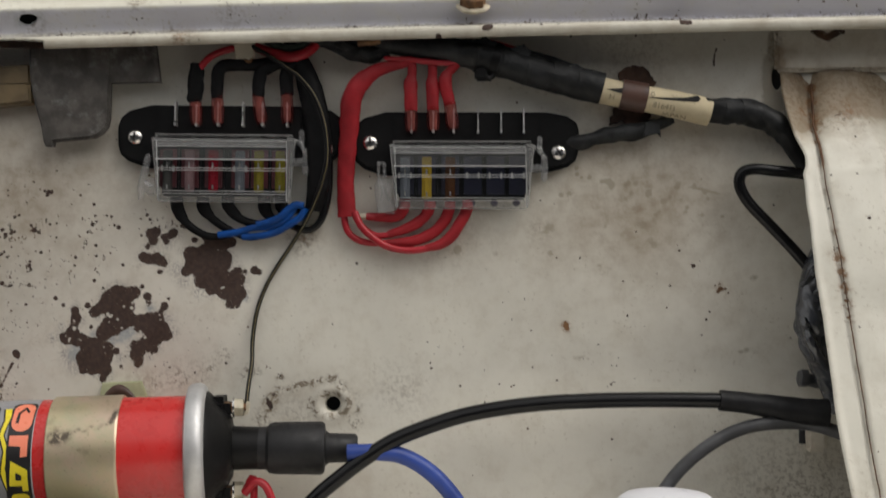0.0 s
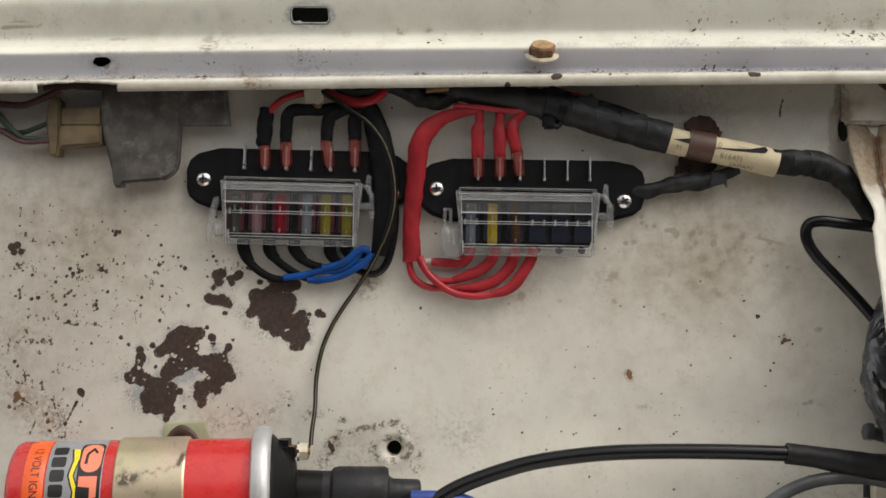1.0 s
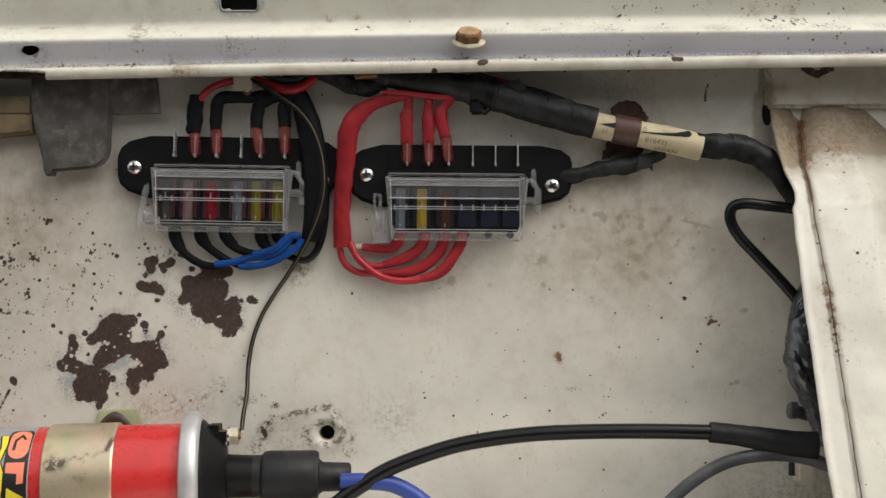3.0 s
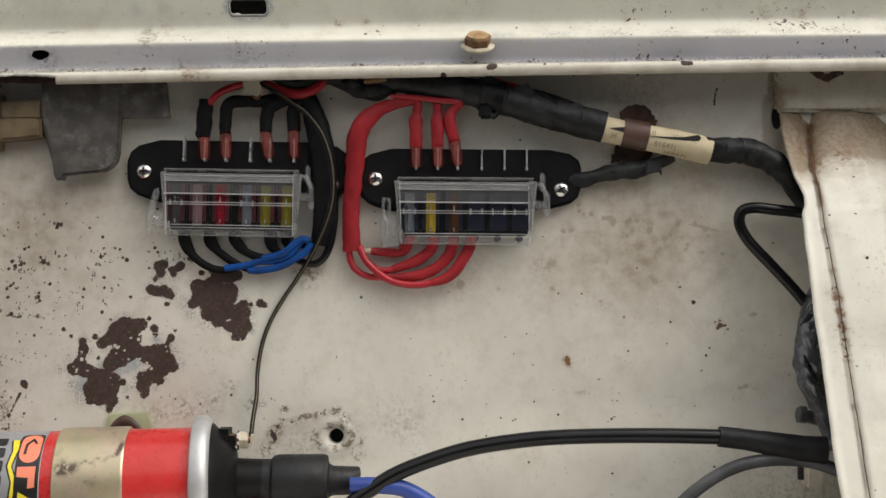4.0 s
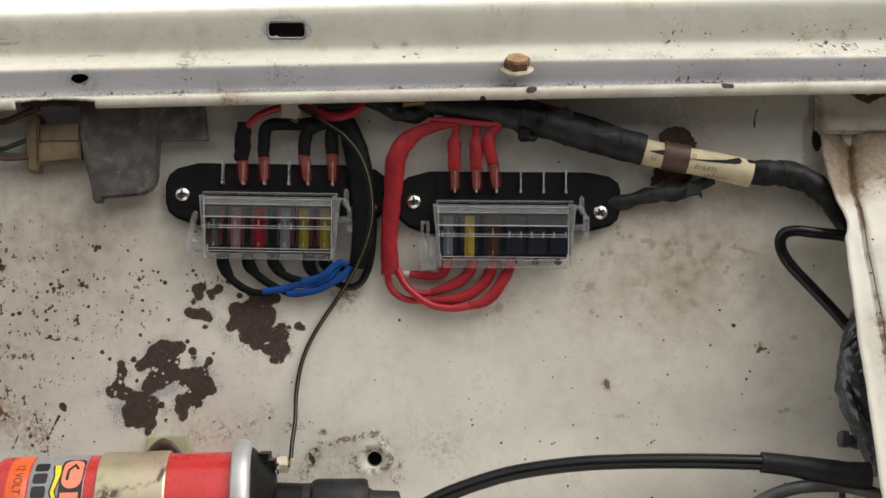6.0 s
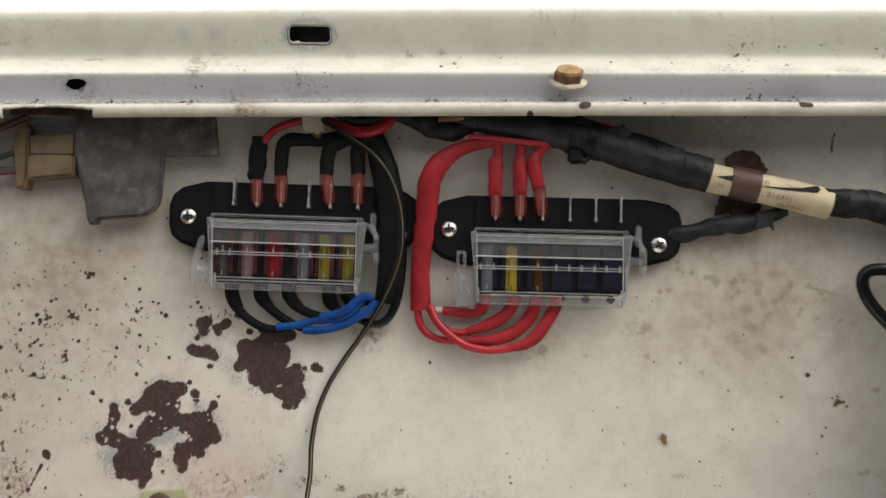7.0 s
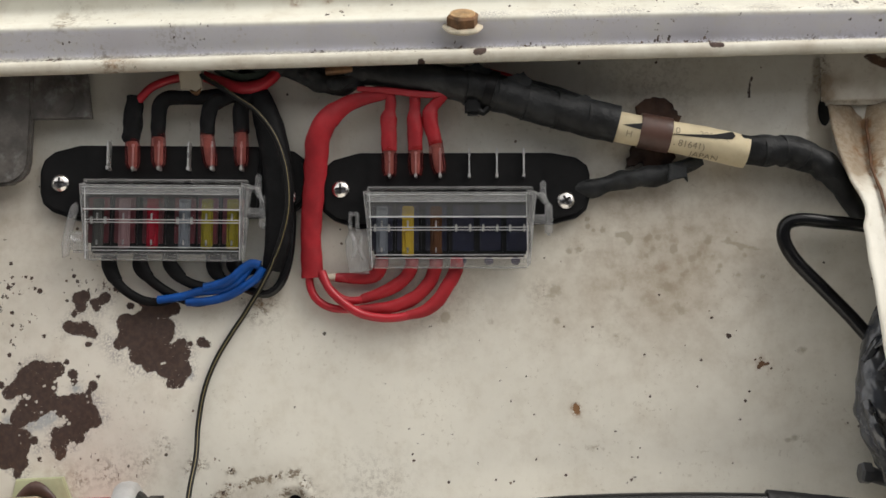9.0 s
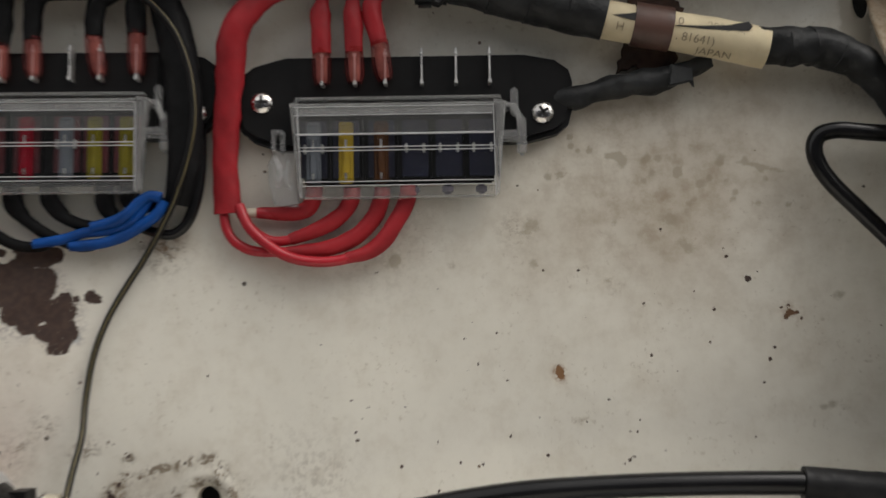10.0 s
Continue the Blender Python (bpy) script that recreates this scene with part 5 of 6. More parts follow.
    for side, head, foot, top, low in ((-1, -40.7, -37.2, -37.9, -36.6), (1, 36.0, 33.2, 31.6, 32.0)):
        part("rim", plate([(head, 0.6), (foot, -31.8), (low, -33), (top, 1.5)][:: -side], 8.5, 13.1, 0.4), FROST, cover)
        part("lip", plate([(top, -1), (low, -33), (low - side * 0.3, -33), (top - side * 0.3, -1)][:: -side], 13.0, 13.8, 0.08), RIDGE, cover)
    # hinge on one side, latch on the other
    if near_left:
        hinge = [plate([(-42.2, -7.6), (-44.4, -9.2), (-46.6, -18), (-48.0, -26), (-47.4, -32.4), (-45.0, -31.2), (-44.4, -24), (-42.6, -16), (-41.2, -9.5)], 9.4, 12.4, 0.7), box(-44.6, -37.5, -30.0, -20.5, 7.5, 11.4, 1.4, segs=3), tube([P(-43.8, -22.5, 12), P(-41.5, -25, 12.4), P(-39, -24.4, 12)], [0.7, 1.1, 0.7], 10)]
    else:
        hinge = [box(-47.2, -45.6, -17, -8, 8, 12.6, 0.6), box(-44.2, -42.4, -17, -8.6, 8, 12.2, 0.6), box(-47.0, -42.6, -10, -8.2, 8, 11, 0.6), plate([(-46.6, -16), (-48.6, -21), (-48.2, -28), (-46.4, -35.2), (-38, -36), (-37.6, -16.4)], 7.5, 11.6, 1.2), tube([P(-46, -18, 12), P(-44, -23, 12.6), P(-45, -29, 12)], [0.7, 1.2, 0.8], 10), tube([P(-41, -19, 12), P(-42, -25, 12.3), P(-40, -30, 12)], [0.6, 1.0, 0.6], 10)]
    latch = [box(37.6, 40.4, -4.5, 5.6, 8, 12.2, 0.8, segs=3), box(39.6, 43.2, -18.8, -4.0, 8, 12.0, 1.2, segs=3), box(34.0, 39, -2.6, 0.6, 8, 11.4, 0.8), box(34.0, 41, -13.6, -9.4, 8, 11.8, 1.2, segs=3), tube([P(36, -0.6, 11.6), P(39, -1.2, 12.2), P(41, -7, 12.2)], [0.8, 1.1, 0.9], 10)]
    part("hinge", join(hinge), LUG, cover)
    part("latch", join(latch), LUG, cover)
    return t


SPADES_A = (-103.7, -92.4, -80.9, -67.7, -57.2, -44.0)
SPADES_B = (22.0, 33.6, 44.4, 57.3, 69.5, 81.4)
fuse_box((-75.5, 902), 1.0, SPADES_A, ("clear", "pink", "red", "white", "yellow", "yellow"), (-32.5, -20.7, -8.1, 6.2, 16.3, 27.7), FLOOR_RED, ((-50.9, 1.5), (51.6, -4.1)), True, "black fuse box with clear cover, six fuses and black wires")
fuse_box((51, 897.5), 0.5, SPADES_B, ("white", "amber", "brown", None, None, None), (-32.4, -20.9, -8.4, 3.6, 15.6, 27.5), FLOOR_BLUE, ((-51.2, 2.3), (49.3, -2.8)), False, "black fuse box with clear cover, three fuses and red wires")


# ---- wires at the fuse boxes ----
def crimp(t, x, z0, z1, lean=0.0, d=11.2):
    """A red insulated spade connector, from its foot up to the wire."""
    mid = (z0 + z1) / 2
    line = [P(x, z0, d), P(x + lean * 0.3, z0 + 2.5, d), P(x + lean * 0.7, mid + 1, d), P(x + lean, z1 + 1, d + 0.3)]
    sleeve = in_place(t, "crimp_terminal", tube(line, [2.6, 3.4, 3.5, 3.2], 18, 1.0, squash=0.8), CRIMP, "translucent red crimp sleeve")
    inner = tube([line[0] + P(0, 0.6), line[1], line[2], line[3]], [1.5, 2.0, 2.1, 2.2], 16, 1.0, squash=0.8)
    inner.transform(Matrix.Translation(-Vector(t.location)))
    part("barrel", inner, COPPER, sleeve, "copper crimp barrel")
    collar = tube([line[3] + P(0, -2.6, 0.1), line[3] + P(0, 0.4, 0.1)], 2.35, 16, 1.0, squash=0.8)
    collar.transform(Matrix.Translation(-Vector(t.location)))
    part("collar", collar, COPPER, sleeve, "bright copper collar")
    tip = box(x - 0.28, x + 0.28, z0 - 1.3, z0 + 1.0, d - 0.4, d + 1.6, 0.15)
    tip.transform(Matrix.Translation(-Vector(t.location)))
    part("spade_tip", tip, DULL_TIN, sleeve)


def shrunk(points, radii, seed, squash=0.9, wobble=0.2):
    """Heat-shrink sleeve with soft folds."""
    return tube([P(*p) for p in points], radii, 20, 0.9, wobble=wobble, seed=seed, squash=squash)


def black_feeds():
    t = thing("black_wire_loom", P(-60, 930, 0), "black sleeved wires feeding a fuse box from above", "wires")
    for pts, r in (
        ([(-93.2, 922, 11), (-93.2, 924, 11), (-92.9, 931, 11), (-92.5, 938, 11), (-92.2, 942.5, 10.5)], [3.3, 4.1, 4.3, 4.1, 3.9]),
        ([(-81.5, 924, 11), (-81.5, 931, 11), (-81.0, 937, 11), (-79.3, 940.6, 11), (-75, 941.9, 11), (-66, 941.8, 11), (-57, 942.6, 10), (-49, 944.6, 9)], [3.2, 3.3, 3.5, 3.5, 3.2, 3.1, 3.0, 2.8]),
        ([(-59.6, 925, 11), (-59.2, 932, 11), (-58.5, 936.4, 11), (-56.5, 939.2, 11), (-52, 941, 11), (-45, 944, 10), (-38, 947, 9)], [3.4, 3.4, 3.6, 3.5, 3.0, 2.9, 2.8]),
        ([(-44.3, 925.5, 11), (-44.4, 932, 11), (-44.4, 937, 11), (-42.5, 940.8, 10), (-38, 944, 9)], [3.4, 3.5, 3.6, 3.3, 3.0]),
    ):
        in_place(t, "sleeve", shrunk(pts, r, pts[0][0]), SHRINK)
    for x, z0, z1, lean in ((-92.5, 910.0, 922.3, -0.4), (-80.9, 910.8, 924.4, -0.4), (-57.2, 910.6, 925.0, -2.4), (-44.0, 910.8, 925.6, -0.2)):
        crimp(t, x, z0, z1, lean)
    in_place(t, "red_wire", tube([P(-91.0, 939.5, 12), P(-88.0, 943.2, 12), P(-84.5, 946.6, 11.5), P(-79.3, 949.1, 11), P(-73, 951, 10), P(-62, 953, 8)], 1.9, 14), RED_WIRE, "red wire")
    in_place(t, "red_wire", tube([P(-66, 954, 9), P(-61.4, 951.8, 10), P(-51.2, 947.8, 11), P(-43.6, 945.7, 11.5), P(-36.0, 947, 11), P(-30.2, 951, 10), P(-27, 956, 8)], [2.2, 2.4, 2.8, 3.0, 2.9, 2.6, 2.2], 14, wobble=0.1, seed=2), RED_WIRE, "red wire")
    in_place(t, "green_wire", tube([P(-56, 956, 8), P(-50, 952.6, 9), P(-43.8, 950.8, 9.5), P(-36.2, 952.4, 9), P(-31, 956, 8)], 2.2, 12, wobble=0.15, seed=4), GREEN, "green wire")
    trunk = [(-44, 955, 7), (-40.2, 948.4, 8), (-34.8, 937.5, 9), (-30.4, 922.5, 9.5), (-27.9, 907.3, 9.5), (-27.3, 892.2, 9), (-28.2, 877.2, 8), (-31.0, 864.5, 6)]
    in_place(t, "trunk", shrunk(trunk, [3.6, 4.6, 5.8, 6.7, 6.8, 6.5, 5.9, 4.6], 3, 0.72, 0.09), SHRINK, "thick black sleeve over bundled wires")
    in_place(t, "strand", tube([P(-24.6, 905, 6), P(-22.6, 892.7, 6), P(-22.9, 877.5, 5.5), P(-24.9, 865, 5), P(-28.3, 857.4, 4.5), P(-33.2, 854.0, 4), P(-38.5, 854.6, 4), P(-44, 856.5, 3.6)], [1.8, 2.1, 2.3, 2.2, 2.0, 1.9, 1.9, 1.8], 12), SHEATH)
    # loops under the box, with blue sleeves
    for pts in (
        [(-104.6, 872, 5), (-104.4, 867, 5), (-102.3, 861.6, 5), (-96.7, 855.7, 5), (-88.9, 851.4, 5), (-81.0, 850.6, 5.2), (-76, 851.6, 5.5)],
        [(-90.6, 872, 5), (-90.5, 867.6, 5), (-88.4, 863.2, 5), (-81.5, 857.3, 4.6), (-73.7, 852.9, 4.4), (-66.0, 850.2, 5), (-61, 850.4, 6)],
        [(-77.0, 872, 5), (-77.0, 867.6, 5), (-73.6, 862.4, 5), (-66.3, 858.4, 5), (-58.6, 856.9, 6), (-53.5, 857.3, 7.5)],
        [(-57.7, 872, 4.5), (-57.6, 867, 4.5), (-55.8, 862.4, 4.5), (-51, 859.6, 4.5), (-46, 861, 4.5)],
        [(-48.6, 872, 4.5), (-48.2, 867, 4.5), (-46.0, 864.0, 4.5), (-41, 864.4, 4.5), (-36, 866, 5)],
    ):
        in_place(t, "strand", tube([P(*p) for p in pts], [2.6, 2.6, 2.4, 2.2, 2.1, 1.9, 1.8][: len(pts)], 14, wobble=0.06, seed=pts[0][0]), SHRINK)
        in_place(t, "cuff", shrunk([pts[0], pts[1], tuple(a + (b - a) * 0.75 for a, b in zip(pts[1], pts[2])), tuple(a + (b - a) * 0.3 for a, b in zip(pts[2], pts[3]))], [3.4, 3.5, 3.2, 2.6], pts[0][0], 0.8, 0.12), SHRINK)
    for pts, r in (
        ([(-82.0, 851.5, 6), (-76, 852.2, 6.5), (-70.0, 853.2, 7), (-63.4, 855.0, 7.5), (-53.3, 855.9, 8), (-46.4, 858.8, 8.5), (-41.8, 863.8, 8.5), (-39.7, 867.5, 8)], 1.9),
        ([(-69.0, 850.5, 6.5), (-64, 850.5, 7), (-58.3, 851.0, 7.5), (-50.7, 852.8, 8), (-43.3, 856.8, 8.5), (-37.4, 860.8, 9), (-34.6, 865.4, 9)], 2.0),
        ([(-60.6, 856.6, 8.6), (-56, 857.6, 9.2), (-51.0, 859.0, 9.8), (-47.4, 861.2, 10.2), (-43.4, 864.8, 10.4), (-39.4, 867.2, 10.2), (-35.6, 866.4, 10)], 2.1),
    ):
        in_place(t, "blue_sleeve", tube([P(*p) for p in pts], r, 14, wobble=0.1, seed=pts[0][0]), BLUE, "blue heat-shrink sleeve")
    in_place(t, "tag", plate([(-72.2, 956), (-60.6, 956), (-61.4, 944.8), (-63.6, 943.6), (-66, 944.6), (-71, 945.4)], 12.5, 14.5, 0.6), SEALANT, "off-white plastic clip")
    in_place(t, "tag_stain", tube([P(-66.5, 944.4, 14.2), P(-63.5, 943.0, 14), P(-61.8, 945.8, 13.6)], [0.5, 0.9, 0.5], 10, 0.8), BOLT, "rusty clip edge")


def red_loom():
    t = thing("red_wire_loom", P(-8, 900, 0), "red sleeved wires looping round a fuse box", "wires")
    trunk = [(24, 942.6, 13), (18.2, 941.3, 13), (11.5, 940.2, 13.5), (5.0, 938.2, 13.5), (-0.6, 935.0, 13.5), (-5.0, 931.2, 13.5), (-7.6, 926.6, 13.5), (-9.6, 921.6, 12.5), (-10.7, 912.4, 11), (-12.2, 897.5, 9), (-13.2, 885.0, 7.5), (-13.5, 872.5, 6.2), (-12.9, 861.0, 5)]
    in_place(t, "trunk", shrunk(trunk, [1.8, 2.3, 3.0, 3.5, 4.2, 5.3, 5.6, 5.6, 5.2, 4.9, 4.7, 4.8, 5.0], 5, 0.72, 0.14), RED_SHRINK, "thick red heat-shrink sleeve")
    in_place(t, "feed", tube([P(8.1, 944.2, 14), P(20.6, 943.3, 14.5), P(33.2, 941.7, 14.5), P(43, 941.2, 14), P(50, 942.2, 12)], [1.2, 1.5, 1.6, 1.5, 1.3], 12), RED_WIRE)
    for pts, r in (
        ([(22.7, 942.5, 12.5), (22.7, 938.5, 12.5), (22.5, 935, 12), (21.9, 931.8, 12), (21.7, 925.5, 11.6), (21.8, 916.6, 11.2)], [2.2, 2.4, 2.5, 3.6, 3.7, 3.3]),
        ([(33.5, 942, 12.5), (33.5, 938, 12.5), (33.2, 934.6, 12), (33.1, 931.2, 12), (33.4, 925.7, 11.6), (33.5, 916.8, 11.2)], [2.3, 2.5, 2.6, 3.4, 3.5, 3.2]),
        ([(47.6, 942.2, 12.5), (44.8, 939.6, 12.5), (41.6, 936.4, 12), (40.2, 933.4, 12), (40.5, 928.6, 11.6), (42.6, 919.4, 11.2)], [2.0, 2.3, 2.6, 3.5, 3.5, 3.1]),
    ):
        in_place(t, "sleeve", shrunk(pts, r, pts[0][0], 0.85, 0.14), RED_SHRINK)
    for x, z0, z1, lean in ((22.0, 905.6, 917.4, -0.2), (33.7, 905.8, 917.6, -0.2), (44.4, 906.6, 920.0, -1.9)):
        crimp(t, x, z0, z1, lean)
    # thin strands leave the trunk and end in thicker sleeves under the box
    for pts, r, cuff in (
        ([(18.0, 869, 5), (17.6, 865.4, 5), (15.0, 861.6, 5), (6.4, 860.4, 4.6), (-2.7, 861.0, 4.4)], 2.0, [(18.0, 870, 5), (17.4, 865.2, 5), (14.4, 861.4, 5), (6.4, 860.5, 4.6), (-1.6, 861.0, 4.4)]),
        ([(15.4, 853.3, 5), (8.4, 850.8, 5), (1.3, 851.0, 5), (-5.3, 855.9, 5), (-9.9, 863.5, 5)], 1.8, [(31.4, 869, 5), (31.2, 865.2, 5), (28.8, 860.8, 5), (22.6, 856.2, 5), (15.4, 853.2, 5), (9.0, 851.0, 5)]),
        ([(15.4, 846.8, 5), (6.3, 846.6, 5), (-3.8, 847.2, 5), (-10.2, 850.4, 5), (-13.6, 855.5, 5), (-14.9, 863.5, 5)], 1.8, [(42.2, 869, 5), (41.8, 864.6, 5), (39.0, 858.2, 5), (32.6, 851.8, 5), (24.5, 848.1, 5), (16.4, 846.9, 5), (8, 846.6, 5)]),
        ([(36.7, 845.6, 7), (26.6, 843.0, 7.5), (17.6, 842.7, 8), (8.6, 844.7, 8.5), (0.6, 849.9, 8.5), (-5.4, 856.1, 8), (-8.7, 863.5, 7)], 1.9, [(51.6, 869, 6), (51.2, 864.2, 6.5), (47.9, 857.9, 7), (42.7, 849.9, 7), (36.7, 845.6, 7), (29, 843.6, 7.4)]),
    ):
        in_place(t, "strand", tube([P(*p) for p in pts], r, 14), RED_WIRE, "red wire")
        in_place(t, "cuff", shrunk(cuff, [3.0] + [3.1] * (len(cuff) - 3) + [2.6, 2.1], cuff[0][0], 0.85, 0.1), RED_SHRINK)
    in_place(t, "bare_end", tube([P(-2.2, 861, 4.4), P(-7.6, 860.8, 4.2)], [1.9, 1.7], 12), SEALANT, "cream wire end")


def thin_wire():
    pts = [(-63, 953, 12), (-61.1, 950.7, 14), (-54.6, 946.8, 15), (-44.3, 939.6, 16), (-36.6, 934.0, 17), (-28.8, 923.9, 17.5), (-24.1, 911.5, 17.5), (-22.3, 899.1, 17.5), (-22.6, 889.1, 17.3), (-25.0, 879.3, 16), (-27.9, 871.9, 14), (-30.5, 865.8, 11), (-35.6, 857.0, 8), (-40.7, 849.4, 5), (-44.6, 843.8, 3), (-50, 836, 2.4), (-57, 824, 2.4), (-61.8, 811, 2.6), (-64, 796, 4), (-63.4, 783, 10), (-63.4, 771, 20), (-62.6, 762, 29)]
    bm = tube([P(*p) for p in pts], 1.18, 12, 1.2)
    ob = new("thin_wire", mesh_of("thin_wire", bm, STRIPED))
    mesh = ob.data
    values = []
    for k in range(len(mesh.vertices)):
        values.append(1.0 if k % 12 == (2 if mesh.vertices[k].co.z > 0.87 else 3) else 0.0)
    mesh.attributes.new("stripe", "FLOAT", "POINT").data.foreach_set("value", values)
    tagged(ob, "thin black wire with a yellow stripe, running down to the coil", "wire")


black_feeds()
red_loom()
thin_wire()


# ---- main harness ----
def wrap_rings(t, pts, r, every, material):
    """Laps of tape round a harness: slightly raised slanting edges."""
    line = spline([P(*p) for p in pts], 1.5)
    run, last = 0.0, 0.0
    for i in range(2, len(line) - 2):
        run += (line[i] - line[i - 1]).length * 1000
        if run - last > every:
            last = run
            tan = (line[i + 1] - line[i - 1]).normalized()
            skew = (tan + Vector((0, 0.18, 0.10))).normalized()
            in_place(t, "tape_lap", lathe([(-1.0, r), (-0.7, r + 0.45), (every * 0.45, r + 0.1), (every * 0.5, r - 0.3)], line[i], skew, 22), material)


def text_mesh(body, size, name):
    """Built-in lettering as a flat mesh, in millimetres, its middle at the origin."""
    curve = bpy.data.curves.new(name, "FONT")
    curve.body, curve.size = body, size
    curve.align_x, curve.align_y = "CENTER", "CENTER"
    ob = bpy.data.objects.new(name, curve)
    scene.collection.objects.link(ob)
    bpy.context.view_layer.update()
    me = bpy.data.meshes.new_from_object(ob.evaluated_get(bpy.context.evaluated_depsgraph_get()))
    bpy.data.objects.remove(ob)
    bm = bmesh.new()
    bm.from_mesh(me)
    bpy.data.meshes.remove(me)
    return bm


def harness():
    t = thing("wiring_harness", P(100, 935, 0), "thick black taped wiring harness with a yellowed label", "wiring harness")
    main = [(0, 954.5, 9), (20, 952.0, 10), (42, 948.6, 11), (66, 943.2, 11.5), (92, 935.4, 11.5), (123, 927.2, 11.5)]
    in_place(t, "trunk", tube([P(*p) for p in main], [6, 6.5, 7.2, 8.2, 8.2, 8.4], 22, wobble=0.09, seed=9), TAPE)
    wrap_rings(t, main[2:], 8.1, 13, TAPE)
    tail = [(176, 915.8, 12), (188, 914.9, 12), (200, 914.2, 11.5), (212.4, 909.4, 10), (220.2, 902, 8), (226.5, 893, 6), (232, 884, 5)]
    in_place(t, "tail", tube([P(*p) for p in tail], [6.3, 6.6, 6.9, 6.6, 5.4, 4.2, 3.4], 22, wobble=0.2, seed=2), TAPE)
    wrap_rings(t, tail[:4], 6.7, 8, TAPE)
    left = [(-50, 958, 8), (-38, 957, 8), (-25.8, 955.0, 9), (-15.7, 952.0, 9.5), (-8.1, 948.0, 10), (0.5, 947.0, 10), (9.7, 949.8, 9)]
    in_place(t, "branch", tube([P(*p) for p in left], [3.0, 3.4, 3.9, 4.3, 4.5, 4.4, 3.8], 20, 1.0, wobble=0.34, seed=6), TAPE)
    in_place(t, "branch", tube([P(-30, 956, 8), P(-10, 952, 9), P(15, 954, 8), P(40, 951, 9), P(60, 950, 8)], [3, 4, 4.5, 4.5, 3], 20, 1.0, wobble=0.3, seed=8), TAPE)
    in_place(t, "brass_ferrule", tube([P(-6, 952.5, 14), P(6, 953.5, 14)], 2.2, 12), BOLT, "dull brass ferrule")
    in_place(t, "red_wire", tube([P(60, 954, 8), P(74, 950, 9), P(84, 946.5, 9)], 2.0, 10), RED_WIRE, "red wire")
    in_place(t, "branch", tube([P(70, 950.5, 7), P(84, 946, 8), P(98, 942, 8), P(112, 937, 8)], [3.0, 3.4, 3.2, 2.6], 14, wobble=0.15, seed=11), TAPE)
    # crumpled laps and torn ends of tape
    for k, (x, z, d, r) in enumerate(((-22, 954, 12, 3.2), (-12, 951, 12.5, 3.4), (0, 948.6, 13, 3.6), (12, 950.4, 13, 3.4), (26, 951, 13, 3.6), (38, 949.6, 13.5, 3.4), (50, 949, 13.5, 3.0))):
        in_place(t, "tape_fold", tube([P(x - 6, z + 1.5 * math.sin(k * 2.1), d - 1), P(x - 1, z + 2.2 * math.cos(k * 1.7), d), P(x + 6, z + 1.5 * math.sin(k * 3.3), d - 1.2)], [r * 0.5, r, r * 0.55], 16, 0.9, wobble=0.45, seed=k * 3.1), TAPE)
    for k, corners in enumerate((((52, 952), (60, 954.6), (68, 951.4), (72, 946.6), (60, 947)), ((74, 948), (82, 950.2), (86, 946.0), (84, 942), (76, 943)), ((101, 938.6), (108, 940.0), (113, 937.4), (110, 934), (103, 935)))):
        in_place(t, "tape_end", plate(ragged(corners, 1.3, 5.0 + k), 13.5, 17.2, 0.5), TAPE)
    # label wrapped round the harness
    core = [(118.8, 927.2, 11.6), (140, 923.0, 11.6), (160, 919.0, 11.8), (179.6, 914.4, 12)]
    in_place(t, "cloth_label", tube([P(*p) for p in core], [6.9, 6.9, 7.1, 7.3], 26, wobble=0.04), LABEL, "yellowed cloth label with faded print")
    in_place(t, "label_tear", plate([(146.4, 921.6), (156.0, 920.1), (164, 919.2), (172.0, 918.9), (173.4, 920.4), (172, 922.2), (164, 921.0), (156, 921.2)], 16, 19.1, 0.1), INK, "dark tear")
    in_place(t, "label_tear", plate([(124.6, 926.0), (133.4, 923.4), (133.4, 926.6)], 15.0, 18.7, 0.1), INK, "dark tear")
    start, along = P(*core[0]), (P(*core[-1]) - P(*core[0])).normalized()
    upward = (Vector((0, 0, 1)) - along * along.z).normalized()
    outward = along.cross(upward)
    outward = outward if outward.y < 0 else -outward
    for body, size, reach, rise in (("10", 4.4, 29.0, 2.1), ("20082A", 4.2, 46.0, 2.4), (". 81641)", 4.2, 36.0, -3.2), ("JAPAN", 4.4, 43.5, -7.6), ("H", 4.2, 9.5, -3.6)):
        bm = text_mesh(body, size / 1000, "print")
        bmesh.ops.triangulate(bm, faces=bm.faces[:])
        for v in bm.verts:
            arc = rise / 7.1 + v.co.y * 1000 / 7.1
            r = 0.00695 + 0.00045 * (reach / 60)
            v.co = start + along * (reach / 1000 + v.co.x) + outward * r * math.cos(arc) + upward * r * math.sin(arc)
        in_place(t, "print", bm, FADED_INK, "faded printed characters")
    # strap and its clip
    in_place(t, "strap", tube([P(132.8, 924.6, 11.6), P(137, 923.8, 11.6), P(146.2, 922.0, 11.6)], 7.9, 26, squash=0.95), STRAP, "brown metal strap")
    in_place(t, "clip_plate", plate(ragged([(127, 909), (131, 919), (134, 930), (133, 938), (140, 942), (149, 939.5), (153, 932), (150, 921), (150, 913), (142, 907.5), (135, 912)], 2.2, 1.0), 1.0, 3.4, 0.3), RUST, "flaking rusty clip plate")
    # cable tie
    in_place(t, "cable_tie", lathe([(-2.2, 8.4), (-2.2, 9.3), (2.2, 9.3), (2.2, 8.4)], P(67, 943.0, 11.5), (0.95, 0, -0.3), 28), BLACK, "black cable tie")
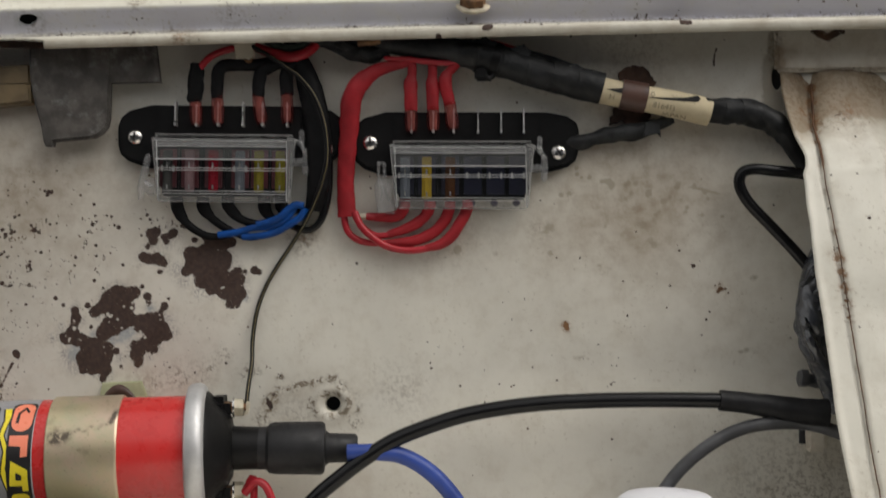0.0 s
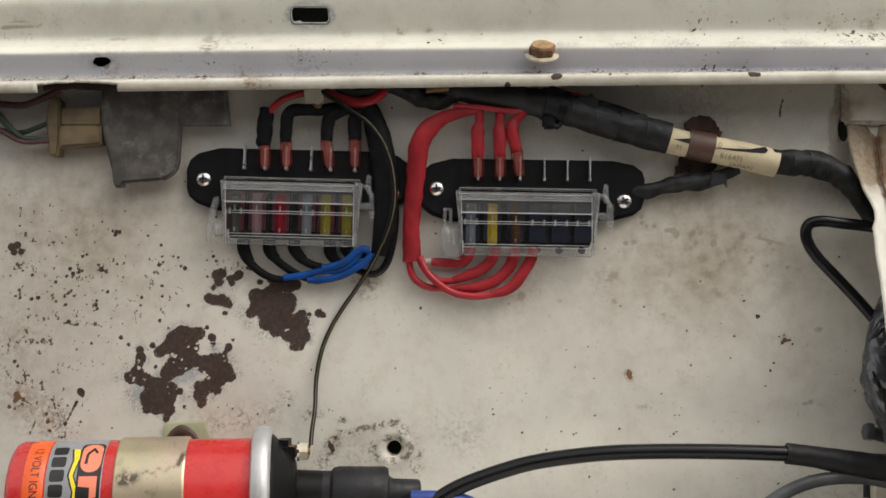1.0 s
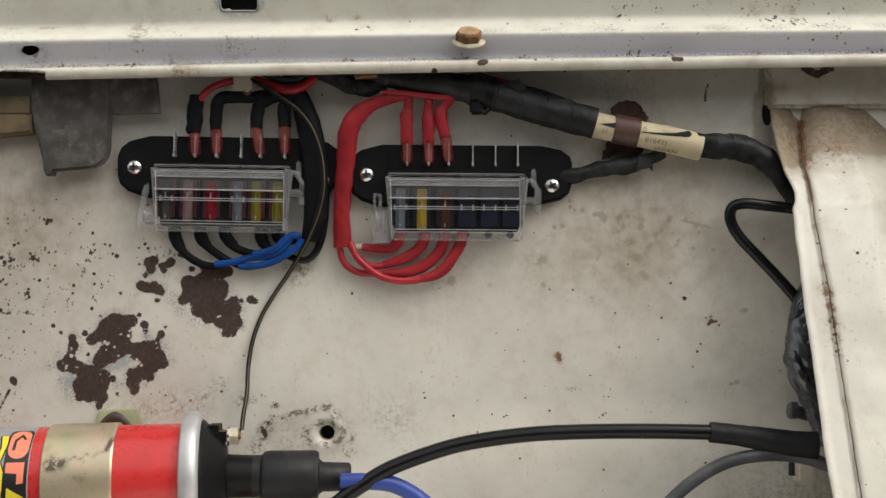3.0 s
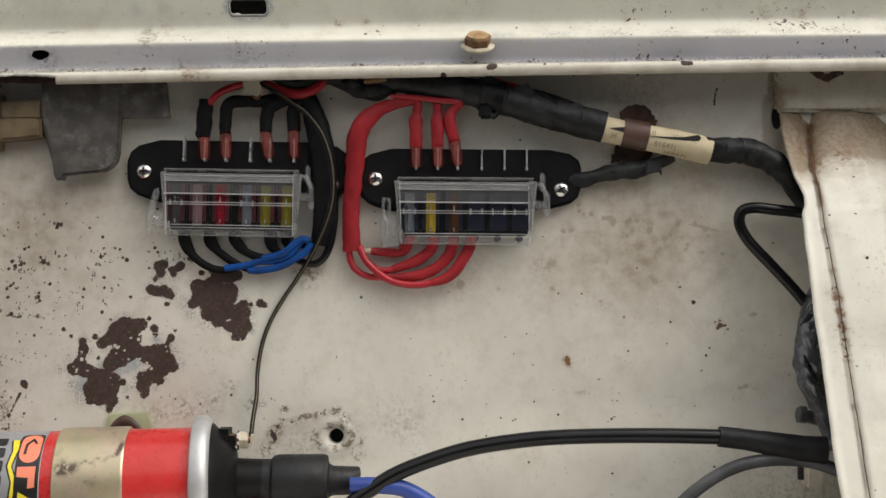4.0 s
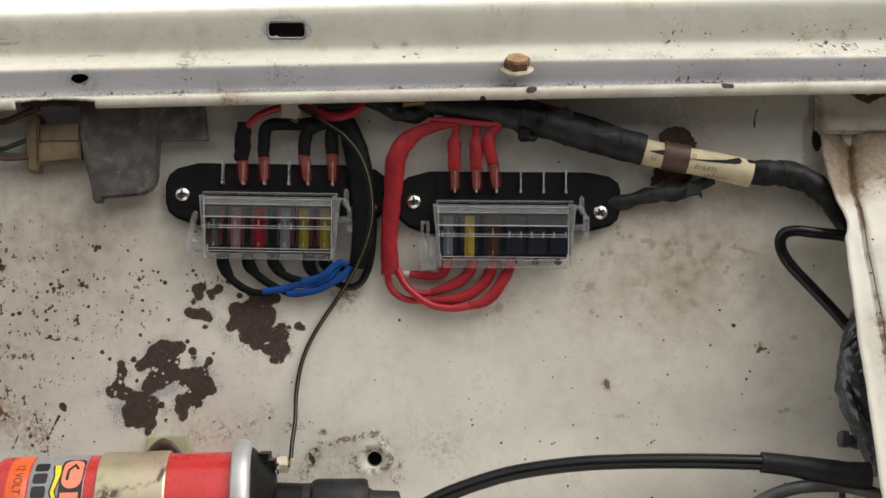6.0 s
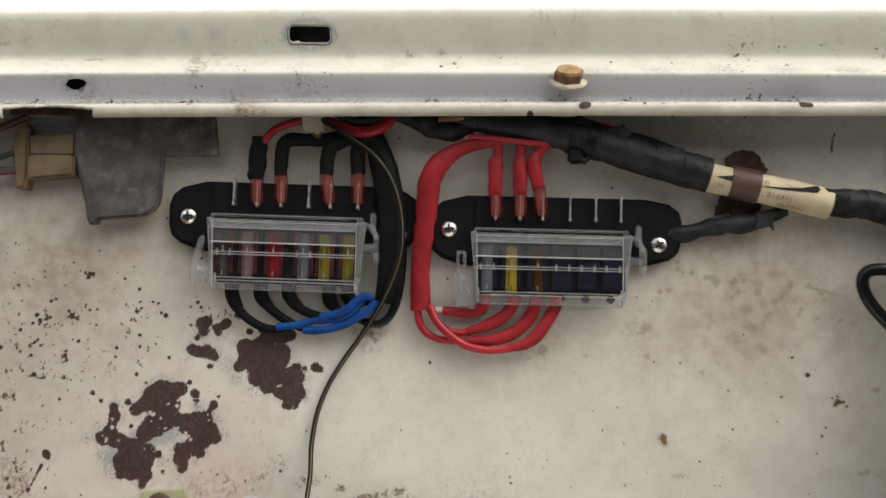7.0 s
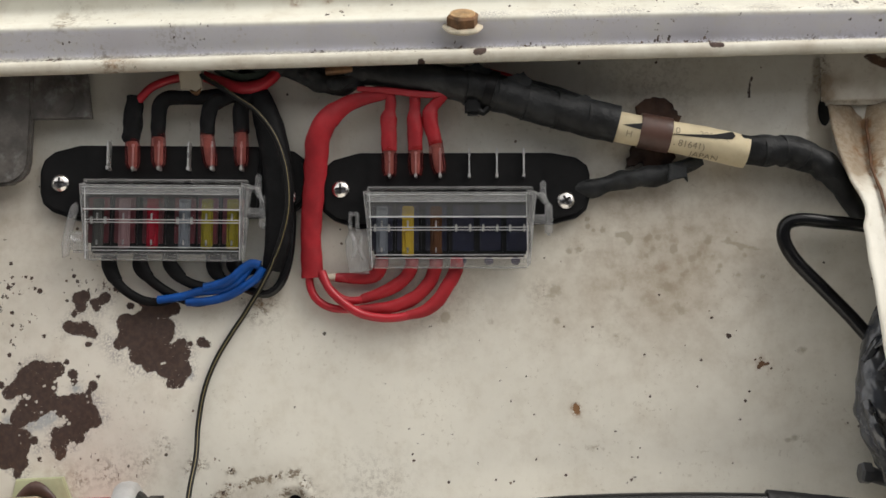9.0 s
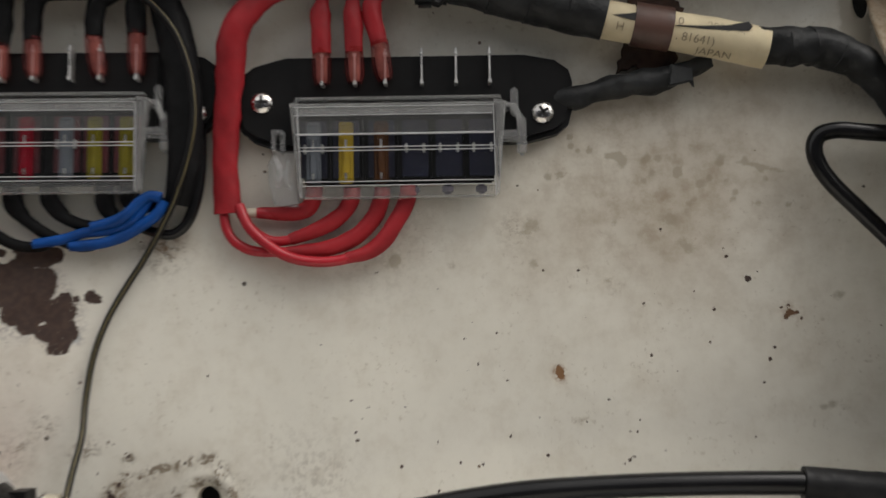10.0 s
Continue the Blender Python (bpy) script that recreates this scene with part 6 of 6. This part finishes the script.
    in_place(t, "tie_head", box(55.6, 62.6, 931.4, 938.2, 13, 18.5, 1.2), BLACK)
    in_place(t, "tie_end", tube([P(61, 934.2, 16), P(63.6, 932.6, 15.5), P(66, 935.5, 15)], 1.6, 8), BLACK)


def branch_cable():
    t = thing("branch_cable", P(130, 903, 0), "black taped branch cable beside a fuse box", "cable")
    pts = [(105, 900, 4), (112, 899.8, 5), (121, 902.6, 5), (130.6, 904.2, 5.5), (140.7, 905.0, 6), (149.6, 907.6, 6), (161, 912.2, 6)]
    in_place(t, "cable", tube([P(*p) for p in pts], [3.6, 4.4, 3.6, 4.3, 4.7, 3.4, 2.6], 18, wobble=0.26, seed=4), TAPE)
    in_place(t, "tape_end", plate([(145, 902), (152.5, 903.6), (154, 901.6), (153.5, 908), (146, 910)], 9, 11, 0.4), TAPE)


def cables():
    loop = [(246, 876, 24), (228, 880.8, 17), (212, 882.8, 15.5), (202, 883.9, 14.5), (195.7, 882.0, 13.5), (194.6, 875.4, 13), (199.4, 866.2, 13), (210.6, 853.7, 14), (222.6, 840, 16), (236, 822, 20), (250, 803, 23)]
    ob = new("loop_cable", mesh_of("loop_cable", tube([P(*p) for p in loop], 3.0, 16), SHEATH))
    soft_edges(ob)
    tagged(ob, "glossy black cable bent in a tight loop", "cable")
    t = thing("battery_cable", P(60, 765, 0), "thick black cable with a rubber sleeve at its end", "cable")
    sweep = [(-62.7, 661.4, 45.6), (-47.2, 691.3, 44.1), (-28.6, 715.1, 41.0), (-13.2, 728.5, 39.5), (1.2, 738.8, 38.0), (15.5, 747.1, 36.5), (38.0, 755.3, 35.0), (57.3, 760.1, 34.2), (84.9, 763.9, 34.2), (113.4, 765.4, 34.2), (147.1, 765.9, 35.0), (182.9, 765.5, 36.5)]
    in_place(t, "cable", tube([P(*p) for p in sweep], 3.9, 18), SHEATH)
    in_place(t, "sleeve", tube([P(*p) for p in [(177.3, 765.7, 36.1), (189.1, 764.5, 36.5), (204.5, 762.2, 37.2), (217.8, 760.0, 38.0), (230.2, 759.0, 38.8)]], [5.2, 5.3, 6.0, 6.9, 7.4], 20, wobble=0.05), RUBBER, "matt black rubber sleeve")
    arc = [(268.0, 722.1, 45.6), (253.4, 737.6, 44.1), (240.8, 747.0, 41.8), (226.2, 752.8, 39.5), (209.7, 754.6, 38.0), (190.2, 752.3, 38.0), (172.9, 744.4, 38.0), (155.5, 729.8, 38.0), (142.2, 709.4, 38.0), (132.0, 680.7, 38.0)]
    ob = new("arched_cable", mesh_of("arched_cable", tube([P(*p) for p in arc], 3.3, 16), DUSTY))
    soft_edges(ob)
    tagged(ob, "black rubber cable arching over the bay", "cable")


def wrapped_bundle():
    t = thing("wrapped_bundle", P(232, 800, 0), "bundle wrapped in shiny black plastic behind the column", "wires")
    core = [(242, 851, 14), (235, 838, 18), (229.5, 822, 22), (228.5, 805, 24), (231, 790, 24), (237, 776, 22), (242, 758, 20)]
    in_place(t, "wrap", tube([P(*p) for p in core], [4.5, 6.2, 7.6, 9.0, 8.6, 6.5, 5], 28, 1.0, wobble=0.17, seed=7), FOIL)
    in_place(t, "fold", tube([P(222, 806, 29), P(224, 796, 33), P(228, 787, 33), P(235, 780, 29)], [2, 3, 3, 2], 12, wobble=0.3), FOIL)
    in_place(t, "fold", tube([P(236, 836, 22), P(228, 830, 27), P(222.5, 822, 26)], [2, 2.4, 1.4], 12, wobble=0.3), FOIL)
    for k in range(5):
        z = 832 - 11 * k
        in_place(t, "crease", tube([P(237 - k, z + 6, 28), P(231 - k * 0.6, z + 1, 31.5), P(225, z - 6 + k, 27)], [0.6, 1.6, 0.7], 10, wobble=0.3, seed=k), FOIL)
    in_place(t, "stud", tube([P(241, 770, 10), P(228, 774, 11)], [3.2, 3.4], 14), DUSTY, "dark stud")
    in_place(t, "stud_nut", prism(P(229, 774, 11), (-1, 0, 0.1), 4.8, 4.5, 6, 0.9), DUSTY, "dark rounded nut")
    peg = thing("peg", P(228, 744, 0), "small dark rubber peg beside the column", "peg")
    in_place(peg, "pin", tube([P(229, 750, 4), P(228.5, 739, 5)], 2.4, 12), RUBBER)
    in_place(peg, "bushing", box(229, 240, 735, 750, 0.6, 10, 2), CREAM_PLAIN)


harness()
branch_cable()
cables()
wrapped_bundle()


# ---- ignition coil ----
COIL_AXIS = (-110.0, 741.5, 36.0)
COIL_DIR = Vector((1, 0.15, 0.012)).normalized()
COIL_OUT = Vector((0.15, -1, 0)).normalized()


def coil_point(x, angle, r):
    """Place on the coil: x in millimetres, angle from the side that faces out, upwards, radius."""
    c = P(*COIL_AXIS) + COIL_DIR * (x - COIL_AXIS[0]) / 1000
    return c + COIL_OUT * math.cos(angle) * r / 1000 + Vector((0, 0, math.sin(angle))) * r / 1000


def decal(t, name, outline, r, material, label="", holes=()):
    """A printed shape bent round the can. outline: (x, arc) in millimetres; arc 0 faces out and grows upwards."""
    bm = bmesh.new()
    bm.faces.new([bm.verts.new((-187.5 + (x + 196) * 0.88, a, 0)) for x, a in outline])
    bmesh.ops.triangulate(bm, faces=bm.faces[:])
    for _ in range(6):
        long_edges = [e for e in bm.edges if abs(e.verts[0].co.y - e.verts[1].co.y) > 1.5]
        if long_edges:
            bmesh.ops.subdivide_edges(bm, edges=long_edges, cuts=1)
            bmesh.ops.triangulate(bm, faces=bm.faces[:])
    for v in bm.verts:
        v.co = coil_point(v.co.x, v.co.y / 27.0, r)
    return in_place(t, name, bm, material, label)


def coil_text(t, body, size, x, arc, r, material, squeeze=0.86):
    """Lettering round the can, reading downwards."""
    bm = text_mesh(body, size, "lettering")
    bmesh.ops.triangulate(bm, faces=bm.faces[:])
    for v in bm.verts:
        v.co = coil_point(x + v.co.y * 1000, (arc - v.co.x * 1000 * squeeze) / 27.0, r)
    in_place(t, "lettering", bm, material, "black lettering")


SMUDGES = [(-147, 753.3, 2.6, 1.0), (-144, 752.2, 2.4, 1.0), (-141, 753.8, 1.8, 0.9), (-147.8, 751.2, 1.6, 0.8), (-149.5, 752.8, 1.4, 0.6), (-150.4, 760, 1.6, 0.35), (-132, 746, 2.6, 0.3)]
SMUDGES += [(-138.0 + 1.15 * k, 755.2 + 0.22 * k + 0.7 * math.sin(k * 1.3), 0.65, 0.6 + 0.4 * math.sin(k * 2.1)) for k in range(13)]
SMUDGES += [(-122.6 + 0.35 * k, 759 + 0.9 * k, 1.0, 1.0) for k in range(6)]


def ignition_coil():
    t = thing("ignition_coil", P(-150, 741, 0), "red ignition coil with printed label, clamped to the panel", "ignition coil")
    o = P(*COIL_AXIS)

    def turned(name, profile, material, label="", segs=64):
        return in_place(t, name, lathe([(x - COIL_AXIS[0], r) for x, r in profile], o, COIL_DIR, segs), material, label)

    turned("can", [(-207.5, 0.01), (-207.5, 20), (-206.8, 24), (-205.2, 26.2), (-203, 27), (-90, 27), (-90, 0.01)], COIL_RED, "red enamelled can")
    turned("orange_band", [(-198.2, 27.05), (-198.1, 27.12), (-188.6, 27.12), (-188.5, 27.05)], ORANGE, "orange printed band")
    turned("grey_band", [(-187.7, 27.05), (-187.6, 27.12), (-161.7, 27.12), (-161.6, 27.05)], GREY, "grey printed band")
    band = [(-155.9, 27.0), (-155.9, 28.0), (-155.4, 28.4)] + [(x, 28.4) for x in span(-154.6, -124, 0.9)] + [(-123.2, 28.4), (-122.6, 28.0), (-122.6, 27.0)]
    clamp = turned("clamp_band", band, BAND, "yellowish zinc-plated clamp band with dark smudges", segs=160)
    co = np.array([v.co for v in clamp.data.vertices]) * 1000 + np.array(t.location) * 1000
    marks = np.zeros(len(co))
    for x, z, r, s in SMUDGES:
        marks += s * np.exp(-((co[:, 0] - x) ** 2 + (co[:, 2] - z) ** 2) / (r * r))
    marks *= co[:, 1] < -30
    clamp.data.attributes.new("stain", "FLOAT", "POINT").data.foreach_set("value", marks.astype(np.float32))
    turned("rim", [(-91.2, 26.5), (-91.2, 29.5), (-90.4, 31.8), (-88.6, 33.0), (-85.5, 33.3), (-83, 32.6), (-81.6, 31), (-81.2, 28), (-82.5, 27)], ALU, "crimped aluminium rim")
    turned("cap", [(-86, 30), (-82.5, 29.8), (-80, 28.2), (-77.5, 25.5), (-74, 22), (-71, 18.5), (-69, 15), (-68.5, 10), (-68.5, 0.01)], BLACK, "black moulded cap")
    # printed shapes in place of the maker's marks
    for k in range(5):
        a = 29.0 - k * 7.4
        decal(t, "printed_bar", rounded(-194.5, -186.8, a - 3.0, a + 3.0, 1.2, 2), 27.2, INK, "black printed bar")
    decal(t, "flash", [(-185, 30), (-180, 30), (-179, 24), (-181.5, 14), (-178, 6), (-180, -2), (-176.5, -12), (-178, -30), (-181.5, -30), (-180.5, -14), (-183.5, -4), (-182, 6), (-185.2, 14), (-183.5, 22)], 27.18, INK)
    decal(t, "flash", [(-184, 30), (-180.6, 30), (-179.8, 24), (-182.2, 14), (-178.8, 6), (-180.6, -2), (-177.2, -12), (-178.6, -30), (-180.8, -30), (-179.8, -14), (-182.6, -4), (-181.2, 6), (-184.2, 14), (-182.6, 22)], 27.22, YELLOW)
    decal(t, "shadow", rounded(-180, -167.2, -27, 35, 3, 3), 27.26, INK)
    decal(t, "shape", rounded(-179, -168, 15.5, 34, 5, 5), 27.36, SALMON)
    decal(t, "shape_line", [(-176.5, 26.5), (-173, 31), (-170.2, 27), (-171.2, 26.2), (-173, 28.6), (-175.2, 25.6), (-175.2, 20), (-176.9, 20)], 27.44, INK)
    decal(t, "shape", [(-178.8, 13.5), (-169, 13.5), (-169, 3.5), (-172.6, 3), (-172.6, 8), (-178.8, 8.6)], 27.36, SALMON)
    decal(t, "shape", [(-177.5, 1.5), (-168.8, -3), (-168.8, -14), (-172, -14), (-172, -11), (-178.5, -11)], 27.36, YELLOW)
    decal(t, "shape_line", [(-175, -4), (-172, -5.5), (-172, -8), (-175, -8)], 27.44, INK)
    decal(t, "shape", rounded(-178.5, -168.8, -25.5, -15.5, 3, 4), 27.36, YELLOW)
    decal(t, "shape_line", rounded(-176, -171.5, -21.8, -18.8, 1.2, 3), 27.44, INK)
    coil_text(t, "12 VOLT IGNITION", 0.0056, -193.3, 11.0, 27.2, INK)
    for k in range(4):
        decal(t, "printed_bar", rounded(-212.3, -208.8, -4 - k * 3.6, -1.4 - k * 3.6, 0.5, 2), 27.12, WHITE_INK, "white printed bar")
    # mounting foot on the panel
    in_place(t, "mounting_foot", plate([(-149, 755), (-145.5, 772.4), (-124.5, 773.4), (-118, 756), (-118, 726), (-149, 726)], 0.8, 3.2, 0.5), FOOT, "greenish zinc-plated mounting foot")
    # brown tube in place of the dark hollow under the foot's fold
    in_place(t, "fold", tube([P(-147, 761, 4), P(-136, 768.5, 4.6), P(-125, 761, 4)], [1, 3.4, 1], 12, squash=0.6), STRAP)
    in_place(t, "standoff", box(-150, -118, 730, 752, 3, 12, 1.5), ZINC)
    # terminals, tower and boot
    for z, spin in ((762.3, 0.2), (719.6, 0.5)):
        in_place(t, "terminal", tube([P(-76, z, 31.5), P(-62.5, z + 0.2, 30)], [3.4, 1.9], 14), plain("brass", (0.26, 0.15, 0.08), 0.45, metal=0.7), "brass terminal stud")
        nut = prism(P(-68.2, z, 30.5), (1, 0.12, 0), 4.9, 4.6, 6, 0.4, spin)
        in_place(t, "nut", nut, plain("plated_nut", (0.52, 0.47, 0.36), 0.38, metal=0.55), "small plated nut")
        in_place(t, "washer", lathe([(0, 5.2), (1.0, 5.2)], P(-69.1, z, 30.6), (1, 0.12, 0), 24), CHROME)
        in_place(t, "insulator", box(-82, -69.6, z - 6.5, z + 6, 22, 38.5, 3.5, segs=4), BLACK)
    in_place(t, "wire_eye", plate([(-66, 757), (-61.5, 759), (-60.5, 765), (-62.5, 765), (-64, 758.5)], 28, 30, 0.4), SEALANT, "pale wire eye")
    line = lambda pts, r: lathe([(x + 76, rr) for x, rr in zip(pts, r)], P(-76, 741.8, 31.2), Vector((1, 0.10, -0.018)), 36)
    in_place(t, "tower", line([-80, -79, -56], [13, 11.4, 10.8]), BLACK)
    in_place(t, "boot", line([-56, -52, -50.5, -48, -24.5, -22.6, -22, -20, -7, -6, -5.6], [10.9, 10.9, 12.6, 13.2, 13.6, 12.6, 9, 7.6, 7.3, 6.6, 5]), RUBBER, "matt black rubber boot")
    in_place(t, "red_wire", tube([P(-62, 720, 37), P(-56, 726, 38), P(-50, 722, 38), P(-46, 706, 38), P(-44, 670, 36)], 2.1, 10), RED_WIRE, "red wire")
    in_place(t, "red_wire", tube([P(-62, 721, 34), P(-58, 727, 34), P(-58, 708, 35), P(-60, 670, 36)], 1.9, 10), RED_WIRE, "red wire")
    lead = [(-10, 740.2, 37), (4, 740.2, 36.5), (18, 738, 35), (32, 729.5, 34), (44, 716, 33), (54, 698, 33), (60, 670, 33)]
    in_place(t, "blue_lead", tube([P(*p) for p in lead], 4.2, 18), BLUE_LEAD, "blue high-tension lead")


ignition_coil()


# ---- white cap at the foot of the bay ----
def reservoir():
    t = thing("reservoir", P(144, 662, 60), "white plastic reservoir with a domed cap on the bay floor", "reservoir")
    in_place(t, "body", lathe([(62.3, 34), (64, 36), (88, 36), (95, 30), (100, 24)], P(144, 600, 70), (0, 0, 1), 40), WHITE)
    in_place(t, "cap", lathe([(100, 26.5), (116, 26.5), (121, 25), (125, 20), (127, 10), (127.5, 0.01)], P(144, 600, 70), (0, 0, 1), 48), WHITE, "domed white cap")


reservoir()
